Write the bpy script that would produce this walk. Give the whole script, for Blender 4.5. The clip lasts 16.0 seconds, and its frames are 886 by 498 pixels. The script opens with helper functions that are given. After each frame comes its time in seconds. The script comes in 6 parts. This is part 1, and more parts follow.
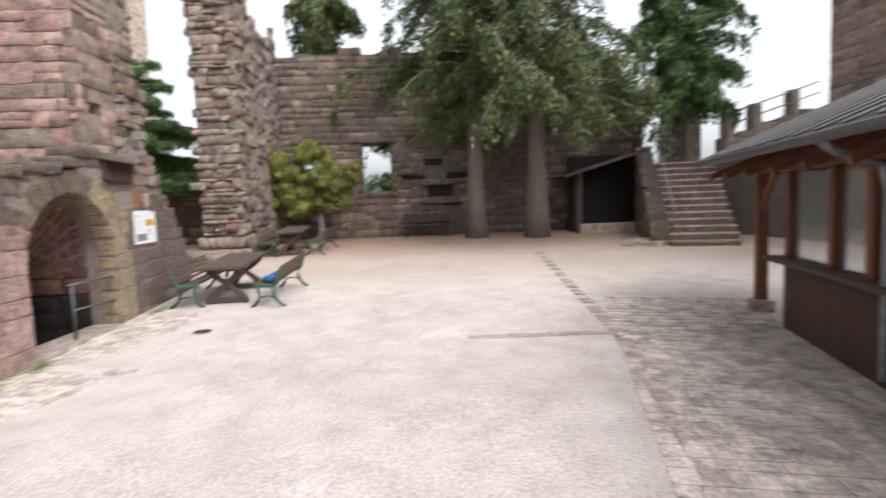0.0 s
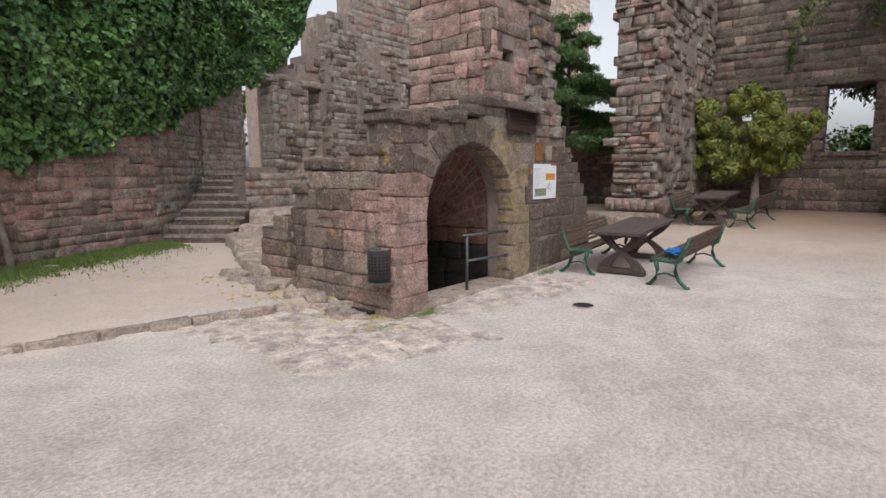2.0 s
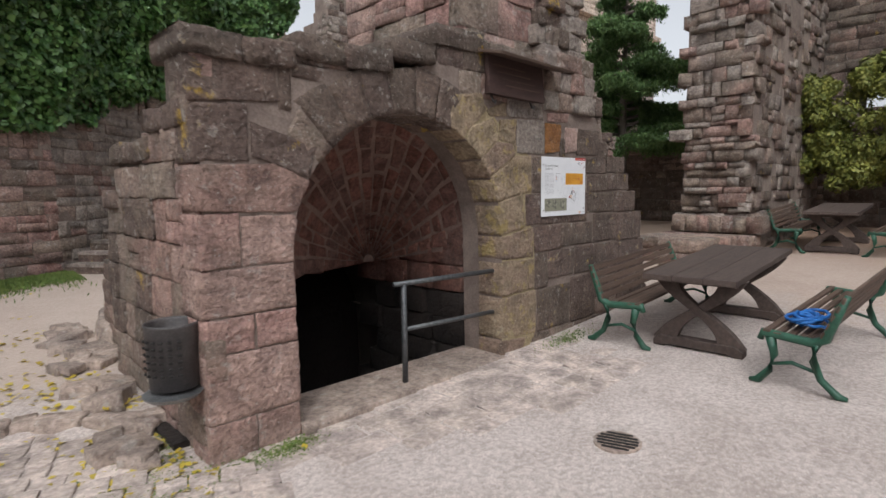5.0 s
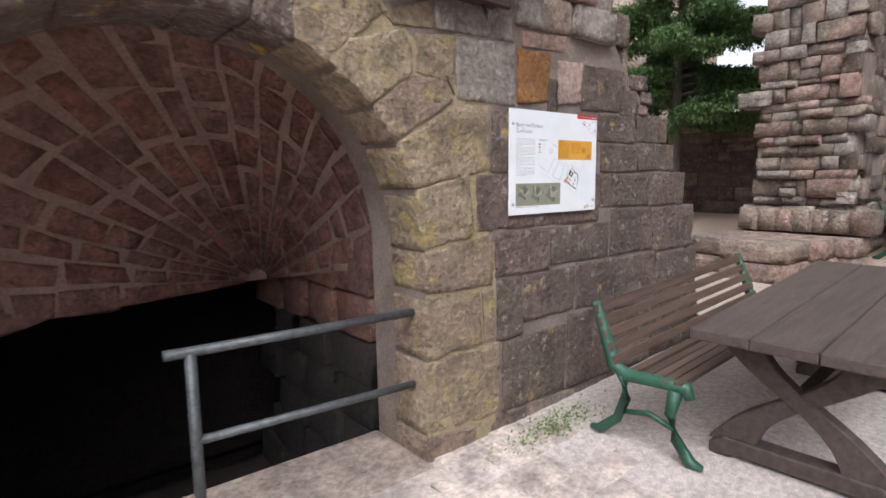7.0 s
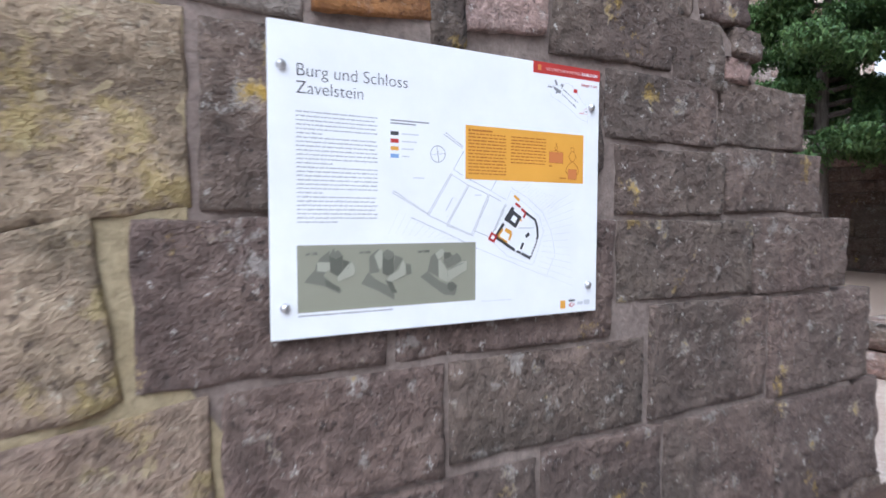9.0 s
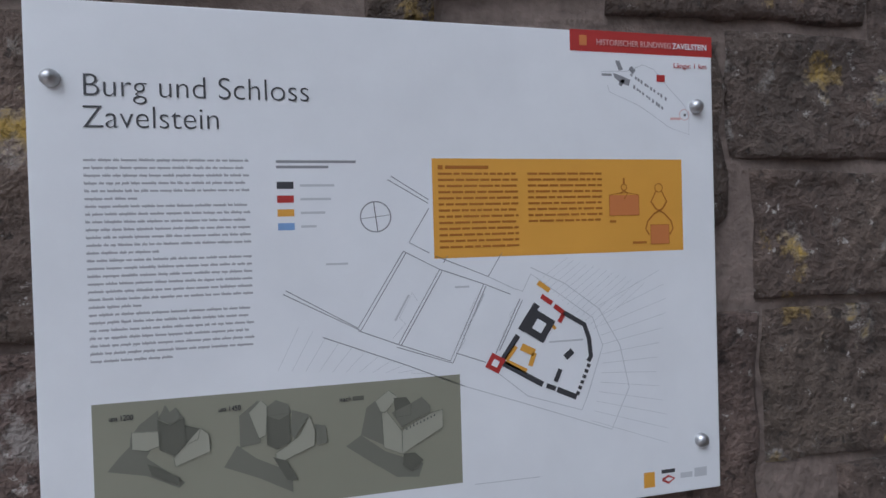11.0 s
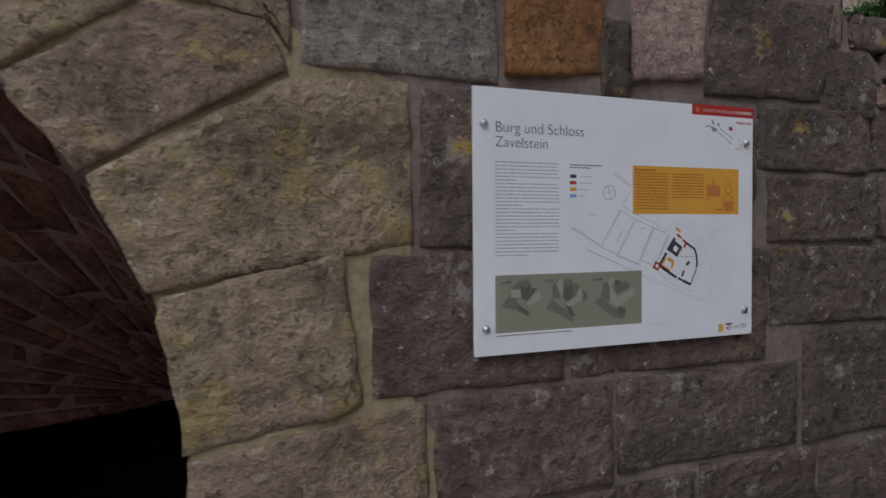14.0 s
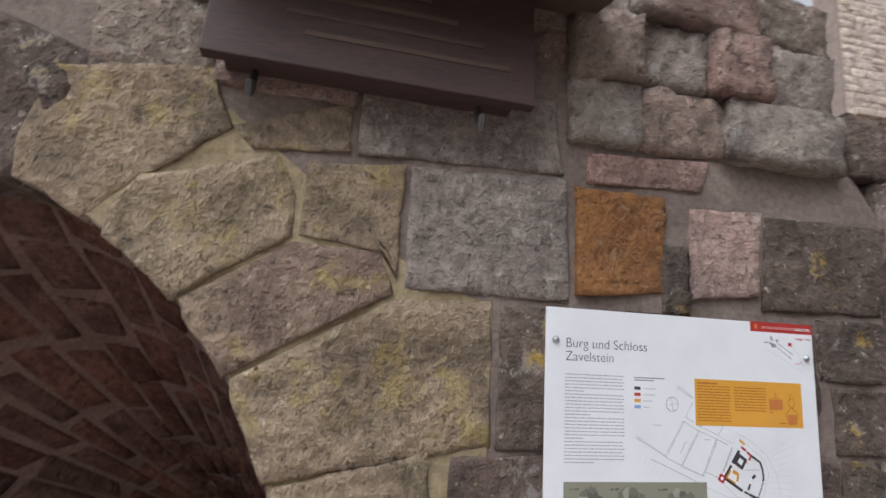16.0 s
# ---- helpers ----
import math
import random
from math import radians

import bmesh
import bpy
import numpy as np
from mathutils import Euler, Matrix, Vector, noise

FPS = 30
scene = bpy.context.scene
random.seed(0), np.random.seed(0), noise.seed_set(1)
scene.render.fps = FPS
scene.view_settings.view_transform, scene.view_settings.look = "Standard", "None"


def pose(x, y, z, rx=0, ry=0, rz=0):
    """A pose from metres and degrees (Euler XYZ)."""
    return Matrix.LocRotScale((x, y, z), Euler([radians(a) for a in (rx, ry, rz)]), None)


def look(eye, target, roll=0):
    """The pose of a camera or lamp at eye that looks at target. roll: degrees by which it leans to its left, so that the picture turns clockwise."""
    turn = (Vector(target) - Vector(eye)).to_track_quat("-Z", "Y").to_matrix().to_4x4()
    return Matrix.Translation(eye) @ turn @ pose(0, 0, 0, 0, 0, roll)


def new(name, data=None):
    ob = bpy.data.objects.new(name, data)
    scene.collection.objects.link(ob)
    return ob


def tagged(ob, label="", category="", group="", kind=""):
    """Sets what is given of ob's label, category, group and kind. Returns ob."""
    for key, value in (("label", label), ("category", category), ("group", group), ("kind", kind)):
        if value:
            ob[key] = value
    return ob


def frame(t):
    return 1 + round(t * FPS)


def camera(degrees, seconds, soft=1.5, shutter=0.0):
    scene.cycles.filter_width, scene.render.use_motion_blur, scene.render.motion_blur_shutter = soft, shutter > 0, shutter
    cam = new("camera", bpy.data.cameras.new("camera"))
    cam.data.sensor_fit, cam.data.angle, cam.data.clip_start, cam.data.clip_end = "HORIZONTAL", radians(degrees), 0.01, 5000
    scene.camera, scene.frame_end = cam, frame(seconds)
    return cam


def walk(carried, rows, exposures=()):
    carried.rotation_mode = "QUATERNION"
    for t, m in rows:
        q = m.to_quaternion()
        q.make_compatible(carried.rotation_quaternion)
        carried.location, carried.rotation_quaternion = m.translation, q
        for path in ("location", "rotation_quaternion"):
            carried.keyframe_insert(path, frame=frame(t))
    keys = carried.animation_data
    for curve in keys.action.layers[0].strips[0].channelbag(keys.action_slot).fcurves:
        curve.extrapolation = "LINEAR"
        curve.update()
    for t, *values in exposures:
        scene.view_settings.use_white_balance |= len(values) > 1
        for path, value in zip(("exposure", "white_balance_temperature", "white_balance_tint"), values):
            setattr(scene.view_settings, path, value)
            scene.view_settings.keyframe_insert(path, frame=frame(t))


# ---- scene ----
cam = camera(78.1, 16.0, shutter=0.3)
PATH = [
    (0, (-7.302, -5.041, 1.848), (-5.312, -5.138, 1.676), -2.1),
    (0.5, (-6.975, -5.092, 1.877), (-5.072, -4.554, 1.584), -1.1),
    (1, (-6.627, -5.003, 1.838), (-4.838, -4.169, 1.516), -0.1),
    (1.5, (-6.111, -4.904, 1.817), (-4.424, -3.87, 1.525), 0.1),
    (2, (-5.465, -4.748, 1.737), (-3.933, -3.493, 1.462), -0.3),
    (2.5, (-4.891, -4.53, 1.652), (-3.367, -3.263, 1.377), 0.1),
    (3, (-4.27, -4.317, 1.689), (-2.827, -2.96, 1.413), -0.7),
    (3.5, (-3.672, -4.104, 1.693), (-2.292, -2.679, 1.443), -1.5),
    (4, (-3.054, -3.791, 1.674), (-1.661, -2.378, 1.427), -1.3),
    (4.5, (-2.409, -3.556, 1.613), (-1.029, -2.121, 1.427), -0.5),
    (5, (-1.793, -3.272, 1.571), (-0.41, -1.844, 1.354), -0.7),
    (7.5, (1.091, -1.958, 1.464), (2.307, -0.391, 1.203), -0.9),
    (8, (1.7, -1.702, 1.42), (2.869, -0.09, 1.226), -1.1),
    (8.5, (2.183, -1.417, 1.445), (3.168, 0.317, 1.301), 2.1),
    (9, (2.559, -1.079, 1.515), (3.472, 0.696, 1.408), 0.1),
    (9.5, (2.799, -0.802, 1.592), (3.547, 1.053, 1.599), -0.3),
    (9.7, (2.844, -0.71, 1.627), (3.568, 1.154, 1.652), -0.3),
    (11.8, (3.087, -0.654, 1.619), (3.229, 1.341, 1.576), 0.6),
    (12, (3.094, -0.67, 1.613), (3.179, 1.328, 1.595), 1.4),
    (12.5, (3.015, -0.709, 1.609), (3.081, 1.289, 1.543), 0.8),
    (13, (2.76, -0.819, 1.589), (3.102, 1.15, 1.522), 1.0),
    (13.5, (2.532, -0.954, 1.571), (3.04, 0.98, 1.51), 2.7),
    (14, (2.283, -1.144, 1.559), (2.927, 0.749, 1.505), -0.5),
    (14.5, (2.056, -1.154, 1.621), (2.732, 0.722, 1.778), -1.5),
    (15, (1.896, -1.147, 1.743), (2.557, 0.695, 2.156), -4.6),
    (15.5, (2.021, -1.257, 1.727), (2.683, 0.562, 2.227), -4.0),
    (16, (2.177, -1.321, 1.757), (2.594, 0.599, 2.128), 3.1),
]
walk(cam, [(t, look(eye, target, roll)) for t, eye, target, roll in PATH],
     [(0, 1.15, 6200, 10), (0.5, 0.8, 6200, 10), (1.5, 0.65, 6200, 10), (2, 0.5, 6200, 10), (2.5, 0.45, 6200, 10), (3.5, 0.28, 6200, 10), (5, 0.35, 6200, 10), (7.5, 1.15, 6000, 10), (8, 1.3, 5900, 10), (8.5, 1.2, 5500, 10), (9.0, 1.1, 5400, 10), (9.7, 0.58, 5400, 10), (12, -0.25, 5600, 10), (12.5, -0.28, 5600, 10), (13.5, -0.45, 5700, 10), (14.5, -0.25, 5900, 10), (15, 0.1, 6000, 10), (16, 0.55, 6000, 10)])

# ---- light ----
world = bpy.data.worlds.new("sky")
scene.world = world
world.use_nodes = True
wn = world.node_tree
sky = wn.nodes.new("ShaderNodeTexSky")
sky.sky_type, sky.sun_disc = "NISHITA", False
sky.sun_elevation, sky.sun_rotation = radians(50), radians(225)
sky.dust_density, sky.air_density, sky.ozone_density = 4.0, 1.0, 0.6
pale = wn.nodes.new("ShaderNodeHueSaturation")
pale.inputs["Saturation"].default_value = 0.12
wn.links.new(sky.outputs[0], pale.inputs["Color"])
wn.links.new(pale.outputs[0], wn.nodes["Background"].inputs[0])
wn.nodes["Background"].inputs[1].default_value = 0.15
sun_data = bpy.data.lights.new("sun", "SUN")
sun_data.energy, sun_data.angle, sun_data.color = 0.7, radians(60), (1.0, 0.95, 0.88)
sun = new("sun", sun_data)
sun.matrix_world = look((-24, -13, 40), (0, 0, 0))


# ---- materials ----
def ramp(nt, stops):
    n = nt.nodes.new("ShaderNodeValToRGB")
    el = n.color_ramp.elements
    while len(el) < len(stops):
        el.new(0.5)
    for e, (p, c) in zip(el, stops):
        e.position, e.color = p, (*c, 1)
    return n


def noise_tex(nt, vec, scale, detail=5, rough=0.6):
    n = nt.nodes.new("ShaderNodeTexNoise")
    n.inputs["Scale"].default_value, n.inputs["Detail"].default_value, n.inputs["Roughness"].default_value = scale, detail, rough
    nt.links.new(vec, n.inputs["Vector"])
    return n.outputs["Fac"]


def mathn(nt, op, a, b=None, c=None):
    n = nt.nodes.new("ShaderNodeMath")
    n.operation = op
    for i, v in enumerate((a, b, c)):
        if v is None:
            continue
        if isinstance(v, (int, float)):
            n.inputs[i].default_value = v
        else:
            nt.links.new(v, n.inputs[i])
    return n.outputs[0]


def mixc(nt, fac, a, b, mode="MIX"):
    n = nt.nodes.new("ShaderNodeMix")
    n.data_type, n.blend_type = "RGBA", mode
    for i, v in ((0, fac), (6, a), (7, b)):
        if isinstance(v, (int, float)):
            n.inputs[i].default_value = v
        elif isinstance(v, tuple):
            n.inputs[i].default_value = (*v, 1)
        else:
            nt.links.new(v, n.inputs[i])
    return n.outputs[2]


def step(nt, v, lo, hi):
    n = nt.nodes.new("ShaderNodeMapRange")
    n.inputs[1].default_value, n.inputs[2].default_value = lo, hi
    nt.links.new(v, n.inputs[0])
    return n.outputs[0]


def base_mat(name, rough=0.9, metal=0.0):
    m = bpy.data.materials.new(name)
    m.use_nodes = True
    nt = m.node_tree
    b = nt.nodes["Principled BSDF"]
    b.inputs["Roughness"].default_value, b.inputs["Metallic"].default_value = rough, metal
    pos = nt.nodes.new("ShaderNodeNewGeometry")
    return m, nt, b, pos.outputs["Position"], pos.outputs["Random Per Island"]


def bump(nt, b, height, strength, dist):
    n = nt.nodes.new("ShaderNodeBump")
    n.inputs["Strength"].default_value, n.inputs["Distance"].default_value = strength, dist
    nt.links.new(height, n.inputs["Height"])
    nt.links.new(n.outputs[0], b.inputs["Normal"])


def stone_mat(name, tones, stain=(0.075, 0.065, 0.06), stain_amount=0.5, lichen=(0.50, 0.48, 0.44), lichen_amount=0.4, moss=None, moss_amount=0.0, moss_from=0.5, relief=0.045):
    """Sandstone: one tone a block, blotches, dark patina, pale lichen specks, pitted relief."""
    m, nt, b, pos, isl = base_mat(name, 0.93)
    info = nt.nodes.new("ShaderNodeObjectInfo")
    pick = mathn(nt, "FRACT", mathn(nt, "ADD", info.outputs["Random"], isl))
    r = ramp(nt, [(i / (len(tones) - 1), c) for i, c in enumerate(tones)])
    big, mid, fine, grit = (noise_tex(nt, pos, s, d) for s, d in ((0.9, 5), (5.0, 6), (28.0, 6), (140.0, 4)))
    nt.links.new(mathn(nt, "ADD", mathn(nt, "MULTIPLY", pick, 0.6), mathn(nt, "MULTIPLY", step(nt, big, 0.35, 0.65), 0.4)), r.inputs[0])
    col = mixc(nt, 1.0, r.outputs[0], mixc(nt, step(nt, mid, 0.38, 0.62), (0.62, 0.60, 0.60), (1.28, 1.25, 1.22)), "MULTIPLY")
    col = mixc(nt, 1.0, col, mixc(nt, step(nt, fine, 0.38, 0.62), (0.76, 0.75, 0.74), (1.2, 1.2, 1.2)), "MULTIPLY")
    col = mixc(nt, 1.0, col, mixc(nt, step(nt, grit, 0.38, 0.62), (0.86, 0.86, 0.86), (1.12, 1.12, 1.12)), "MULTIPLY")
    dark = mathn(nt, "MULTIPLY", step(nt, mathn(nt, "ADD", mathn(nt, "MULTIPLY", big, 0.6), mathn(nt, "MULTIPLY", mid, 0.4)), 0.44, 0.6), stain_amount)
    col = mixc(nt, dark, col, stain)
    bed_map = nt.nodes.new("ShaderNodeMapping")
    bed_map.inputs["Scale"].default_value = (2.6, 2.6, 8.0)
    nt.links.new(pos, bed_map.inputs["Vector"])
    bed = noise_tex(nt, bed_map.outputs[0], 1.6, 7, 0.68)
    col = mixc(nt, 1.0, col, mixc(nt, step(nt, bed, 0.36, 0.64), (0.86, 0.85, 0.85), (1.13, 1.12, 1.1)), "MULTIPLY")
    spots = mathn(nt, "MULTIPLY", step(nt, noise_tex(nt, pos, 9.0, 9, 0.72), 0.57, 0.62), lichen_amount)
    col = mixc(nt, spots, col, lichen)
    flecks = mathn(nt, "MULTIPLY", step(nt, noise_tex(nt, pos, 34.0, 8, 0.75), 0.60, 0.645), min(1.0, lichen_amount * 1.5))
    col = mixc(nt, flecks, col, tuple(min(0.8, v * 1.25) for v in lichen))
    pocks = mathn(nt, "MULTIPLY", step(nt, noise_tex(nt, pos, 46.0, 6, 0.7), 0.40, 0.35), 0.6)
    col = mixc(nt, pocks, col, tuple(v * 0.5 for v in stain))
    if moss:
        mm = mathn(nt, "MULTIPLY", step(nt, noise_tex(nt, pos, 4.5, 8, 0.7), moss_from, moss_from + 0.07), moss_amount)
        col = mixc(nt, mm, col, moss)
    nt.links.new(col, b.inputs["Base Color"])
    pits = nt.nodes.new("ShaderNodeTexVoronoi")
    pits.inputs["Scale"].default_value = 32.0
    nt.links.new(pos, pits.inputs["Vector"])
    h = mathn(nt, "ADD", mathn(nt, "MULTIPLY", mid, 1.0), mathn(nt, "ADD", mathn(nt, "MULTIPLY", fine, 0.55), mathn(nt, "ADD", mathn(nt, "MULTIPLY", grit, 0.16), mathn(nt, "MULTIPLY", pits.outputs["Distance"], 0.14))))
    h = mathn(nt, "ADD", mathn(nt, "SUBTRACT", h, mathn(nt, "MULTIPLY", pocks, 0.25)), mathn(nt, "MULTIPLY", bed, 0.35))
    bump(nt, b, h, 0.95, relief)
    return m


def plain_mat(name, a, c, scale, rough=0.7, metal=0.0, fine=80.0, dist=0.004, stretch=None):
    """Two tones mixed by noise at two scales, with fine relief; stretch lengthens the grain along an axis."""
    m, nt, b, pos, isl = base_mat(name, rough, metal)
    if stretch:
        mp = nt.nodes.new("ShaderNodeMapping")
        mp.inputs["Scale"].default_value = stretch
        co = nt.nodes.new("ShaderNodeTexCoord")
        nt.links.new(co.outputs["Object"], mp.inputs["Vector"])
        pos = mp.outputs[0]
    n1, n2 = noise_tex(nt, pos, scale, 6), noise_tex(nt, pos, fine, 5)
    info = nt.nodes.new("ShaderNodeObjectInfo")
    f = mathn(nt, "ADD", step(nt, n1, 0.3, 0.7), mathn(nt, "MULTIPLY", mathn(nt, "SUBTRACT", mathn(nt, "FRACT", mathn(nt, "ADD", info.outputs["Random"], isl)), 0.5), 0.5))
    col = mixc(nt, f, a, c)
    col = mixc(nt, 1.0, col, mixc(nt, step(nt, n2, 0.3, 0.7), (0.75, 0.75, 0.75), (1.2, 1.2, 1.2)), "MULTIPLY")
    nt.links.new(col, b.inputs["Base Color"])
    nt.links.new(mathn(nt, "ADD", rough - 0.1, mathn(nt, "MULTIPLY", n1, 0.2)), b.inputs["Roughness"])
    bump(nt, b, mathn(nt, "ADD", n1, mathn(nt, "MULTIPLY", n2, 0.6)), 0.6, dist)
    return m


def leaf_mat(name, tones, gloss=0.5):
    m, nt, b, pos, isl = base_mat(name, gloss)
    r = ramp(nt, [(i / (len(tones) - 1), c) for i, c in enumerate(tones)])
    f = mathn(nt, "ADD", mathn(nt, "MULTIPLY", isl, 0.65), mathn(nt, "MULTIPLY", step(nt, noise_tex(nt, pos, 0.8, 4), 0.3, 0.7), 0.35))
    nt.links.new(f, r.inputs[0])
    nt.links.new(r.outputs[0], b.inputs["Base Color"])
    b.inputs["Transmission Weight"].default_value = 0.0
    b.inputs["Subsurface Weight"].default_value = 0.0
    return m


def flat_mat(name, col, rough=0.45):
    m, nt, b, pos, isl = base_mat(name, rough)
    f = noise_tex(nt, pos, 9.0, 5)
    nt.links.new(mixc(nt, step(nt, f, 0.3, 0.7), tuple(v * 0.93 for v in col), col), b.inputs["Base Color"])
    return m


RED = stone_mat("red_sandstone", [(0.29, 0.165, 0.145), (0.42, 0.265, 0.235), (0.34, 0.235, 0.20), (0.48, 0.34, 0.30), (0.31, 0.225, 0.195)], stain_amount=0.35, lichen_amount=0.3)
MIXED = stone_mat("weathered_sandstone", [(0.20, 0.15, 0.13), (0.31, 0.20, 0.17), (0.25, 0.205, 0.165), (0.36, 0.27, 0.225), (0.22, 0.18, 0.155)], stain_amount=0.5, lichen_amount=0.35)
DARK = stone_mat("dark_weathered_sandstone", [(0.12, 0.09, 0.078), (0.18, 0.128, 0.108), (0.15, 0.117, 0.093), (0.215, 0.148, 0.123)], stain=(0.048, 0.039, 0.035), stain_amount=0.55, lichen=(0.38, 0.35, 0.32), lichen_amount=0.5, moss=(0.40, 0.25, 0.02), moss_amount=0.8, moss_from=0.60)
GREY = stone_mat("grey_sandstone", [(0.26, 0.23, 0.205), (0.34, 0.295, 0.26), (0.30, 0.25, 0.22), (0.40, 0.345, 0.30)], stain=(0.10, 0.09, 0.083), stain_amount=0.45, lichen_amount=0.35)
YELLOW = stone_mat("yellow_sandstone", [(0.28, 0.215, 0.15), (0.34, 0.275, 0.185), (0.245, 0.18, 0.14), (0.30, 0.23, 0.17)], stain=(0.17, 0.115, 0.095), stain_amount=0.55, lichen=(0.46, 0.41, 0.32), lichen_amount=0.35, moss=(0.36, 0.27, 0.07), moss_amount=0.5, moss_from=0.53)
ORANGE = stone_mat("rust_orange_sandstone", [(0.36, 0.17, 0.055), (0.40, 0.20, 0.07)], stain=(0.12, 0.05, 0.025), stain_amount=0.8, lichen_amount=0.1)
YMORTAR = plain_mat("sandy_yellow_mortar", (0.27, 0.21, 0.12), (0.40, 0.33, 0.21), 6.0, 0.95, dist=0.02, fine=60.0)
VMORTAR = plain_mat("vault_mortar", (0.16, 0.10, 0.083), (0.26, 0.175, 0.145), 4.0, 0.95, dist=0.02, fine=60.0)
VAULT = stone_mat("vault_sandstone", [(0.14, 0.062, 0.047), (0.235, 0.105, 0.08), (0.185, 0.10, 0.083), (0.27, 0.14, 0.105)], stain_amount=0.35, lichen_amount=0.05)
# darkened copy of the weathered sandstone: these walls' shade is in the tones
SHADE = stone_mat("shade_toned_sandstone", [(0.125, 0.098, 0.082), (0.185, 0.135, 0.112), (0.155, 0.13, 0.105), (0.22, 0.165, 0.135)], stain=(0.06, 0.053, 0.048), stain_amount=0.5, lichen_amount=0.2)
# near-black stone: the cellar's darkness is put into its colour
CELLAR_SHADE = stone_mat("shade_black_cellar_stone", [(0.020, 0.014, 0.012), (0.035, 0.024, 0.02)], stain=(0.012, 0.010, 0.010), stain_amount=0.6, lichen_amount=0.0)
MORTAR = plain_mat("lime_mortar", (0.17, 0.13, 0.11), (0.29, 0.23, 0.195), 4.0, 0.95, dist=0.02, fine=60.0)
MORTAR_DARK = plain_mat("old_dark_mortar", (0.09, 0.073, 0.062), (0.15, 0.12, 0.10), 4.0, 0.95, dist=0.02, fine=60.0)
PLASTER = plain_mat("pink_lime_plaster", (0.42, 0.30, 0.27), (0.58, 0.47, 0.43), 9.0, 0.95, dist=0.02, fine=60.0)
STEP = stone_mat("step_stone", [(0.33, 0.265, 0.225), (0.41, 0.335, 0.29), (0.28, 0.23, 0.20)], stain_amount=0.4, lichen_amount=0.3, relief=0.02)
COBBLE = stone_mat("cobble_stone", [(0.45, 0.385, 0.35), (0.53, 0.465, 0.43), (0.42, 0.365, 0.33), (0.55, 0.48, 0.44)], stain=(0.38, 0.32, 0.29), stain_amount=0.3, lichen_amount=0.06, relief=0.010)
PALESTONE = stone_mat("pale_palace_stone", [(0.50, 0.42, 0.34), (0.58, 0.50, 0.42), (0.46, 0.39, 0.33), (0.62, 0.54, 0.46)], stain=(0.28, 0.24, 0.21), stain_amount=0.35, lichen_amount=0.25)
OAK = plain_mat("weathered_oak", (0.05, 0.035, 0.03), (0.10, 0.072, 0.06), 3.0, 0.75, stretch=(1.0, 9.0, 9.0), fine=22.0)
SLAT = plain_mat("weathered_slat", (0.055, 0.033, 0.024), (0.125, 0.08, 0.058), 3.0, 0.7, stretch=(1.0, 12.0, 12.0), fine=22.0)
IRON = plain_mat("green_cast_iron", (0.012, 0.055, 0.034), (0.028, 0.10, 0.062), 9.0, 0.45)
STEEL = plain_mat("galvanised_steel", (0.16, 0.165, 0.17), (0.30, 0.31, 0.32), 12.0, 0.45, 0.8)
RAILING = plain_mat("dull_dark_pipe", (0.05, 0.053, 0.058), (0.12, 0.125, 0.13), 22.0, 0.5, 0.4)
SHEET = plain_mat("grey_sheet_metal", (0.07, 0.064, 0.064), (0.125, 0.115, 0.113), 10.0, 0.55, 0.35)
BOARD = plain_mat("dark_red_brown_board", (0.040, 0.021, 0.018), (0.072, 0.040, 0.034), 4.0, 0.7, stretch=(1.0, 8.0, 8.0), fine=30.0)
TIMBER = plain_mat("stained_timber", (0.11, 0.034, 0.016), (0.19, 0.065, 0.028), 3.0, 0.6, stretch=(8.0, 8.0, 1.0), fine=25.0)
PLANK = plain_mat("dark_stained_plank", (0.050, 0.021, 0.015), (0.088, 0.042, 0.03), 3.0, 0.7, stretch=(8.0, 8.0, 1.0), fine=25.0)
BARK = plain_mat("conifer_bark", (0.13, 0.105, 0.09), (0.27, 0.225, 0.195), 5.0, 0.95, stretch=(6.0, 6.0, 0.8), fine=14.0, dist=0.03)
IVYSTEM = plain_mat("ivy_stem", (0.12, 0.09, 0.07), (0.22, 0.18, 0.15), 6.0, 0.9)
IVY = leaf_mat("ivy_leaf", [(0.025, 0.068, 0.02), (0.06, 0.14, 0.036), (0.11, 0.215, 0.056), (0.18, 0.30, 0.085)], 0.42)
NEEDLE = leaf_mat("conifer_needle", [(0.028, 0.05, 0.014), (0.06, 0.09, 0.024), (0.105, 0.135, 0.035), (0.16, 0.175, 0.05)], 0.6)
PINE = leaf_mat("pine_needle", [(0.036, 0.085, 0.024), (0.085, 0.165, 0.045), (0.155, 0.24, 0.07)], 0.6)
YEW = leaf_mat("shrub_leaf", [(0.06, 0.085, 0.015), (0.13, 0.155, 0.027), (0.22, 0.23, 0.04), (0.31, 0.29, 0.06)], 0.6)
BROAD = leaf_mat("broad_leaf", [(0.04, 0.085, 0.02), (0.09, 0.155, 0.035), (0.17, 0.24, 0.06)], 0.5)
GRASS = leaf_mat("grass_blade", [(0.06, 0.11, 0.022), (0.12, 0.18, 0.035), (0.20, 0.23, 0.06)], 0.6)
MOSS = plain_mat("moss_cushion", (0.07, 0.075, 0.015), (0.16, 0.14, 0.035), 14.0, 0.95, dist=0.02)
FALLEN = leaf_mat("fallen_leaf", [(0.30, 0.21, 0.02), (0.50, 0.38, 0.04), (0.42, 0.34, 0.08)], 0.7)
PINKISH = flat_mat("panel_pale_red", (0.68, 0.42, 0.40))
WHITE = flat_mat("panel_white", (0.80, 0.81, 0.83), 0.35)
AMBER = flat_mat("panel_amber", (0.72, 0.36, 0.05))
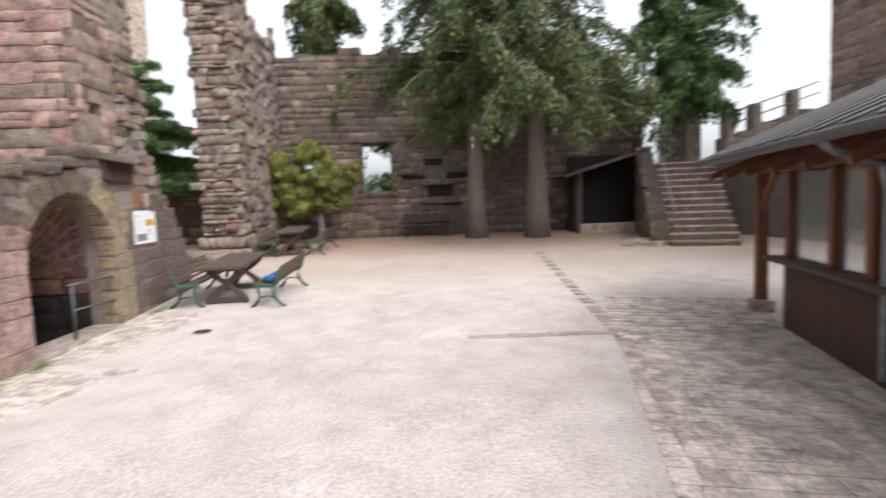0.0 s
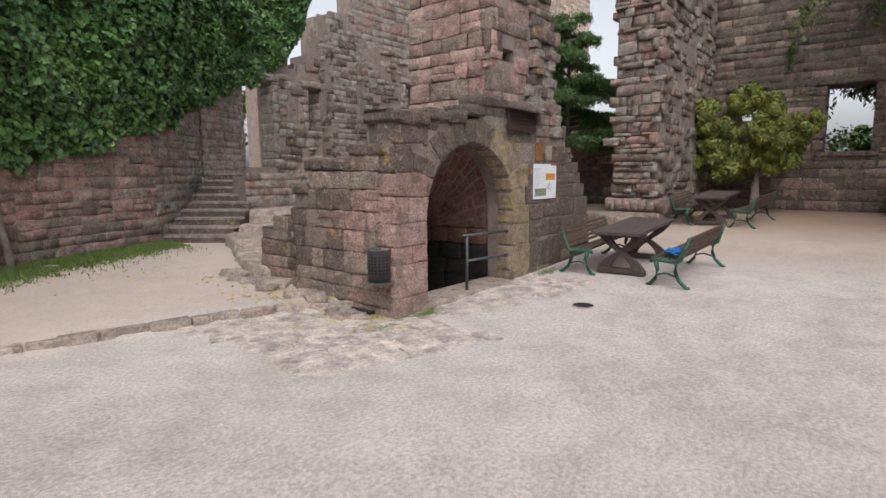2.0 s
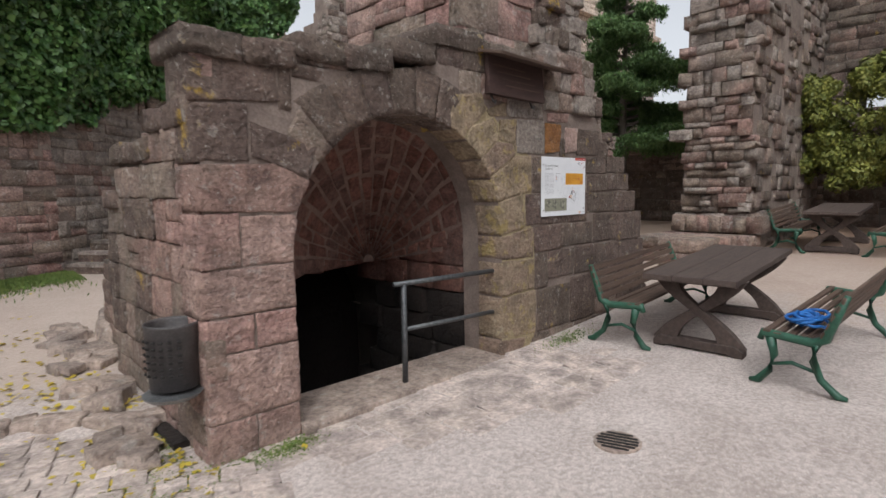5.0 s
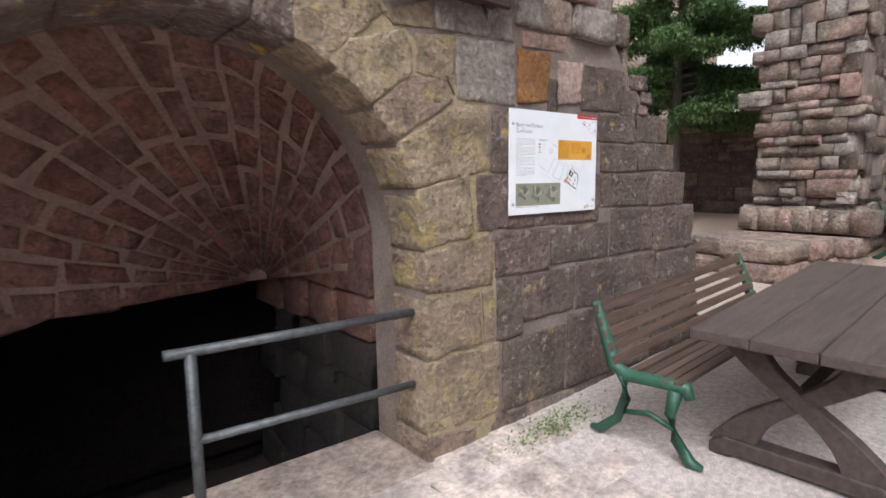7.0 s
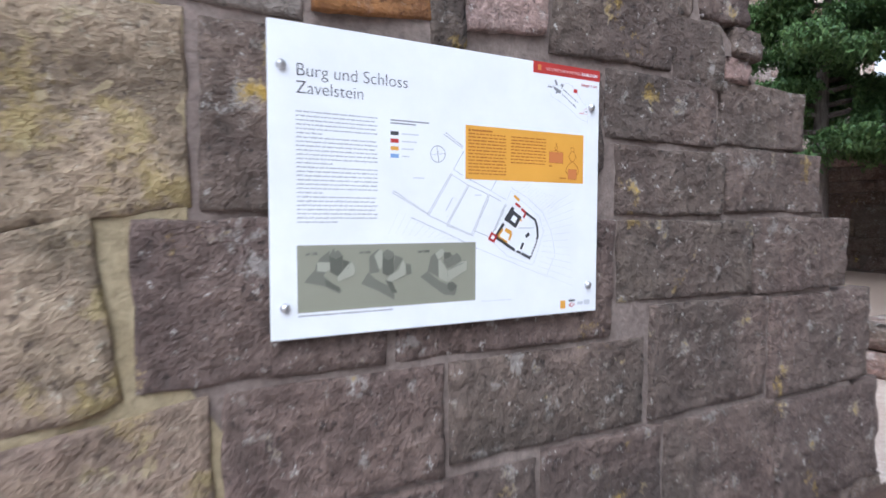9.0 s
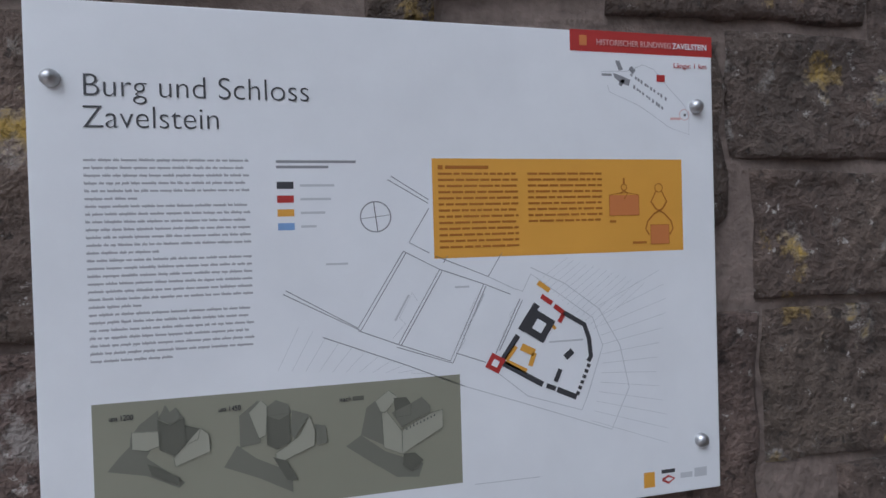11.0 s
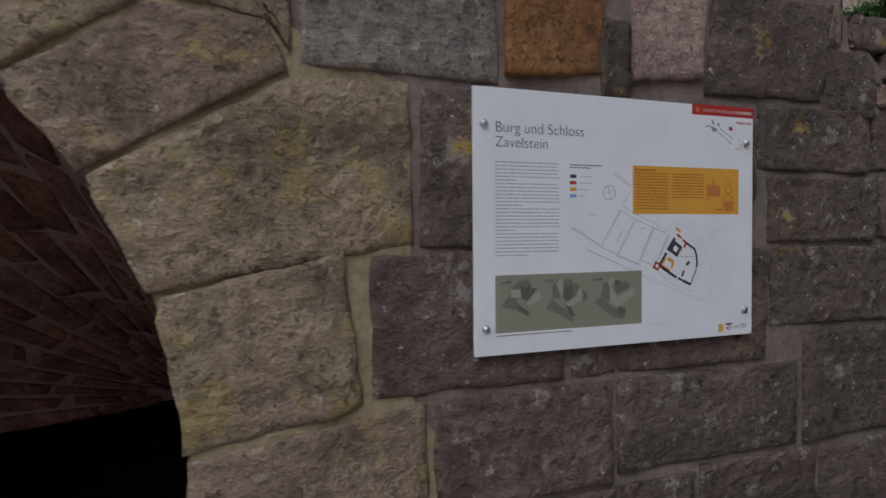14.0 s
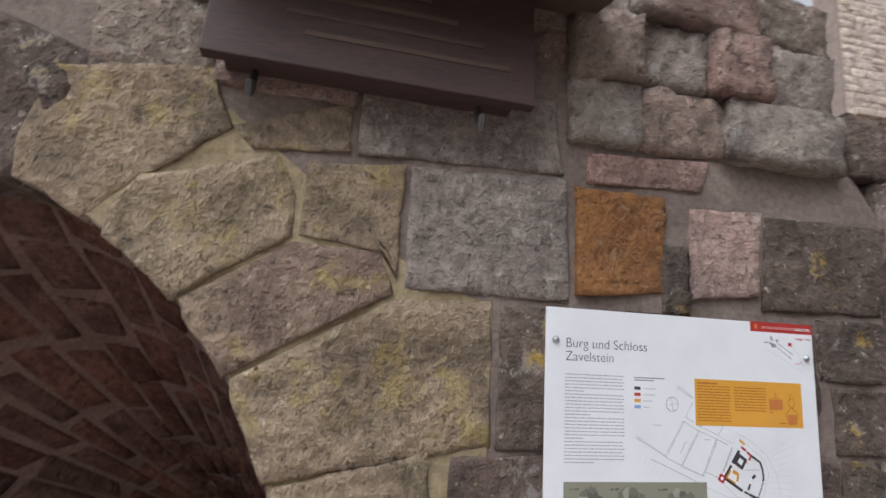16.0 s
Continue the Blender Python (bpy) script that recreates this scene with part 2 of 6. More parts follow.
AMBER_INK = flat_mat("panel_amber_ink", (0.42, 0.15, 0.02))
CRIMSON = flat_mat("panel_crimson", (0.42, 0.035, 0.03))
OLIVE = flat_mat("panel_olive_grey", (0.27, 0.265, 0.20))
OLIVE_INK = flat_mat("panel_olive_ink", (0.12, 0.12, 0.095))
INK = flat_mat("panel_ink", (0.05, 0.05, 0.055))
INK_SOFT = flat_mat("panel_soft_ink", (0.27, 0.27, 0.285))
INK_PALE = flat_mat("panel_pale_ink", (0.38, 0.38, 0.395))
CHROME = plain_mat("bright_bolt_steel", (0.45, 0.45, 0.46), (0.62, 0.62, 0.63), 60.0, 0.3, 0.9)
LINE = flat_mat("panel_line_grey", (0.55, 0.56, 0.58))
SKYBLUE = flat_mat("panel_blue", (0.22, 0.36, 0.62))
BLUE = plain_mat("blue_cord", (0.012, 0.10, 0.36), (0.03, 0.19, 0.52), 30.0, 0.6)
# near-black for openings: the shade inside them is put into the colour
BLACK = flat_mat("opening_shade", (0.015, 0.013, 0.012), 0.9)
GLASS_M, gnt, gb, gp, gi = base_mat("window_glass", 0.05)
gb.inputs["Transmission Weight"].default_value = 0.9
gb.inputs["Base Color"].default_value = (0.75, 0.8, 0.8, 1)

GROUND, nt, b, pos, isl = base_mat("gravel_ground", 0.95)
big, mid, fine, grit = (noise_tex(nt, pos, s, d) for s, d in ((0.35, 5), (2.2, 6), (30.0, 6), (170.0, 4)))
col = mixc(nt, step(nt, mathn(nt, "ADD", mathn(nt, "MULTIPLY", big, 0.5), mathn(nt, "MULTIPLY", mid, 0.5)), 0.38, 0.62), (0.39, 0.333, 0.303), (0.53, 0.47, 0.437))
col = mixc(nt, 1.0, col, mixc(nt, step(nt, fine, 0.38, 0.62), (0.80, 0.79, 0.78), (1.15, 1.15, 1.15)), "MULTIPLY")
col = mixc(nt, 1.0, col, mixc(nt, step(nt, grit, 0.38, 0.62), (0.74, 0.73, 0.72), (1.22, 1.22, 1.22)), "MULTIPLY")
chips = mathn(nt, "MULTIPLY", step(nt, noise_tex(nt, pos, 42.0, 5, 0.6), 0.63, 0.67), 0.55)
col = mixc(nt, chips, col, (0.70, 0.65, 0.62))
sep = nt.nodes.new("ShaderNodeSeparateXYZ")
nt.links.new(pos, sep.inputs[0])
wob = mathn(nt, "MULTIPLY", mathn(nt, "SUBTRACT", mid, 0.5), 5.0)
# brown needle litter under the trees, bare pinkish earth by the tables, sandy earth on the upper path
litter = step(nt, mathn(nt, "ADD", sep.outputs[0], wob), 8.0, 11.5)
col = mixc(nt, mathn(nt, "MULTIPLY", litter, 0.85), col, (0.20, 0.125, 0.085))
earth = mathn(nt, "MULTIPLY", step(nt, mathn(nt, "ADD", sep.outputs[0], wob), 4.5, 6.5), 0.45)
col = mixc(nt, earth, col, (0.36, 0.24, 0.165))
upper = mathn(nt, "MULTIPLY", step(nt, mathn(nt, "ADD", sep.outputs[1], mathn(nt, "MULTIPLY", wob, 0.1)), 1.6, 2.3), 0.6)
col = mixc(nt, upper, col, (0.46, 0.36, 0.29))
nt.links.new(col, b.inputs["Base Color"])
bump(nt, b, mathn(nt, "ADD", mid, mathn(nt, "ADD", mathn(nt, "MULTIPLY", fine, 0.3), mathn(nt, "MULTIPLY", grit, 0.22))), 0.5, 0.02)


# ---- mesh helpers ----
def mesh_of(name, bm, mat, smooth=False):
    me = bpy.data.meshes.new(name)
    bm.normal_update()
    bm.to_mesh(me)
    bm.free()
    me.materials.append(mat)
    if smooth:
        for p in me.polygons:
            p.use_smooth = True
    return me


def part(name, bm, mat, parent, label="", smooth=False):
    ob = new(name, mesh_of(name, bm, mat, smooth))
    ob.parent = parent
    if label:
        tagged(ob, label)
    return ob


def empty(name, m=None, label="", category="", group="", kind=""):
    ob = new(name)
    if m is not None:
        ob.matrix_world = m
    return tagged(ob, label, category, group, kind)


def box(bm, lo, hi, bevel=0.0, m=None):
    r = bmesh.ops.create_cube(bm, size=1)
    vs = r["verts"]
    for v in vs:
        v.co = [(lo[i] + hi[i]) / 2 + v.co[i] * (hi[i] - lo[i]) for i in range(3)]
    if bevel:
        es = {e for v in vs for e in v.link_edges}
        bmesh.ops.bevel(bm, geom=list(es), offset=bevel, segments=2, affect="EDGES", profile=0.6)
        vs = [v for v in bm.verts if v.is_valid]
    if m is not None:
        bmesh.ops.transform(bm, matrix=m, verts=vs)
    return bm


def one_box(lo, hi, bevel=0.0):
    return box(bmesh.new(), lo, hi, bevel)


def tube(bm, pts, radii, sides=8, flat=1.0):
    """A tapered tube along pts; flat squeezes it sideways."""
    rings = []
    pts = [Vector(p) for p in pts]
    for i, p in enumerate(pts):
        d = (pts[min(i + 1, len(pts) - 1)] - pts[max(i - 1, 0)]).normalized()
        a = d.cross(Vector((0, 0, 1)))
        a = a.normalized() if a.length > 1e-3 else Vector((1, 0, 0))
        c = a.cross(d).normalized()
        r = radii[i] if hasattr(radii, "__len__") else radii
        rings.append([bm.verts.new(p + r * (flat * math.cos(2 * math.pi * k / sides) * a + math.sin(2 * math.pi * k / sides) * c)) for k in range(sides)])
    for r0, r1 in zip(rings, rings[1:]):
        for k in range(sides):
            bm.faces.new((r0[k], r0[(k + 1) % sides], r1[(k + 1) % sides], r1[k]))
    bm.faces.new(rings[0][::-1])
    bm.faces.new(rings[-1])
    return bm


def extrude_outline(pts, depth, bevel=0.0):
    """A flat outline in x, z, given depth along y (centred), with eased edges."""
    bm = bmesh.new()
    f = bm.faces.new([bm.verts.new((x, -depth / 2, z)) for x, z in pts])
    r = bmesh.ops.extrude_face_region(bm, geom=[f])
    bmesh.ops.translate(bm, vec=(0, depth, 0), verts=[v for v in r["geom"] if isinstance(v, bmesh.types.BMVert)])
    bmesh.ops.recalc_face_normals(bm, faces=bm.faces)
    if bevel:
        bmesh.ops.bevel(bm, geom=list(bm.edges), offset=bevel, segments=1, affect="EDGES")
    return bm


def from_quads(name, verts, quads, mat):
    me = bpy.data.meshes.new(name)
    me.from_pydata(verts, [], quads)
    me.materials.append(mat)
    return me


# ---- ground ----
def ground_rise(x):
    return -0.1 + 0.025 * math.log1p(math.exp(min(2 * (min(x, 15.0) - 0.5), 60)))


KERB = [(-30.0, 3.6), (-8.0, 2.6), (-3.7, 2.1), (-2.2, 1.72), (-1.3, 1.4), (-0.75, 0.95), (-0.3, 0.8)]


def kerb_y(x):
    for (x0, y0), (x1, y1) in zip(KERB, KERB[1:]):
        if x <= x1:
            return y0 + (y1 - y0) * (x - x0) / (x1 - x0)
    return KERB[-1][1]


def smooth01(v, a, c):
    v = min(1.0, max(0.0, (v - a) / (c - a)))
    return v * v * (3 - 2 * v)


def ground_z(x, y):
    z = ground_rise(x)
    if x < 3 and y > kerb_y(x):
        z = max(z, -0.1 + 0.11 * smooth01(y - kerb_y(x), 0.0, 0.12) + 0.20 * smooth01(y, 2.0, 7.5))
    if y > 6 and x > 0:
        # the upper terrace, behind its wall and at the head of the steps
        du = (x - 0.05) * 0.788 + (y - 7.95) * 0.616
        dv = (x - 0.05) * 0.616 - (y - 7.95) * 0.788
        if y > 7.95 and (dv > 1.75 or du > 2.75):
            z = max(z, 1.68)
    d = math.hypot(x, y)
    z += 0.02 * noise.noise((x * 0.6, y * 0.6, 0)) * (1 if d < 40 else 0)
    if d > 30:
        z -= min(25.0, (d - 30) * 0.35)
    return z


xs = [-1500, -500, -200, -100, -60, -40, -30, -22, -17] + [-13 + 0.25 * i for i in range(125)] + [19, 21, 24, 28, 34, 42, 60, 100, 200, 500, 1500]
ys = [-1500, -500, -200, -100, -60, -40, -32, -26, -22, -19] + [-16 + 0.25 * i for i in range(115)] + [13.5, 15, 17, 20, 24, 30, 40, 60, 100, 200, 500, 1500]
gv = [(x, y, ground_z(x, y)) for y in ys for x in xs]
nx = len(xs)


def in_cellar(x, y):
    return (-0.15 if y < 2 else 0.2) < x < 2.45 and 0.1 < y < 3.0


gq = [(j * nx + i, j * nx + i + 1, (j + 1) * nx + i + 1, (j + 1) * nx + i) for j in range(len(ys) - 1) for i in range(nx - 1)
      if not in_cellar((xs[i] + xs[i + 1]) / 2, (ys[j] + ys[j + 1]) / 2)]
ground_me = from_quads("ground", gv, gq, GROUND)
for p in ground_me.polygons:
    p.use_smooth = True
tagged(new("ground", ground_me), "pale trodden gravel courtyard with earth and needle litter", "ground", kind="structure")


# ---- masonry ----
def stone_shape(seed, nu, nv, relief=1.0):
    """A unit block: front face at y = 0 looking to -y, rough, with worn edges; x and z from -0.5 to 0.5, back at y = 1."""
    rnd = random.Random(seed)
    vs, qs = [], []

    def spread(k, n):
        """Grid lines gathered at the edges, so that the face stays flat and only the arris is worn."""
        return 0.0 if k == 0 else 1.0 if k == n else 0.035 + 0.93 * (k - 1) / (n - 2)

    lean_u, lean_v = rnd.uniform(-0.10, 0.10), rnd.uniform(-0.10, 0.10)
    for j in range(nv + 1):
        for i in range(nu + 1):
            u, v = spread(i, nu) - 0.5, spread(j, nv) - 0.5
            rim = i in (0, nu) or j in (0, nv)
            corner = i in (0, nu) and j in (0, nv)
            y = (0.07 + rnd.uniform(-0.05, 0.05) if rim else rnd.uniform(-0.05, 0.05) + lean_u * u + lean_v * v) * relief
            k = 0.965 if corner else 1.0
            vs.append(((u * k + rnd.uniform(-1, 1) * 0.024) * 0.998, y, (v * k + rnd.uniform(-1, 1) * 0.034) * 0.998))
    for j in range(nv):
        for i in range(nu):
            a = j * (nu + 1) + i
            qs.append((a, a + 1, a + nu + 2, a + nu + 1))
    ring = [i for i in range(nu)] + [j * (nu + 1) + nu for j in range(nv)] + [nv * (nu + 1) + nu - i for i in range(nu)] + [(nv - j) * (nu + 1) for j in range(nv)]
    base = len(vs)
    for r in ring:
        vs.append((vs[r][0], 1.0, vs[r][2]))
    n = len(ring)
    for k in range(n):
        qs.append((ring[(k + 1) % n], ring[k], base + k, base + (k + 1) % n))
    return vs, qs


COARSE = [stone_shape(s, 4, 3) for s in range(10)]
DENSE = [stone_shape(50 + s, 9, 6) for s in range(12)]
DEEP = [stone_shape(80 + s, 8, 5, 0.3) for s in range(12)]
FLAT = [stone_shape(120 + s, 4, 3, 0.45) for s in range(12)]
stone_cache = {}


def stone_mesh(kind, k, mat):
    key = (kind, k, mat.name)
    if key not in stone_cache:
        vs, qs = (COARSE, DENSE, DEEP, FLAT)[kind][k]
        me = from_quads("stone", vs, qs, mat)
        for p in me.polygons:
            p.use_smooth = True
        stone_cache[key] = me
    return stone_cache[key]


def put_stone(parent, m, mat, dense=0, rnd=random, name="stone"):
    ob = new(name, stone_mesh(dense, rnd.randrange(12 if dense else 10), mat))
    ob.matrix_world = m
    ob.parent = parent
    return ob


def frame_of(x, y, direction):
    """Wall frame: u along direction (degrees from x), local y into the wall, z up."""
    return pose(x, y, 0, 0, 0, direction)


def lay(parent, m, u0, u1, zlo, ztop, mats, free=lambda u, z: True, hs=(0.18, 0.34), ws=(0.25, 0.7), depth=0.13, proud=0.0, near=0.0, limit=300, seed=1, jitter=0.0, dense=0, joint=0.008, name="stone", small=False, rough=0.012):
    """Lays courses of blocks on a wall face. mats(u, z, rnd) gives the stone; those past the limit, farthest from u = near, are joined."""
    rnd = random.Random(seed)
    done, z = [], zlo
    while z < 22:
        h = rnd.uniform(*hs)
        a, b = u0 + rnd.uniform(-jitter, jitter), u1 + rnd.uniform(-jitter, jitter)
        n = max(2, int((b - a) / 0.03))
        cells = [a + (b - a) * (i + 0.5) / n for i in range(n)]
        ok = [z + 0.6 * h < ztop(u) and free(u, z + 0.2 * h) and free(u, z + 0.5 * h) and free(u, z + 0.8 * h) for u in cells]
        if z > max(ztop(u) for u in cells[::6]):
            break
        i = 0
        while i < n:
            if not ok[i]:
                i += 1
                continue
            j = i
            while j < n and ok[j]:
                j += 1
            s, e = a + (b - a) * i / n, a + (b - a) * j / n
            u = s
            while e - u > 0.05:
                w = rnd.uniform(*ws)
                if e - u - w < ws[0] * 0.7:
                    w = e - u if e - u < ws[1] * 1.2 else (e - u) / 2
                hh = h - joint
                zo = 0.0
                if rnd.random() < 0.12 and h > 0.24:
                    hh = h * 0.48
                    done.append((u, w, z + h * 0.5, h * 0.5 - joint))
                done.append((u, w, z + zo, hh))
                u += w
            i = j
        z += h
    if small:
        zz = zlo
        while zz < max(ztop(u0 + (u1 - u0) * i / 20) for i in range(21)):
            h = rnd.uniform(0.07, 0.13)
            rowst = [d for d in done if d[2] < zz + h and d[2] + d[3] > zz]
            u = u0
            while u < u1:
                w = rnd.uniform(0.1, 0.26)
                if all(free(u + w * f, zz + h * g) and zz + h < ztop(u + w * f) for f in (0.05, 0.5, 0.95) for g in (0.1, 0.9)) and not any(d[0] < u + w and d[0] + d[1] > u for d in rowst):
                    done.append((u, w, zz, h - joint))
                    u += w
                else:
                    u += 0.03
            zz += h
    done.sort(key=lambda d: abs(d[0] - near))
    vs, qs, slots, used = [], [], [], []
    for k, (u, w, zz, hh) in enumerate(done):
        mat = mats(u + w / 2, zz + hh / 2, rnd)
        tilt = rnd.uniform(-2.0, 2.0)
        mm = m @ pose(u + w / 2, -proud + rnd.uniform(-rough, rough), zz + hh / 2, 0, tilt, 0) @ Matrix.Diagonal((max(0.03, w - joint), depth, max(0.03, hh), 1))
        if k < limit:
            put_stone(parent, mm, mat, dense, rnd, name)
        else:
            sv, sq = COARSE[rnd.randrange(10)]
            o = len(vs)
            vs += [tuple(mm @ Vector(v)) for v in sv]
            qs += [tuple(o + i for i in q) for q in sq]
            if mat not in used:
                used.append(mat)
            slots += [used.index(mat)] * len(sq)
    if vs:
        me = bpy.data.meshes.new("stones")
        me.from_pydata(vs, [], qs)
        for mt in used:
            me.materials.append(mt)
        me.polygons.foreach_set("material_index", slots)
        me.polygons.foreach_set("use_smooth", [True] * len(qs))
        ob = new("stones", me)
        ob.parent = parent
        tagged(ob, kind="stuff")


def wall_body(name, m, u0, u1, thick, zlo, ztop, mat, label, holes=(), seg=0.35, inset=0.014):
    """The wall's core: columns with a broken top, cut through by the holes (u0, u1, z0, z1)."""
    cuts = sorted({u0, u1, *[h[0] for h in holes], *[h[1] for h in holes], *[u0 + (u1 - u0) * i / max(1, int((u1 - u0) / seg)) for i in range(1, max(1, int((u1 - u0) / seg)))]})
    cuts = [c for c in cuts if u0 <= c <= u1]
    bm = bmesh.new()
    for a, b in zip(cuts, cuts[1:]):
        if b - a < 0.005:
            continue
        mid = (a + b) / 2
        spans = [(zlo, ztop(mid) - 0.04)]
        for h in holes:
            if h[0] - 1e-6 <= mid <= h[1] + 1e-6:
                cut = []
                for lo, hi in spans:
                    cut += [(lo, min(hi, h[2])), (max(lo, h[3]), hi)]
                spans = [s for s in cut if s[1] - s[0] > 0.02]
        for lo, hi in spans:
            if hi - lo > 0.02:
                box(bm, (a, inset, lo), (b, thick, hi))
    bmesh.ops.transform(bm, matrix=m, verts=bm.verts)
    ob = new(name, mesh_of(name, bm, mat))
    return tagged(ob, label, "wall", kind="structure")


def steps_top(base, amount, seed, width=0.5):
    """A broken wall top: a level that jumps from stretch to stretch."""
    def top(u):
        k = math.floor(u / width)
        b = base(u) if callable(base) else base
        return b + amount * (random.Random(seed * 1000 + k).random() - 0.5) * 2
    return top


def tone(*mats):
    return lambda u, z, rnd: rnd.choice(mats)


def no_holes(holes):
    return lambda u, z: not any(h[0] < u < h[1] and h[2] < z < h[3] for h in holes)


def window_lining(parent, m, hole, mat, seed, depth=0.5, free_bottom=False):
    """Rough blocks lining the sides, sill and head of an opening."""
    rnd = random.Random(seed)
    a, b, lo, hi = hole
    for side in (0, 1):
        z = lo
        while z < hi - 0.05:
            h = min(rnd.uniform(0.22, 0.4), hi - z)
            w = rnd.uniform(0.16, 0.34)
            u = a - w / 2 + 0.03 if side == 0 else b + w / 2 - 0.03
            put_stone(parent, m @ pose(u, -0.025, z + h / 2) @ Matrix.Diagonal((w, depth, h - 0.012, 1)), mat, 2, rnd)
            z += h
    put_stone(parent, m @ pose((a + b) / 2, -0.05, hi + 0.11) @ Matrix.Diagonal((b - a + 0.5, depth, 0.22, 1)), mat, 2, rnd)
    if not free_bottom:
        put_stone(parent, m @ pose((a + b) / 2, -0.05, lo - 0.08) @ Matrix.Diagonal((b - a + 0.3, depth, 0.16, 1)), mat, 2, rnd)


# ---- the arched cellar entrance ----
AX, AZ, AR = 1.07, 1.10, 1.07


def front_top(u):
    stairs = ((-0.62, 2.40), (0.0, 2.48), (0.9, 2.60), (1.35, 2.78), (1.9, 2.95), (3.68, 2.5), (3.9, 2.25), (4.25, 1.95), (4.55, 1.62), (4.75, 1.25), (4.9, 0.9), (5.05, 0.5))
    top = stairs[0][1]
    for (a, z0) in stairs:
        if u >= a:
            top = z0
    return top if u < 5.2 else -1


bm = extrude_outline([(-0.57, -0.4), (-0.57, 2.36), (0.9, 2.42), (1.35, 2.6), (1.9, 2.75), (3.5, 2.75), (3.85, 2.25), (4.2, 1.95), (4.5, 1.6), (4.7, 1.2), (4.85, 0.85), (5.0, 0.45), (5.05, -0.4), (2.17, -0.4)]
                     + [(AX + 1.08 * math.cos(radians(a)), AZ + 1.08 * math.sin(radians(a))) for a in range(0, 181, 6)] + [(-0.01, -0.4)], 0.5)
bmesh.ops.translate(bm, vec=(0, 0.260, 0), verts=bm.verts)
well = tagged(new("wall_cellar_front", mesh_of("wall_cellar_front", bm, MORTAR)), "weathered red and yellow sandstone wall with round-arched cellar entrance", "wall", kind="structure")
FRONT = frame_of(0, 0.006, 0)
# blocks of the left pier: x0, x1, z0, z1
PIER = ((-0.61, -0.31, -0.16, 0.14), (-0.30, 0.0, -0.16, 0.14), (-0.61, 0.01, 0.15, 0.57), (-0.61, -0.30, 0.58, 0.80), (-0.28, 0.0, 0.58, 0.80), (-0.62, 0.0, 0.81, 1.10),
        (-0.61, -0.36, 1.11, 1.44), (-0.35, 0.01, 1.11, 1.42))
BOARDSIDE = ((2.51, 2.98, 1.205, 1.515), (2.62, 2.95, 1.53, 1.885), (3.0, 3.62, 1.205, 1.515), (2.65, 3.12, 0.93, 1.19), (3.135, 3.75, 0.95, 1.19), (2.67, 2.88, 0.56, 0.915), (2.895, 3.38, 0.63, 0.92),
             (3.395, 3.82, 0.62, 0.935), (2.71, 3.30, 0.10, 0.545), (3.315, 3.82, 0.10, 0.60), (3.59, 4.02, 1.73, 1.91))
RAGGED = ((4.035, 4.46, 1.74, 1.93), (3.63, 4.06, 1.53, 1.715), (4.075, 4.58, 1.54, 1.735), (3.64, 4.2, 1.29, 1.515), (4.215, 4.75, 1.28, 1.525), (3.77, 4.3, 0.95, 1.275), (4.315, 4.92, 0.93, 1.265),
          (3.84, 4.35, 0.55, 0.93), (4.365, 5.03, 0.52, 0.91))


def rect(r):
    a, b, lo, hi = r
    return [(a, lo), (b, lo), (b, hi), (a, hi)]


# cut stones of the arch and the jamb, whose outer ends bond with the courses: corners x, z
BONDED = [
    (YELLOW, [(1.99, 1.67), (2.35, 1.88), (2.60, 1.89), (2.61, 1.535), (2.11, 1.46)]),
    (YELLOW, [(1.87, 1.845), (2.10, 2.0), (2.31, 1.99), (2.345, 1.89), (1.985, 1.68)]),
    (YELLOW, [(1.69, 2.03), (1.75, 2.12), (2.05, 2.21), (2.10, 2.11), (2.095, 2.01), (1.865, 1.855)]),
    (YELLOW, [(2.115, 2.2), (2.355, 2.22), (2.355, 1.92), (2.335, 1.985), (2.11, 2.015)]),
    (YELLOW, [(2.11, 1.445), (2.45, 1.525), (2.495, 1.2), (2.41, 1.17), (2.15, 1.135)]),
    (YELLOW, [(2.15, 1.12), (2.40, 1.155), (2.63, 1.19), (2.635, 0.885), (2.15, 0.905)]),
    (YELLOW, [(2.15, 0.89), (2.53, 0.87), (2.55, 0.565), (2.15, 0.55)]),
    (YELLOW, [(2.15, 0.535), (2.685, 0.55), (2.69, 0.10), (2.15, 0.14)]),
]
CORNERED = [
    (YELLOW, [(2.545, 0.87), (2.64, 0.87), (2.65, 0.565), (2.565, 0.565)]),
    (YELLOW, [(2.15, 0.125), (2.5, 0.09), (2.5, -0.16), (2.15, -0.16)]),
    (YELLOW, [(1.93, 2.265), (2.21, 2.37), (2.22, 2.235), (1.985, 2.215)]),
    (YELLOW, [(1.69, 2.05), (1.48, 2.15), (1.54, 2.36), (1.87, 2.41), (1.93, 2.26)]),
    (GREY, [(2.235, 2.44), (2.77, 2.46), (2.79, 2.25), (2.235, 2.235)]),
    (GREY, [(2.37, 2.22), (2.80, 2.24), (2.81, 1.90), (2.37, 1.905)]),
    (ORANGE, [(2.825, 2.22), (3.10, 2.22), (3.09, 1.945), (2.825, 1.92)]),
    (RED, [(2.86, 2.32), (3.25, 2.345), (3.22, 2.25), (2.86, 2.235)]),
    (RED, [(3.18, 2.2), (3.42, 2.21), (3.39, 1.96), (3.17, 1.935)]),
]
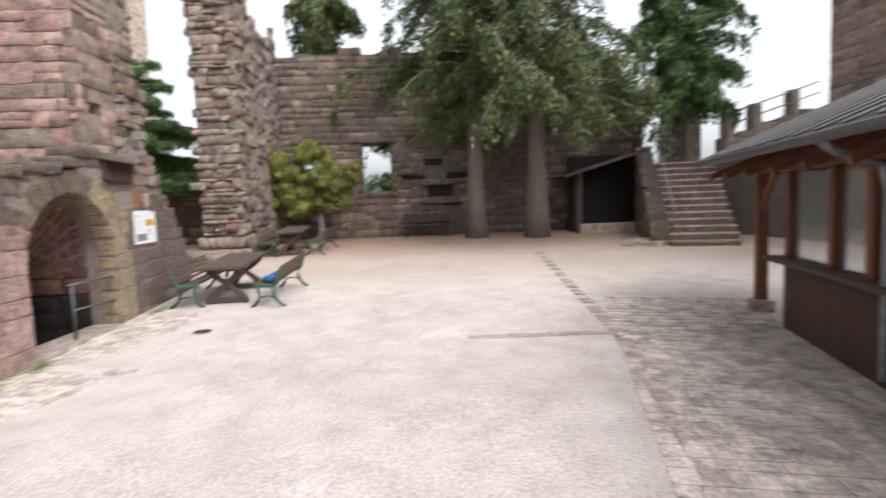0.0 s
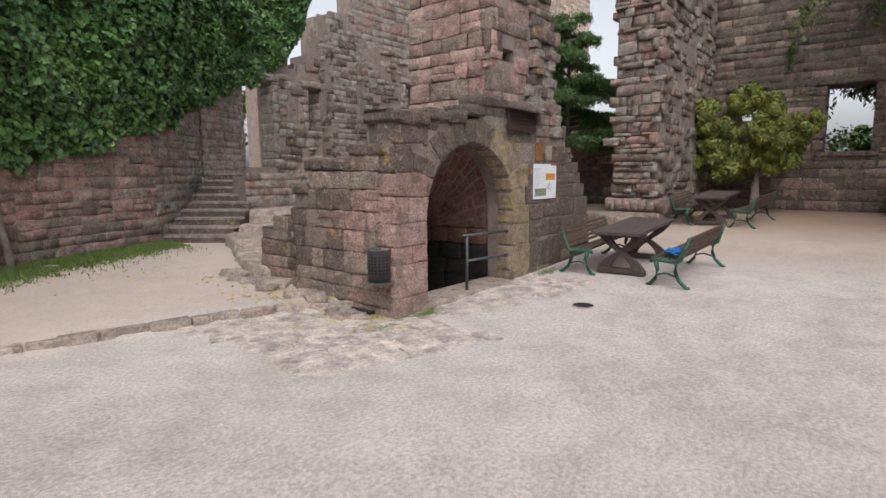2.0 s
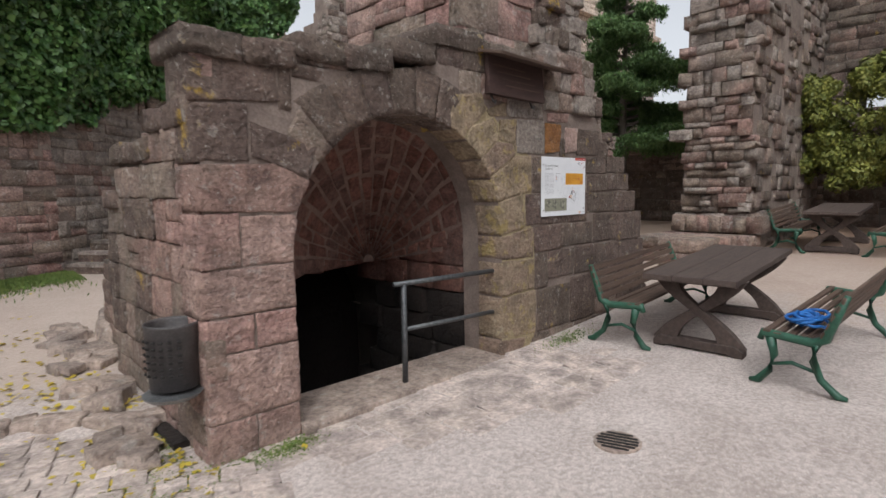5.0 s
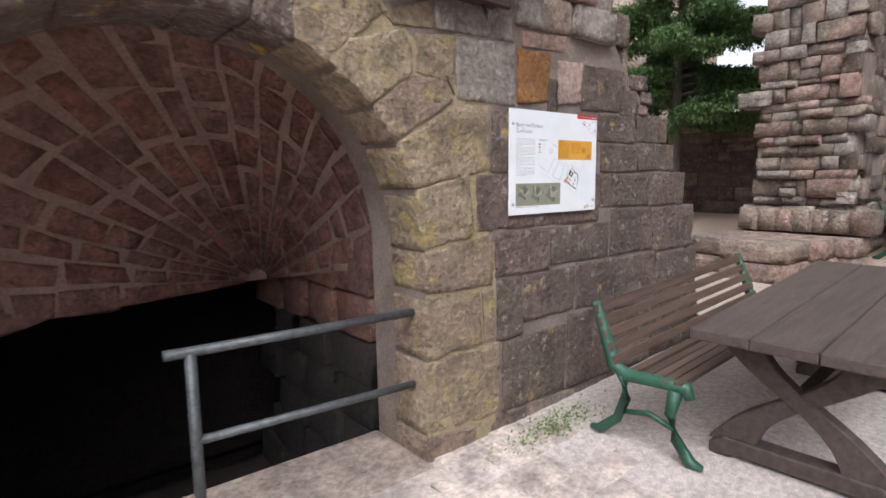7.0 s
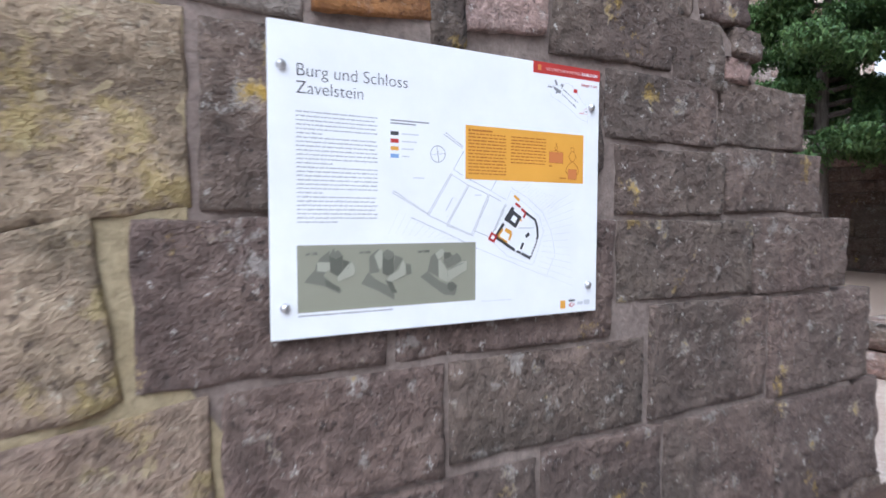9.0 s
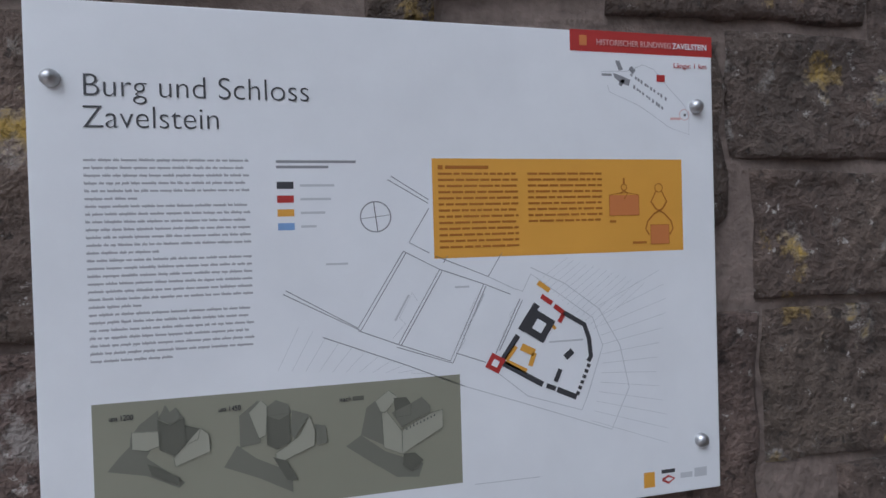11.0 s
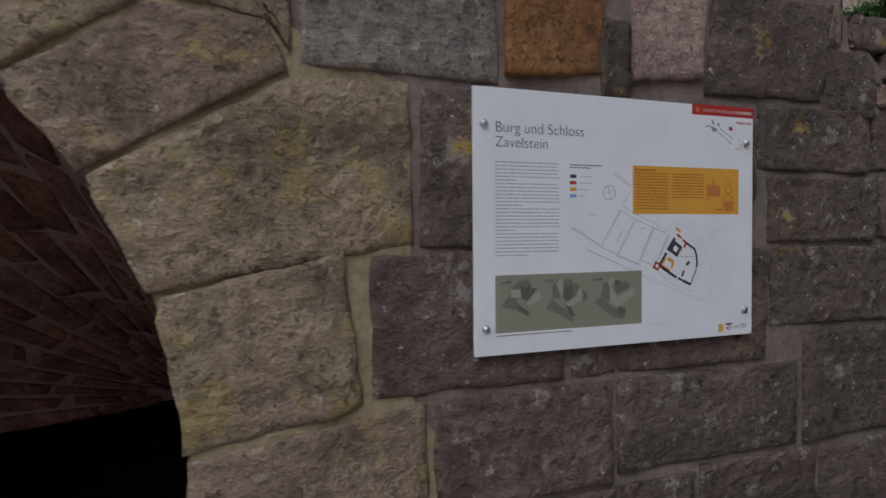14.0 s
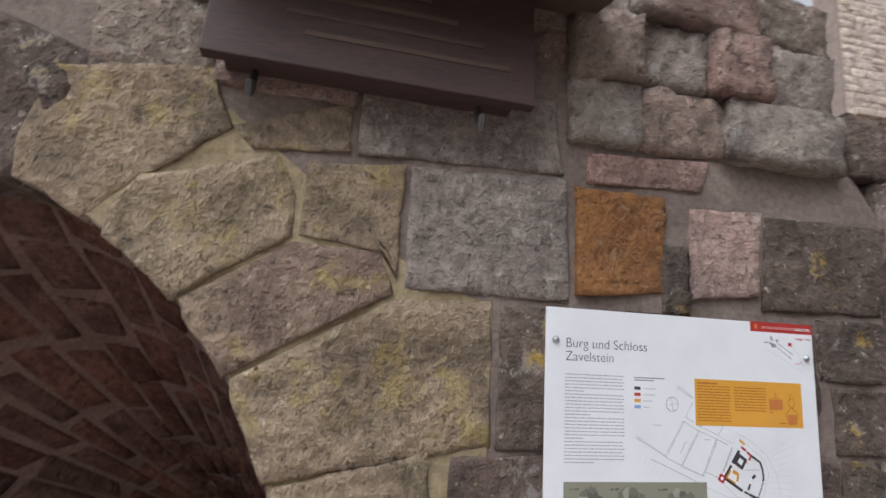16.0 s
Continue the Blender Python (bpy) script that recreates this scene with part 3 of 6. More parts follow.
SPRING = [
    (DARK, [(3.435, 2.2), (3.87, 2.21), (3.83, 1.93), (3.405, 1.92)]),
    (DARK, [(-0.26, 2.0), (0.21, 1.87), (0.14, 1.66), (-0.26, 1.79)]),
    (MIXED, [(-0.61, 1.73), (-0.08, 1.75), (0.13, 1.645), (0.02, 1.43), (-0.61, 1.46)]),
    (DARK, [(-0.61, 2.08), (-0.275, 2.11), (-0.275, 1.76), (-0.61, 1.745)]),
    (DARK, [(-0.64, 2.37), (-0.1, 2.45), (-0.05, 2.14), (-0.62, 2.095)]),
]
cut_stones = BONDED + CORNERED + SPRING + [(RED, rect(r)) for r in PIER] + [(DARK, rect(r)) for r in BOARDSIDE + RAGGED]


def cut_stone(parent, pts, mat, seed, face=-0.002, back=0.30, gap=0.001):
    """A squared block on a many-cornered outline: pitched, uneven face and a worn arris."""
    rs = random.Random(seed)
    cx, cz = sum(p[0] for p in pts) / len(pts), sum(p[1] for p in pts) / len(pts)
    ring = []
    for (x0, z0), (x1, z1) in zip(pts, pts[1:] + pts[:1]):
        n = max(2, int(math.hypot(x1 - x0, z1 - z0) / 0.035))
        for i in range(n):
            x, z = x0 + (x1 - x0) * i / n, z0 + (z1 - z0) * i / n
            w = 0.006 * noise.noise((x * 9, z * 9, seed)) + rs.uniform(-0.003, 0.003)
            r = math.hypot(x - AX, z - AZ)
            if z > AZ and max(math.hypot(x0 - AX, z0 - AZ), math.hypot(x1 - AX, z1 - AZ)) < AR + 0.07:
                x, z = AX + (x - AX) * AR / r, AZ + (z - AZ) * AR / r
            d = math.hypot(x - cx, z - cz)
            k = (d - gap + w) / d
            ring.append((cx + (x - cx) * k, cz + (z - cz) * k))
    lean_x, lean_z = rs.uniform(-0.025, 0.025), rs.uniform(-0.025, 0.025)
    bm, rows = bmesh.new(), []
    for f, rim in ((1.0, 2), (1.0, 1), (0.975, 0), (0.86, 0), (0.72, 0), (0.56, 0), (0.38, 0), (0.2, 0)):
        row = []
        for x, z in ring:
            px, pz = cx + (x - cx) * f, cz + (z - cz) * f
            y = face + lean_x * (px - cx) + lean_z * (pz - cz) + 0.011 * noise.noise((px * 7, pz * 9, seed * 3.1)) + 0.006 * noise.noise((px * 24, pz * 30, seed * 1.7))
            row.append(bm.verts.new((px, back if rim == 2 else y + 0.005 if rim == 1 else y, pz)))
        rows.append(row)
    for r0, r1 in zip(rows, rows[1:]):
        for i in range(len(ring)):
            k = (i + 1) % len(ring)
            bm.faces.new((r0[i], r0[k], r1[k], r1[i]))
    bm.faces.new(rows[-1])
    bmesh.ops.recalc_face_normals(bm, faces=bm.faces)
    part("stone", bm, mat, parent, smooth=True)


for k, (mat, pts) in enumerate(cut_stones):
    cut_stone(well, pts, mat, k + 1)


def inside(pts, x, z):
    hit = False
    for (x0, z0), (x1, z1) in zip(pts, pts[1:] + pts[:1]):
        if (z0 > z) != (z1 > z) and x < x0 + (x1 - x0) * (z - z0) / (z1 - z0):
            hit = not hit
    return hit


def voussoir(a0, a1, r0, r1, mat, seed):
    """One arch stone between two angles, its outer end at two radii, with a rough face and worn edges."""
    rnd = random.Random(seed)
    bm = bmesh.new()
    n, k = 6, 7
    grid = []
    for j in range(k + 1):
        row = []
        for i in range(n + 1):
            f, g = i / n, j / k
            a = radians(a0 + (a1 - a0) * (0.008 + 0.984 * f))
            out = (r0 + (r1 - r0) * f)
            r = AR - 0.01 + (out - AR + 0.01) * g
            rim = i in (0, n) or j in (0, k)
            y = 0.002 + (0.004 if rim else rnd.uniform(-0.014, 0.008)) + rnd.uniform(-0.004, 0.004)
            row.append(bm.verts.new((AX + r * math.cos(a) + rnd.uniform(-0.006, 0.006), y, AZ + r * math.sin(a) + rnd.uniform(-0.006, 0.006))))
        grid.append(row)
    for j in range(k):
        for i in range(n):
            bm.faces.new((grid[j][i], grid[j + 1][i], grid[j + 1][i + 1], grid[j][i + 1]))
    ring = grid[0][:] + [r[-1] for r in grid[1:]] + grid[-1][-2::-1] + [r[0] for r in grid[-2:0:-1]]
    back = [bm.verts.new((v.co.x, 0.50, v.co.z)) for v in ring]
    for i in range(len(ring)):
        j = (i + 1) % len(ring)
        bm.faces.new((ring[i], ring[j], back[j], back[i]))
    bmesh.ops.recalc_face_normals(bm, faces=bm.faces)
    part("voussoir", bm, mat, well, smooth=True)


VOUSSOIRS = ((66.5, 77, 0.33, 0.34, DARK), (77, 88, 0.34, 0.36, DARK), (88, 100, 0.34, 0.32, DARK), (100, 111, 0.34, 0.38, DARK), (111, 123, 0.35, 0.33, DARK), (123, 134, 0.36, 0.40, DARK), (134, 142, 0.34, 0.30, MIXED))
for i, (a0, a1, e0, e1, mat) in enumerate(VOUSSOIRS):
    voussoir(a0, a1, AR + e0, AR + e1, mat, i)


def front_free(u, z):
    if any(inside(pts, u, z) for mt, pts in cut_stones):
        return False
    if 2.78 < u < 3.75 and z > 2.23:
        return False
    d = math.hypot(u - AX, z - AZ)
    if -0.01 < u < 2.16 and z < AZ:
        return False
    ang = math.degrees(math.atan2(z - AZ, u - AX))
    for a0, a1, e0, e1, mt in VOUSSOIRS:
        if a0 - 0.5 <= ang <= a1 + 0.5 and d < AR + e0 + (e1 - e0) * (ang - a0) / (a1 - a0) + 0.01:
            return False
    return d > AR + 0.05


def front_tone(u, z, rnd):
    if u < 0.2 and z < 1.45:
        return RED
    if u < 0.9:
        return rnd.choice((DARK, DARK, MIXED))
    if u > 3.3:
        return rnd.choice((DARK, DARK, MIXED))
    return rnd.choice((DARK, MIXED, MIXED))


lay(well, FRONT, -0.62, 5.1, -0.16, front_top, front_tone, front_free, hs=(0.2, 0.32), ws=(0.26, 0.62), depth=0.13, seed=11, dense=1, jitter=0.03, joint=0.004, small=True, rough=0.008, proud=0.008)
lay(well, FRONT, 2.80, 3.70, 2.35, lambda u: 2.98, tone(GREY, MIXED, GREY), hs=(0.13, 0.26), ws=(0.18, 0.44), seed=12, dense=1, rough=0.025, depth=0.2, joint=0.0, small=True, proud=0.045)
# sandy pointing of the arch ring and the jamb
bm = bmesh.new()
arc = [(2.155, -0.2), (2.155, AZ)] + [(AX + (AR + 0.015) * math.cos(radians(a)), AZ + (AR + 0.015) * math.sin(radians(a))) for a in range(4, 69, 4)]
rim = [(2.66, -0.2), (2.66, AZ)] + [(2.60, 1.2 + 0.075 * k) for k in range(10)] + [(2.40 - 0.08 * k, 1.95 + 0.06 * k) for k in range(7)]
rim = rim[:len(arc)]
av, rv = [bm.verts.new((x, 0.0065, z)) for x, z in arc[:len(rim)]], [bm.verts.new((x, 0.0065, z)) for x, z in rim]
for i in range(len(rim) - 1):
    bm.faces.new((av[i], rv[i], rv[i + 1], av[i + 1]))
part("pointing", bm, YMORTAR, well, "yellowish sandy pointing")
# coping blocks on the wall's top
rnd = random.Random(8)
u = -0.66
while u < 1.8:
    w = rnd.uniform(0.3, 0.6)
    put_stone(well, pose(u + w / 2, -0.03, front_top(u + w / 2) + 0.03, 0, rnd.uniform(-3, 3), 0) @ Matrix.Diagonal((w, 0.5, 0.16, 1)), DARK, 2, rnd)
    u += w
# left flank, stepping down towards the back
def flank_top(u):
    return 2.40 if u > 1.75 else 2.02 if u > 1.1 else 1.85 if u > 0.35 else 1.5


FLANK = frame_of(-0.6, 2.05, -90)
flank = wall_body("wall_cellar_flank", FLANK, 0, 2.0, 0.5, -0.3, flank_top, MORTAR_DARK, "dark mossy sandstone flank wall of the cellar entrance")
lay(flank, FLANK, -0.05, 2.03, -0.2, flank_top, lambda u, z, rnd: rnd.choice((DARK, MIXED, MIXED)) if u < 1.2 else rnd.choice((MIXED, RED, MIXED)), hs=(0.18, 0.3), ws=(0.22, 0.5), seed=21, dense=1, jitter=0.05, proud=0.01)
rnd = random.Random(9)
for k in range(6):
    u = 0.14 + 0.32 * k
    put_stone(flank, FLANK @ pose(u, -0.03, flank_top(u) + 0.02, 0, rnd.uniform(-6, 6), 0) @ Matrix.Diagonal((0.36, 0.5, 0.15, 1)), DARK, 2, rnd)
# rubble at the foot of the flank
for k in range(16):
    x, y = -0.72 - rnd.uniform(0, 0.28), rnd.uniform(0.25, 3.0)
    s = rnd.uniform(0.12, 0.34)
    put_stone(flank, pose(x, y, ground_z(x, y) + 0.05 + rnd.uniform(0, 0.05), -90 + rnd.uniform(-10, 10), rnd.uniform(-10, 10), rnd.uniform(0, 180)) @ Matrix.Diagonal((s, s * 0.45, s * 0.8, 1)), STEP, 1, rnd)

# low rear stretch of the flank
REAR = frame_of(-0.42, 3.25, -90)
rear = wall_body("wall_cellar_rear", REAR, 0, 1.2, 0.42, -0.4, lambda u: 0.85 + 0.4 * u, MORTAR_DARK, "low rubble wall behind the cellar flank")
lay(rear, REAR, -0.02, 1.22, -0.2, lambda u: 0.85 + 0.4 * u, tone(DARK, MIXED), hs=(0.16, 0.26), ws=(0.2, 0.45), seed=22, dense=1, jitter=0.05)
# broken rear corner of the flank
for k in range(14):
    x, y, z = -0.42 + 0.26 * (k % 2) + rnd.uniform(-0.04, 0.04), 2.16 + rnd.uniform(-0.04, 0.06), 0.0 + 0.19 * (k // 2)
    put_stone(flank, pose(x, y, z, rnd.uniform(-6, 6), rnd.uniform(-6, 6), -60 + rnd.uniform(-20, 20)) @ Matrix.Diagonal((rnd.uniform(0.3, 0.4), 0.3, 0.2, 1)), DARK, 0, rnd)

# stub of the tower on top, set back a little
TOWER = frame_of(0, 0.25, 0)
tower_top = steps_top(9.5, 0.5, 3)
tower = wall_body("wall_tower_stub", TOWER, 1.9, 3.72, 1.75, 2.2, tower_top, MORTAR, "tall stub of a red sandstone tower", holes=((2.18, 2.52, 3.52, 3.72),))
HOLE = (2.18, 2.52, 3.52, 3.72)
lay(tower, TOWER, 1.86, 2.95, 2.25, lambda u: 9.5, lambda u, z, rnd: rnd.choice((MIXED, MIXED, DARK, RED)), no_holes((HOLE,)), hs=(0.2, 0.36), ws=(0.28, 0.75), seed=31, jitter=0.04, dense=0, near=2.2, rough=0.014, joint=0.006)
# rubble face where the corner has broken away
lay(tower, TOWER, 2.95, 3.76, 2.25, lambda u: 4.2, lambda u, z, rnd: rnd.choice((GREY, MIXED, DARK, GREY)), hs=(0.10, 0.26), ws=(0.14, 0.42), seed=33, jitter=0.10, dense=1, rough=0.035, depth=0.2, joint=0.0, proud=0.12)
lay(tower, TOWER, 2.95, 3.76, 4.2, lambda u: 9.5, lambda u, z, rnd: rnd.choice((GREY, MIXED, DARK)), hs=(0.12, 0.3), ws=(0.15, 0.5), seed=34, jitter=0.1, rough=0.05)
rnd = random.Random(77)
for k in range(26):
    z = 1.94 + 0.0125 * k
    put_stone(tower, FRONT @ pose(3.115 + rnd.uniform(-0.03, 0.05) + (0.04 if k > 18 else 0), 0.008, z, rnd.uniform(-8, 8), rnd.uniform(-30, 30), 0) @ Matrix.Diagonal((rnd.uniform(0.03, 0.06), 0.05, rnd.uniform(0.025, 0.05), 1)), PLASTER, 3, rnd, "plaster_patch")
TLEFT = frame_of(1.86, 2.0, -90)
lay(tower, TLEFT, 0.0, 1.75, 2.2, lambda u: 9.5, lambda u, z, rnd: rnd.choice((RED, RED, MIXED, RED)), hs=(0.2, 0.34), ws=(0.25, 0.6), seed=32, jitter=0.03)
# black sheet in the hole, for the shade of its depth
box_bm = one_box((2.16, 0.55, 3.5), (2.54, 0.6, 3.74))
part("recess_shade", box_bm, BLACK, tower)
# vault over the cellar stairs, dropping to the back
vault = empty("wall_cellar_vault", None, "red sandstone barrel vault over dark cellar stairs", "vault", kind="structure")


def vault_axis(s):
    return Vector((AX + 0.12 * s, 0.52 + s, AZ - 0.5 * s))


VEND = Vector((1.94, 1.82, 0.76))


def vault_at(a, t, lift=0.0):
    """A point of the vault: from the arch (t = 0) its courses run together to one point at the back (t = 1)."""
    c = Vector((AX, 0.50, AZ)).lerp(VEND, t)
    r = (AR + 0.03) * (1 - t) + 0.06 * t + lift
    return c + Vector((r * math.cos(a), 0, r * math.sin(a)))


bm = bmesh.new()
rings = [[bm.verts.new(vault_at(radians(a), t, 0.010)) for a in range(-6, 187, 6)] for t in (-0.01, 0.2, 0.4, 0.6, 0.8, 1.0)]
for r0, r1 in zip(rings, rings[1:]):
    for k in range(len(r0) - 1):
        bm.faces.new((r0[k], r0[k + 1], r1[k + 1], r1[k]))
bm.faces.new(rings[-1])
part("vault_shell", bm, VMORTAR, vault)
# added skin over the vault, seen over the flank wall; keeps light out
bm = bmesh.new()
rings = []
for s in (0.0, 0.5, 1.0, 1.55, 2.1, 2.7):
    c = vault_axis(s)
    prof = [(1.21 * math.cos(radians(a)), 1.21 * math.sin(radians(a))) for a in range(0, 181, 12)]
    prof = [(1.3, -3.0)] + prof + [(-1.3, -3.0)]
    rings.append([bm.verts.new(c + Vector((x, 0, z))) for x, z in prof])
for r0, r1 in zip(rings, rings[1:]):
    for k in range(len(r0) - 1):
        bm.faces.new((r0[k], r0[k + 1], r1[k + 1], r1[k]))
bm.faces.new(rings[-1])
part("vault_back", bm, MORTAR_DARK, vault)
# end wall in near-black, standing in for the dark of a deep passage
part("end_wall", one_box((0.1, 3.0, -1.1), (2.7, 3.12, 1.1)), CELLAR_SHADE, vault)
# unseen closed box added under the yard to keep the cellar dark
part("chamber_floor", one_box((-0.6, 0.4, -3.4), (3.0, 9.0, -3.3)), CELLAR_SHADE, vault)
part("chamber_ceiling", one_box((-0.6, 3.12, -1.3), (3.0, 9.0, -1.2)), CELLAR_SHADE, vault)
part("chamber_side", one_box((-0.7, 0.4, -3.4), (-0.6, 9.0, -0.06)), CELLAR_SHADE, vault)
part("chamber_side", one_box((3.0, 0.4, -3.4), (3.1, 9.0, -0.06)), CELLAR_SHADE, vault)
part("chamber_end", one_box((-0.6, 9.0, -3.4), (3.0, 9.1, -0.06)), CELLAR_SHADE, vault)
rnd = random.Random(17)
a = -4.0
while a < 180:
    da = rnd.uniform(9.0, 14.0)
    t = rnd.uniform(-0.06, 0.0)
    while t < 0.93:
        w = rnd.uniform(0.10, 0.20)
        cor = [(radians(a + 1.0), t + 0.008), (radians(a + da - 1.0), t + 0.008), (radians(a + da - 1.0), min(0.98, t + w - 0.008)), (radians(a + 1.0), min(0.98, t + w - 0.008))]
        cor = [(ca + radians(rnd.uniform(-1.6, 1.2)), ct + rnd.uniform(-0.012, 0.012)) for ca, ct in cor]
        mid = (sum(c[0] for c in cor) / 4, sum(c[1] for c in cor) / 4)
        bm = bmesh.new()
        rows = []
        for f, lift in ((1.0, 0.06), (1.0, 0.015), (0.9, 0.0), (0.45, rnd.uniform(-0.012, 0.004))):
            rows.append([bm.verts.new(vault_at(mid[0] + (ca - mid[0]) * f, max(0.0, mid[1] + (ct - mid[1]) * f), lift + rnd.uniform(-0.006, 0.006))) for ca, ct in cor])
        for r0, r1 in zip(rows, rows[1:]):
            for k in range(4):
                bm.faces.new((r0[k], r0[(k + 1) % 4], r1[(k + 1) % 4], r1[k]))
        bm.faces.new(rows[-1])
        bmesh.ops.recalc_face_normals(bm, faces=bm.faces)
        part("stone", bm, VAULT, vault, smooth=True)
        t += w
    a += da
# lower right rows and the whole left side carry the shade in their colour
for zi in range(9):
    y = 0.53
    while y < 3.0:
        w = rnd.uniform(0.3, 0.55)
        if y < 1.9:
            put_stone(vault, pose(2.14 - 0.06 * (y - 0.5), y + w / 2, 0.93 - 0.28 * zi, 0, 0, -92) @ Matrix.Diagonal((w - 0.02, 0.14, 0.265, 1)), VAULT if zi < 2 else CELLAR_SHADE, 0, rnd)
        put_stone(vault, pose(-0.03, y + w / 2, 0.93 - 0.28 * zi, 0, 0, 90) @ Matrix.Diagonal((w - 0.02, 0.14, 0.265, 1)), CELLAR_SHADE, 0, rnd)
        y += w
stair = empty("staircase_cellar", None, "worn stone steps leading down into the dark cellar", "staircase", kind="structure")
# steps coloured near-black too, for the darkness they go down into
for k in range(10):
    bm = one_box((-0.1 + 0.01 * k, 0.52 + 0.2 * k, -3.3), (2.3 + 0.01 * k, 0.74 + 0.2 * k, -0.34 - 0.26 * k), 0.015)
    part("step", bm, CELLAR_SHADE, stair)
bm = one_box((0.0, -0.06, -0.25), (2.16, 0.52, -0.015), 0.025)
part("threshold", bm, STEP, stair, "pale worn threshold slab")

# ---- wall stub beside the yard, and the far wall ----
PIL = frame_of(9.0, 1.2, -90)
pil_top = steps_top(lambda u: 8.6, 0.4, 5, 0.4)
PSIDE = frame_of(9.0, -0.05, 0)
side_top = steps_top(lambda u: 8.4 - 0.1 * u if u < 1.6 else 7.2 + 0.2 * u, 0.35, 6, 0.6)
NICHE = (1.55, 1.95, 3.9, 4.6)
stub = wall_body("wall_stub", PSIDE, 0.05, 4.9, 1.2, 0, side_top, MORTAR, "ragged tall sandstone wall stub", holes=())
pm = lambda u, z, rnd: rnd.choice((MIXED, MIXED, RED, GREY)) if z > 2.2 else rnd.choice((MIXED, GREY, MIXED))
lay(stub, PIL, 0, 1.25, 0.35, lambda u: 8.6, pm, hs=(0.09, 0.30), ws=(0.13, 0.52), seed=41, jitter=0.12, depth=0.3, proud=0.03, rough=0.06, joint=0.002)
lay(stub, PSIDE, -0.05, 4.9, 0.3, side_top, lambda u, z, rnd: rnd.choice((MIXED, DARK, GREY)), no_holes((NICHE,)), hs=(0.16, 0.3), ws=(0.22, 0.6), seed=42, near=0, limit=200, jitter=0.05, rough=0.05, depth=0.2)
put_stone(stub, pose(8.9, 1.2, 2.55, 0, 0, -90) @ Matrix.Diagonal((0.42, 0.5, 0.2, 1)), GREY, 2)
# plinth blocks at its foot
rnd = random.Random(12)
PLINTH = ((7.35, 8.0, 0.1, 0.85), (8.0, 8.5, -0.05, 0.8), (7.6, 8.6, 0.75, 1.35), (8.45, 9.05, -0.25, 0.7), (8.5, 9.1, 0.6, 1.3))
for x0, x1, y0, y1 in PLINTH:
    for lo, hi in ((0.2, 0.46), (0.47, 0.70)):
        put_stone(stub, pose((x0 + x1) / 2, y0, (lo + hi) / 2, 0, rnd.uniform(-3, 3), rnd.uniform(-6, 2)) @ Matrix.Diagonal((x1 - x0 - 0.01, y1 - y0, hi - lo, 1)), MIXED, 2, rnd)
        put_stone(stub, pose(x0, (y0 + y1) / 2, (lo + hi) / 2, 0, rnd.uniform(-3, 3), -90 + rnd.uniform(-6, 2)) @ Matrix.Diagonal((y1 - y0 - 0.01, (x1 - x0) * 0.96, hi - lo - 0.006, 1)), MIXED, 2, rnd)
for k in range(7):
    put_stone(stub, pose(8.72, 1.1 - 0.22 * k, 0.88, 0, rnd.uniform(-3, 3), -90) @ Matrix.Diagonal((0.26, 0.4, 0.3, 1)), MIXED, 0, rnd)

FARW = frame_of(14.0, 8.0, -90)
WIN = (11.05, 12.22, 2.3, 4.17)
WIN2 = (8.72, 9.35, 3.3, 4.2)
NICHES = [(13.45, 14.2, 3.25, 3.55), (12.6, 13.5, 2.72, 2.92), (14.3, 15.2, 2.72, 3.0), (13.55, 14.55, 2.05, 2.5)]


def far_base(u):
    if u < 6.6:
        return 2.9
    return 7.6 if u < 15 else 7.6 - (u - 15) * 0.25


far_top = steps_top(far_base, 0.18, 9, 0.8)
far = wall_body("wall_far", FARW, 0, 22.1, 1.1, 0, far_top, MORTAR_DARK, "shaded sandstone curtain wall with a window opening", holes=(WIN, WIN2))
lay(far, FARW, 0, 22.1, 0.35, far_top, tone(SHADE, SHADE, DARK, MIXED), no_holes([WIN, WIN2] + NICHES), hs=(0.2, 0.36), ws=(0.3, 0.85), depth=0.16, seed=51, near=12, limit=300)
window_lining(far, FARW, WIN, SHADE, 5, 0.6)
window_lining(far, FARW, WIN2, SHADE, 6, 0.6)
# the niches are not cut in: a black sheet stands for their shade
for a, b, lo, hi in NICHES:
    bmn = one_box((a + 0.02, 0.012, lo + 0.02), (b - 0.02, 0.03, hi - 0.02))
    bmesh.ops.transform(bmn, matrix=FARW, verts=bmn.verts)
    part("niche_shade", bmn, BLACK, far)
for a, b, z in ((13.3, 14.7, 2.62), (12.5, 13.2, 3.05), (14.9, 15.4, 3.1), (13.3, 14.8, 1.9)):
    put_stone(far, FARW @ pose((a + b) / 2, -0.22, z) @ Matrix.Diagonal((b - a, 0.4, 0.2, 1)), DARK, 1)

# ---- wall with the ivy, ruin behind the upper terrace ----
IVYLINE = [(-13.0, 2.6), (-6.4, 4.9), (-2.9, 6.75), (0.0, 8.05), (2.15, 9.95), (4.0, 11.0)]
ivy_wall = empty("wall_ivy", None, "pink sandstone wall half grown over with ivy", "wall", kind="structure")
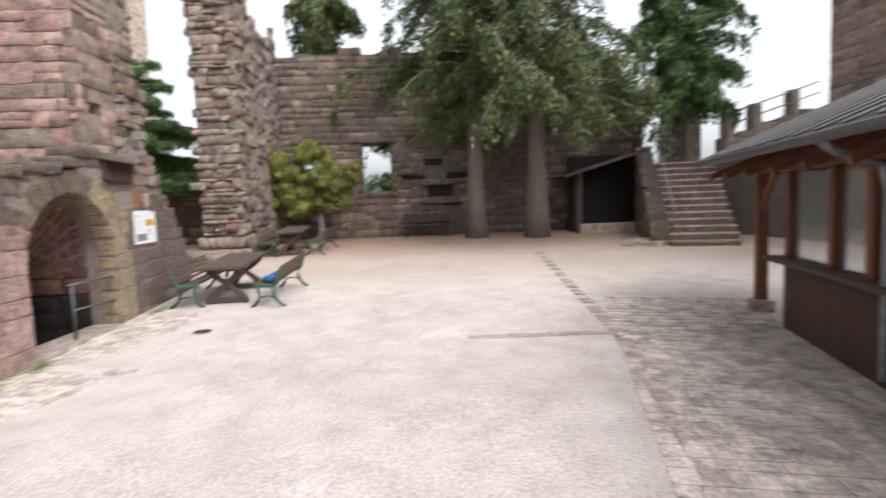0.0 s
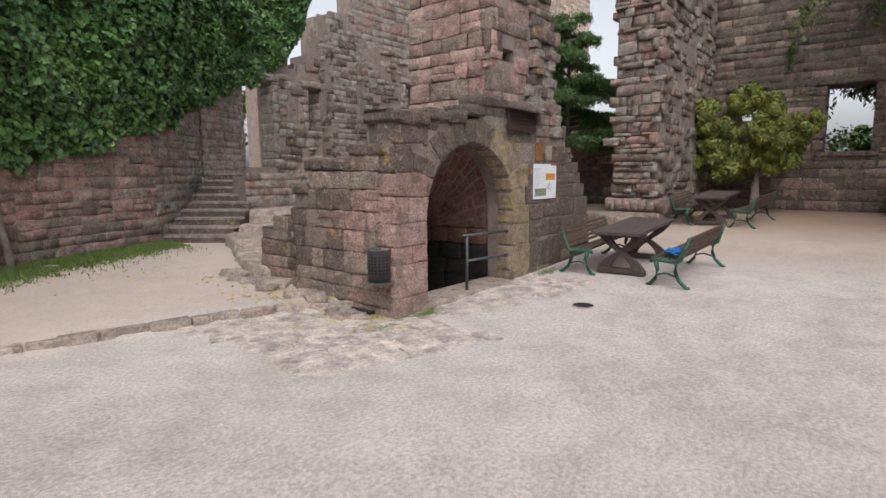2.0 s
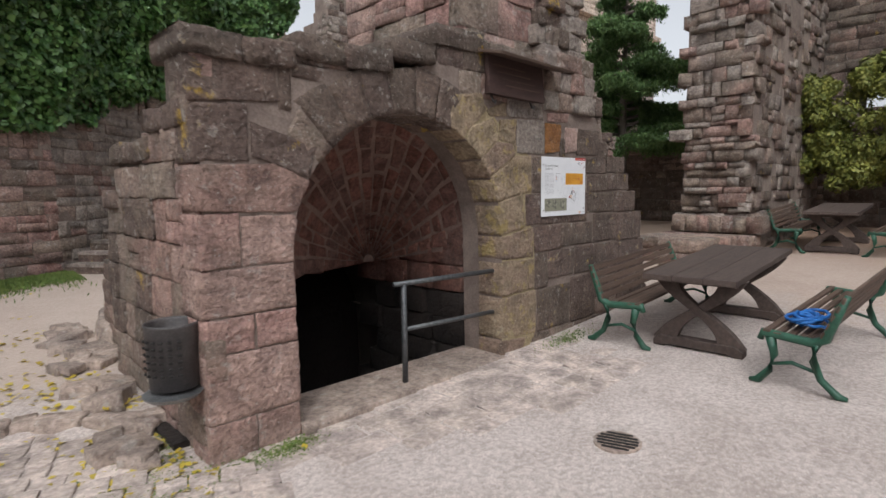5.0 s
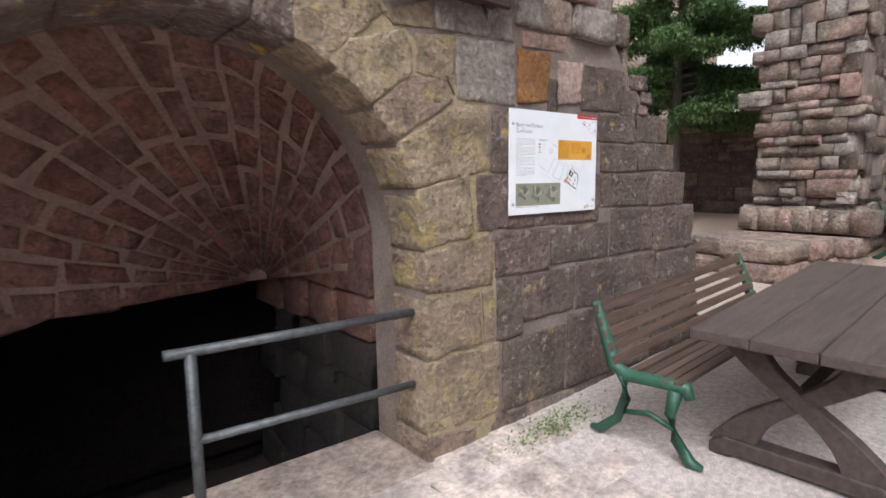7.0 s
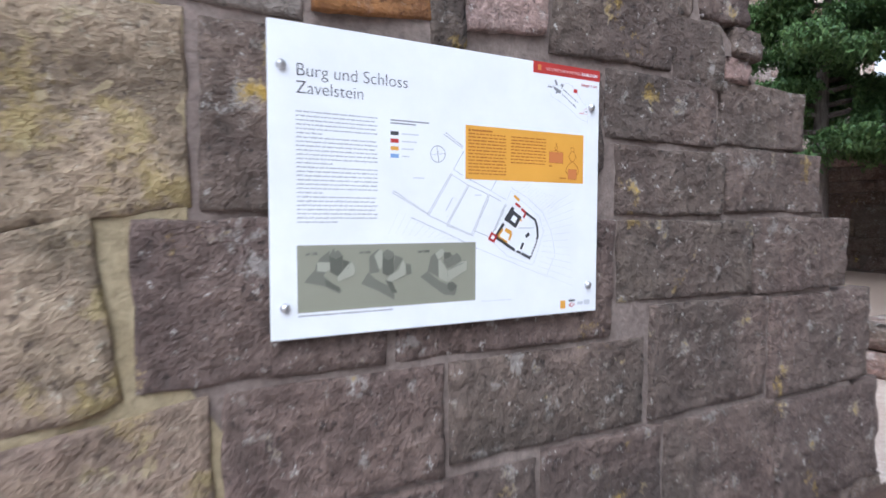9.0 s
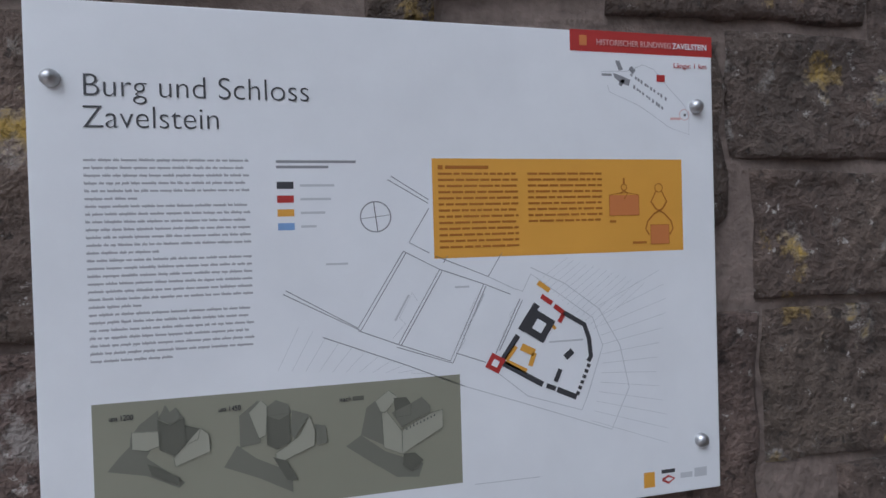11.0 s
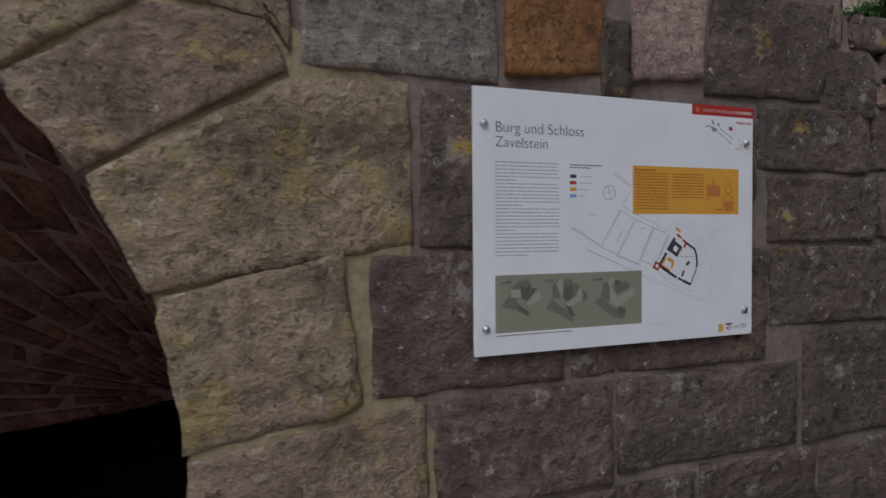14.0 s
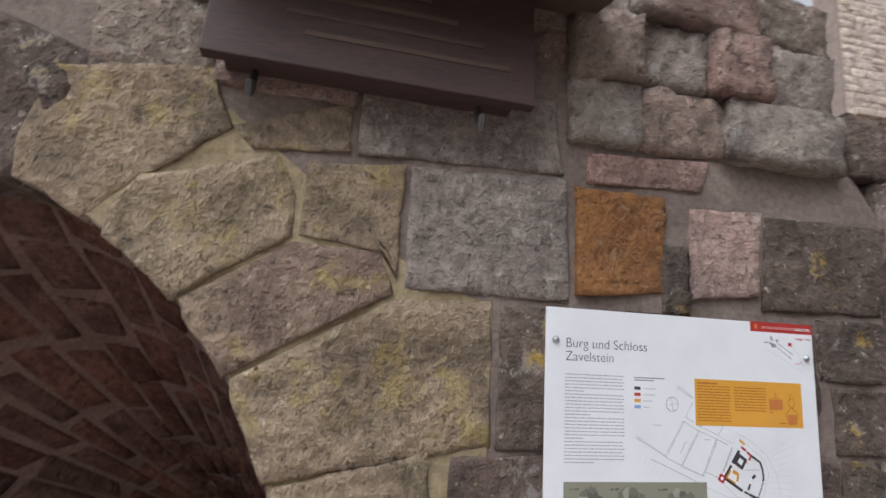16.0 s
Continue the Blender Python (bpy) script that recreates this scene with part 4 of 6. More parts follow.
for k, ((x0, y0), (x1, y1)) in enumerate(zip(IVYLINE, IVYLINE[1:])):
    ln, ang = math.hypot(x1 - x0, y1 - y0), math.degrees(math.atan2(y1 - y0, x1 - x0))
    fm = frame_of(x0, y0, ang)
    zb = 0.0 if k < 3 else 0.1
    end = ln - 0.24 if k == 3 else ln
    body = wall_body("core", fm, 0, end, 0.8, -0.3, lambda u: 5.0, MORTAR, "rough wall core")
    for key in ("category", "kind"):
        del body[key]
    body.parent = ivy_wall
    grey = k >= 3
    lay(ivy_wall, fm, -0.02, end + 0.02, zb - 0.1, lambda u: 5.0, tone(GREY, GREY, MIXED) if grey else tone(RED, RED, MIXED, RED), hs=(0.14, 0.3), ws=(0.2, 0.65), seed=60 + k, near=ln, limit=60 if k < 2 else 150)
bm = one_box((0, 0.5, 0.2), (0.9, 0.8, 5.0))
bmesh.ops.transform(bm, matrix=frame_of(1.75, 9.55, 41.5), verts=bm.verts)
part("chase_back", bm, MORTAR_DARK, ivy_wall)
RUIN = frame_of(4.0, 11.0, 0)
GATE = (0.0, 1.12, 1.95, 4.7)
SLIT = (2.48, 3.1, 3.2, 4.65)
RWIN = (7.35, 8.5, 4.1, 5.35)


def ruin_base(u):
    return 5.3 if u < 2.5 else 5.9 if u < 3.2 else 6.3 if u < 4.6 else 5.7 if u < 6 else 6.4


ruin_top = steps_top(ruin_base, 0.35, 13, 0.4)
ruin = wall_body("wall_ruin", RUIN, 0, 14, 0.9, 0.2, ruin_top, MORTAR, "grey ruined palace wall with gate and slit openings", holes=(GATE, SLIT, RWIN))
lay(ruin, RUIN, 0, 14, 1.7, ruin_top, tone(GREY, GREY, MIXED, DARK), no_holes((GATE, SLIT, RWIN)), hs=(0.16, 0.3), ws=(0.2, 0.6), seed=71, near=4, limit=300, rough=0.05, depth=0.2)
for k, hole in enumerate((GATE, SLIT, RWIN)):
    window_lining(ruin, RUIN, hole, GREY, 80 + k, 0.7, free_bottom=k == 0)
# a pier that stands out, with a broken corbel
PIER2 = frame_of(7.05, 10.45, 0)
pier = wall_body("wall_pier", PIER2, 0, 1.2, 0.6, 1.6, steps_top(7.0, 0.5, 23, 0.3), MORTAR, "ragged grey masonry pier")
lay(pier, PIER2, 0, 1.2, 1.6, steps_top(7.0, 0.5, 23, 0.3), tone(GREY, DARK, GREY), hs=(0.14, 0.26), ws=(0.2, 0.5), seed=72, jitter=0.06)
lay(pier, frame_of(7.05, 11.0, -90), 0, 0.55, 1.6, lambda u: 6.6, tone(GREY, DARK), hs=(0.14, 0.26), ws=(0.2, 0.4), seed=73, jitter=0.08)
# high wall behind
HIGH = frame_of(7.2, 15.0, 0)
HG2, HG3 = (13.2, 14.4, 7.6, 9.2), (20.5, 22.6, 16.6, 18.4)


def high_base(u):
    return 8.6 if u < 1.0 else 5.5 if u < 2.7 else 8.4 if u < 4.2 else 6.6 if u < 5.0 else 11.5 if u < 9 else 11 if u < 14.6 else 21.0


high_top = steps_top(high_base, 0.4, 29, 0.6)
high = wall_body("wall_high", HIGH, 0, 30, 1.0, 0, high_top, MORTAR, "tall pale grey palace wall", holes=(HG2, HG3))
lay(high, HIGH, 0, 30, 2.0, high_top, lambda u, z, rnd: PALESTONE if u > 14 and z > 9 else rnd.choice((GREY, GREY, MIXED)), no_holes((HG2, HG3)), hs=(0.24, 0.42), ws=(0.35, 0.95), seed=74, near=4, limit=200)
window_lining(high, HIGH, HG2, GREY, 90, 0.7)
window_lining(high, HIGH, HG3, GREY, 91, 0.7)
bm = one_box((14.6, -0.45, 11.7), (30, 0.02, 12.0), 0.06)
bmesh.ops.transform(bm, matrix=HIGH, verts=bm.verts)
part("string_course", bm, PALESTONE, high)
# retaining wall under the upper terrace
RET = frame_of(1.95, 7.6, 0)
ret = wall_body("wall_terrace", RET, 0, 12, 0.6, -0.1, lambda u: 1.74, MORTAR, "low retaining wall of the upper terrace")
lay(ret, RET, 0, 12, -0.05, lambda u: 1.74, tone(GREY, MIXED, GREY), hs=(0.16, 0.28), ws=(0.22, 0.6), seed=75, limit=120)

# ---- steps ----
def flight(name, m, count, width, run, rise, z0, label, lip=0.03, tread=STEP):
    """Stone steps going up along local x, from u = 0; width along local -y."""
    ob = empty(name, None, label, "staircase", kind="structure")
    rnd = random.Random(count)
    for k in range(count):
        z = z0 + rise * (k + 1)
        bm = one_box((k * run - lip, -width - rnd.uniform(0, 0.06), z - rise - 0.02 if k else z0 - 0.2), (k * run + run * 2.2, rnd.uniform(0, 0.05), z - 0.05))
        bmesh.ops.transform(bm, matrix=m, verts=bm.verts)
        # risers in dark stone, treads paler: the risers' shade is put into the colour
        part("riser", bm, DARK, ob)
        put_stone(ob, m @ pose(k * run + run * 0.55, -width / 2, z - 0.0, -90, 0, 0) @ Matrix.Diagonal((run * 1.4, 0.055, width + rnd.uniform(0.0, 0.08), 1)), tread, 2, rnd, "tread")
    return ob


flight("staircase_terrace", frame_of(0.05, 7.95, 38), 9, 1.5, 0.31, 0.175, 0.2, "worn stone steps up to the terrace beside the wall", tread=GREY)
slabs = empty("staircase_rough", None, "rough irregular sandstone slab steps beside the flank wall", "staircase", kind="structure")
rnd = random.Random(3)


def rough_slab(poly, lo, hi, mat, seed, tilt=0.0):
    """A worn slab on a many-cornered plan: broken rim, rounded upper edge; tilt lifts its far side."""
    rs = random.Random(seed)
    ring = []
    for (x0, y0), (x1, y1) in zip(poly, poly[1:] + poly[:1]):
        n = max(2, int(math.hypot(x1 - x0, y1 - y0) / 0.16))
        ring += [(x0 + (x1 - x0) * i / n + rs.uniform(-0.025, 0.025), y0 + (y1 - y0) * i / n + rs.uniform(-0.025, 0.025)) for i in range(n)]
    cx, cy = sum(p[0] for p in ring) / len(ring), sum(p[1] for p in ring) / len(ring)
    bm = bmesh.new()
    rows = []
    for f, z in ((1.0, lo), (1.01, (lo + hi) / 2), (0.99, hi - 0.03), (0.965, hi), (0.6, hi), (0.25, hi)):
        rows.append([bm.verts.new((cx + (x - cx) * f, cy + (y - cy) * f, z + tilt * (y - cy) * (z > lo + 0.01) + (rs.uniform(-0.012, 0.008) if z > lo else 0))) for x, y in ring])
    for r0, r1 in zip(rows, rows[1:]):
        for i in range(len(ring)):
            k = (i + 1) % len(ring)
            bm.faces.new((r0[i], r0[k], r1[k], r1[i]))
    bm.faces.new(rows[-1])
    bmesh.ops.recalc_face_normals(bm, faces=bm.faces)
    part("slab", bm, mat, slabs, smooth=True)


rough_slab([(-0.05, 4.75), (-0.38, 3.9), (-0.52, 3.2), (-0.15, 2.75), (0.5, 3.3), (1.7, 5.0), (1.5, 5.7), (0.5, 5.9)], -0.05, 0.23, STEP, 1)
rough_slab([(0.40, 5.55), (1.0, 5.30), (1.75, 4.95), (2.6, 6.3), (2.3, 6.9), (1.2, 7.0), (0.7, 6.5)], 0.0, 0.42, STEP, 2)
rough_slab([(1.15, 6.65), (1.7, 6.62), (2.6, 6.3), (3.3, 7.2), (2.2, 7.4), (1.5, 7.2)], 0.1, 0.57, STEP, 3)
rough_slab([(1.75, 7.15), (2.3, 6.95), (3.1, 6.75), (4.2, 7.75), (1.95, 7.62)], 0.2, 0.80, STEP, 4, 0.28)
for k in range(9):
    x, y = -0.75 + rnd.uniform(-0.3, 0.25), 2.4 + 0.18 * k + rnd.uniform(-0.1, 0.1)
    s = rnd.uniform(0.18, 0.42)
    put_stone(slabs, pose(x, y, ground_z(x, y) + 0.07, -90 + rnd.uniform(-8, 8), rnd.uniform(-8, 8), rnd.uniform(0, 180)) @ Matrix.Diagonal((s, 0.16, s * 0.7, 1)), STEP, 0, rnd, "slab")


# ---- furniture ----
def bench(name, m, label, group):
    """A park bench: two cast-iron end frames, four seat slats and three back slats; front looks to -y."""
    ob = empty(name, m, label, "bench", group)
    L = 1.92
    back = [(0, -0.27, 0.36), (0, -0.255, 0.415), (0, -0.12, 0.405), (0, 0.08, 0.39), (0, 0.16, 0.43), (0, 0.21, 0.58), (0, 0.28, 0.77)]
    for x in (0.03, L - 0.03):
        bm = bmesh.new()
        tube(bm, [(x, y, z) for _, y, z in back], [0.026, 0.034, 0.034, 0.036, 0.036, 0.032, 0.022], 8, 1.1)
        tube(bm, [(x, -0.2, 0.39), (x, -0.17, 0.25), (x, -0.2, 0.12), (x, -0.28, 0.02), (x, -0.34, 0.012)], [0.04, 0.03, 0.027, 0.03, 0.016], 8, 1.1)
        tube(bm, [(x, 0.1, 0.39), (x, 0.09, 0.25), (x, 0.14, 0.12), (x, 0.25, 0.02), (x, 0.31, 0.012)], [0.04, 0.03, 0.027, 0.03, 0.016], 8, 1.1)
        tube(bm, [(x, -0.19, 0.17), (x, -0.05, 0.21), (x, 0.11, 0.17)], [0.014, 0.016, 0.014], 6)
        part("end_frame", bm, IRON, ob, "green cast-iron end frame", smooth=True)
    for k in range(5):
        y = -0.22 + 0.072 * k
        z = 0.432 - 0.012 * k if k < 4 else 0.40
        part("seat_slat", one_box((0, y - 0.027, z - 0.013), (L, y + 0.025, z + 0.013), 0.006), SLAT, ob)
    for k in range(5):
        t = k / 4
        bm = one_box((0, -0.011, -0.026), (L, 0.011, 0.026), 0.006)
        bmesh.ops.transform(bm, matrix=pose(0, 0.145 + 0.115 * t, 0.465 + 0.068 * k, -18, 0, 0), verts=bm.verts)
        part("back_slat", bm, SLAT, ob)
    return ob


def table(name, m, label, group):
    """A heavy plank table on two curved X trestles with a long stretcher."""
    ob = empty(name, m, label, "table", group)
    L, W, H = 2.05, 0.80, 0.75
    for k in range(3):
        y0 = -W / 2 + W / 3 * k
        part("plank", one_box((0, y0 + 0.002, H - 0.055), (L, y0 + W / 3 - 0.002, H), 0.009), OAK, ob)
    for x in (0.32, L - 0.32):
        for s in (-1, 1):
            up, lo = [], []
            for i in range(11):
                t = i / 10
                z = 0.07 + t * (H - 0.125)
                c = s * (0.30 - 0.60 * t + 0.05 * math.sin(2 * math.pi * t))
                wd = 0.07 + 0.045 * abs(2 * t - 1) ** 2
                up.append((c + wd, z))
                lo.append((c - wd, z))
            bm = extrude_outline(up + lo[::-1], 0.075, 0.006)
            bmesh.ops.transform(bm, matrix=pose(x + 0.004 * s, 0, 0, 0, 0, 90), verts=bm.verts)
            part("leg", bm, OAK, ob)
        bm = extrude_outline([(-0.40, 0.0), (-0.40, 0.06), (-0.33, 0.105), (0.33, 0.105), (0.40, 0.06), (0.40, 0.0), (0.30, 0.0), (0.27, 0.02), (-0.27, 0.02), (-0.30, 0.0)], 0.11, 0.008)
        bmesh.ops.transform(bm, matrix=pose(x, 0, 0, 0, 0, 90), verts=bm.verts)
        part("foot", bm, OAK, ob)
        part("bearer", one_box((x - 0.05, -0.34, H - 0.12), (x + 0.05, 0.34, H - 0.056), 0.008), OAK, ob)
    part("stretcher", one_box((0.30, -0.035, 0.34), (L - 0.30, 0.035, 0.43), 0.008), OAK, ob)
    return ob


def on_slope(x, y, rz, mirror=0):
    s = math.degrees(math.atan((ground_rise(x + 1.8) - ground_rise(x)) / 1.8))
    return pose(x, y, ground_rise(x) + (0.003 if not mirror else 0.0), 0, 0, rz) @ pose(0, 0, 0, 0, -s if not mirror else s, 0)


for dx, dy, grp in ((0, 0, "benches and table by the cellar wall"), (6.5, 0.2, "benches and table by the wall stub")):
    table("picnic_table", on_slope(3.06 + dx, -1.36 + dy, 2.5), "dark weathered oak plank table on X trestles", grp)
    bench("park_bench", on_slope(3.06 + dx, -0.68 + dy, 1), "slatted bench with green iron ends facing the table", grp)
    bench("park_bench", on_slope(4.80 + dx, -2.33 + dy, 178, 1) if not dx else on_slope(4.95 + dx, -2.3 + dy, 176, 1),
          "slatted bench with blue cord on its seat" if not dx else "slatted bench with green iron ends, back to yard", grp)
rnd = random.Random(77)
cord = empty("cord_coil", None, "tangled coil of bright blue cord lying on bench", "cord")
for k in range(9):
    cx, cy, r = 3.19 + rnd.uniform(-0.06, 0.06), -2.24 + rnd.uniform(-0.04, 0.04), rnd.uniform(0.07, 0.15)
    ph, tl = rnd.uniform(0, 6.28), rnd.uniform(-0.25, 0.25)
    pts = [(cx + r * 1.25 * math.cos(ph + a * 0.4), cy + r * 0.75 * math.sin(ph + a * 0.4), 0.495 + 0.008 * k + tl * 0.12 * math.sin(a * 0.4 + ph) + rnd.uniform(-0.008, 0.008)) for a in range(17)]
    part("loop", tube(bmesh.new(), pts, 0.013, 6), BLUE, cord, smooth=True)

# hand rail at the cellar mouth
rail = empty("hand_rail", None, "dull dark steel pipe hand rail across cellar entrance", "railing")
part("post", tube(bmesh.new(), [(1.03, 0.11, -0.05), (1.03, 0.11, 0.81)], 0.024, 10), RAILING, rail, smooth=True)
part("top_bar", tube(bmesh.new(), [(0.93, 0.11, 0.815), (2.2, 0.12, 0.79)], 0.022, 10), RAILING, rail, smooth=True)
part("lower_bar", tube(bmesh.new(), [(1.03, 0.11, 0.43), (2.2, 0.12, 0.39)], 0.02, 10), RAILING, rail, smooth=True)

# waste bin on the flank
bin_ob = empty("waste_bin", pose(-0.735, 0.17, 0.32), "grey perforated sheet-metal waste bin fixed to wall", "bin")
bm = bmesh.new()
prof = [(0.15 * math.cos(a), 0.15 * math.sin(a)) for a in [2 * math.pi * i / 20 for i in range(20)]]
ro = [[bm.verts.new((x * k, y * k, z)) for x, y in prof] for k, z in ((0.93, 0.09), (1.0, 0.46), (1.04, 0.47), (1.0, 0.485), (0.96, 0.47), (0.9, 0.11))]
for r0, r1 in zip(ro, ro[1:]):
    for i in range(20):
        bm.faces.new((r0[i], r0[(i + 1) % 20], r1[(i + 1) % 20], r1[i]))
bm.faces.new(ro[0][::-1])
bm.faces.new(ro[-1])
part("basket", bm, SHEET, bin_ob, smooth=True)
for j in range(6):
    for i in range(6):
        # no hole is cut: a raised black block gives its dark inside
        bm = one_box((0.150, -0.011, -0.006), (0.163, 0.011, 0.006))
        bmesh.ops.transform(bm, matrix=pose(0, 0, 0.19 + 0.04 * j, 0, 0, 175 + i * 18), verts=bm.verts)
        part("slot", bm, BLACK, bin_ob)
part("tray", tube(bmesh.new(), [(-0.03, -0.05, 0.045), (-0.03, -0.05, 0.07)], [0.15, 0.17], 14), STEEL, bin_ob, "pale bent metal tray")
part("bracket", one_box((0.12, -0.03, 0.0), (0.2, 0.03, 0.42), 0.004), SHEET, bin_ob)

# roofed board above the arch
sign = empty("roofed_board", None, "dark brown lettered wooden board under small roof", "sign")
tilt = pose(0, -0.02, 2.415, -7, 1.0, 0)
for name, lo, hi, mat in (("board", (1.86, -0.09, 0.0), (2.66, -0.055, 0.34), BOARD), ("backing", (1.9, -0.05, 0.02), (2.62, 0.03, 0.34), BOARD)):
    bm = one_box(lo, hi, 0.004)
    bmesh.ops.transform(bm, matrix=tilt, verts=bm.verts)
    part(name, bm, mat, sign)
for k in range(4):
    bm = one_box((1.93 + 0.05 * k, -0.0925, 0.25 - 0.055 * k), (2.38 + 0.07 * k, -0.0905, 0.264 - 0.055 * k))
    bmesh.ops.transform(bm, matrix=tilt, verts=bm.verts)
    part("letter_line", bm, SLAT, sign)
for x in (1.97, 2.53):
    part("hook", tube(bmesh.new(), [(x, 0.0, 2.44), (x, -0.05, 2.34), (x, -0.07, 2.32), (x, -0.08, 2.35)], 0.010, 6), SHEET, sign)
bm = one_box((1.80, -0.30, -0.012), (2.86, 0.06, 0.012), 0.004)
bmesh.ops.transform(bm, matrix=pose(0, 0, 2.80, 14, 1.2, 0), verts=bm.verts)
part("roof", bm, SLAT, sign, "pale weathered roof board")

# drain in the paving
drain = empty("drain_cover", pose(1.32, -1.64, ground_rise(1.32) + 0.006, 0, -1, 20), "round cast-iron slotted drain cover in paving", "drain")
part("ring", tube(bmesh.new(), [(0, 0, -0.03), (0, 0, 0.006)], 0.15, 20), STEP, drain)
for k in range(6):
    x = -0.1 + 0.04 * k
    hl = math.sqrt(max(0, 0.13 ** 2 - x * x))
    # black bar laid on the ring, for the dark down the slot
    part("slot", one_box((x - 0.011, -hl, 0.0065), (x + 0.011, hl, 0.011)), BLACK, drain)


# ---- notice board ----
PX, PZ = 2.738, 1.886


def lettering(text, size, x, y, mat, parent, name="lettering", width=0, thin=0.0, turn=0, lift=0.0):
    """Raised printing: text set x, y millimetres from the board's top left corner (baseline), drawn in to a width."""
    cu = bpy.data.curves.new(name, "FONT")
    cu.body, cu.size, cu.extrude, cu.offset = text, size, 0.0002, -thin
    tmp = new("tmp", cu)
    bpy.context.view_layer.update()
    me = bpy.data.meshes.new_from_object(tmp.evaluated_get(bpy.context.evaluated_depsgraph_get()))
    bpy.data.objects.remove(tmp)
    me.materials.clear()
    me.materials.append(mat)
    if width:
        full = max(v.co.x for v in me.vertices) - min(v.co.x for v in me.vertices)
        me.transform(Matrix.Diagonal((width / 1000 / full, 1, 1, 1)))
    ob = new(name, me)
    ob.matrix_world = pose(PX + x / 1000, -0.0225 - lift, PZ - y / 1000, 90, 0, 0) @ pose(0, 0, 0, 0, 0, turn)
    ob.parent = parent
    return ob


def print_bars(name, rects, mat, parent, lift=0.0):
    """Flat printed areas: x0, y0, x1, y1 in millimetres from the board's top left corner."""
    bm = bmesh.new()
    for x0, y0, x1, y1 in rects:
        bm.faces.new([bm.verts.new((PX + x / 1000, -0.0222 - lift, PZ - y / 1000)) for x, y in ((x0, y1), (x1, y1), (x1, y0), (x0, y0))])
    ob = part(name, bm, mat, parent)
    return tagged(ob, kind="stuff") if len(rects) > 1 else ob


def print_shape(name, pts, mat, parent, lift=0.0):
    bm = bmesh.new()
    bm.faces.new([bm.verts.new((PX + x / 1000, -0.0222 - lift, PZ - y / 1000)) for x, y in pts])
    return part(name, bm, mat, parent)


def print_line(name, pts, w, mat, parent, lift=0.0, closed=False):
    """One unbroken printed stroke of width w along pts."""
    bm = bmesh.new()
    pts = [Vector(p) for p in pts]
    n = len(pts)
    pairs = []
    for i, p in enumerate(pts):
        a = pts[i - 1] if i or closed else None
        c = pts[(i + 1) % n] if i < n - 1 or closed else None
        d = ((p - a).normalized() if a is not None else Vector((0, 0))) + ((c - p).normalized() if c is not None else Vector((0, 0)))
        d = d.normalized()
        q = Vector((-d.y, d.x)) * w / 2
        pairs.append([bm.verts.new((PX + v.x / 1000, -0.0222 - lift, PZ - v.y / 1000)) for v in (p + q, p - q)])
    for i in range(n if closed else n - 1):
        (a, b2), (c, d2) = pairs[i], pairs[(i + 1) % n]
        bm.faces.new((a, c, d2, b2))
    bmesh.ops.recalc_face_normals(bm, faces=bm.faces)
    for f in bm.faces:
        if f.normal.y > 0:
            f.normal_flip()
    return part(name, bm, mat, parent)


board = empty("notice_board", None, "white printed castle history notice board on stone wall", "sign")
part("plate", one_box((PX, -0.022, PZ - 0.602), (PX + 0.805, -0.012, PZ), 0.0015), WHITE, board, "white aluminium plate")
for x, y in ((24, 82), (779, 92), (26, 540), (776, 535)):
    c = Vector((PX + x / 1000, -0.022, PZ - y / 1000))
    bm = bmesh.new()
    tube(bm, [c + Vector((0, 0.06, 0)), c, c + Vector((0, -0.005, 0)), c + Vector((0, -0.009, 0)), c + Vector((0, -0.0105, 0))], [0.005, 0.0095, 0.009, 0.006, 0.002], 12)
    part("bolt", bm, CHROME, board, smooth=True)
lettering("Burg und Schloss", 0.0345, 51, 99, INK, board, "title", 227, 0.0005)
lettering("Zavelstein", 0.0345, 51, 132, INK, board, "title", 132, 0.0005)
rnd = random.Random(5)
rows = []
for k in range(27):
    y, x = 164 + 8.1 * k, 51
    end = 214 if k not in (5, 12, 19, 26) else 51 + rnd.uniform(30, 120)
    while x < end - 4:
        w = min(rnd.uniform(4, 17), end - x)
        rows.append((x, y + 0.6, x + w, y + 2.7))
        q = x
        while q < x + w - 1.5:
            if rnd.random() < 0.4:
                rows.append((q, y - 0.6, q + 0.7, y + 0.6) if rnd.random() < 0.7 else (q, y + 2.7, q + 0.7, y + 3.7))
            q += 1.6
        x += w + 1.7
print_bars("text_column", rows, INK_PALE, board)
print_bars("legend_heading", [(243, 165, 331, 168), (243, 171, 300, 174)], INK_SOFT, board)
for k, mat in enumerate((INK, CRIMSON, AMBER, SKYBLUE)):
    y = 189 + 15.4 * k
    print_bars("legend_swatch", [(243, y, 261, y + 8)], mat, board)
    print_bars("legend_text", [(268, y + 3, 268 + (38, 34, 27, 17)[k], y + 5.6)], LINE, board)
print_line("compass", [(352 + 17.5 * math.cos(a * math.pi / 16), 230 + 17.5 * math.sin(a * math.pi / 16)) for a in range(32)], 1.5, INK_SOFT, board, closed=True)
print_line("compass_needle", [(350, 213), (354, 247)], 1.0, INK, board)
print_line("compass_cross", [(335, 232), (369, 228)], 0.7, INK_SOFT, board)
amber = print_bars("amber_box", [(420, 162, 756, 281)], AMBER, board)
rows = [(427, 170, 433, 175)] + [(436, 170.5, 490, 174.5)]
for cx, n in ((427, 13), (540, 9)):
    for k in range(n):
        x = cx
        while x < cx + 98:
            w = min(rnd.uniform(5, 20), cx + 100 - x)
            rows.append((x, 179 + 7.3 * k, x + w, 181.6 + 7.3 * k))
            x += w + 2
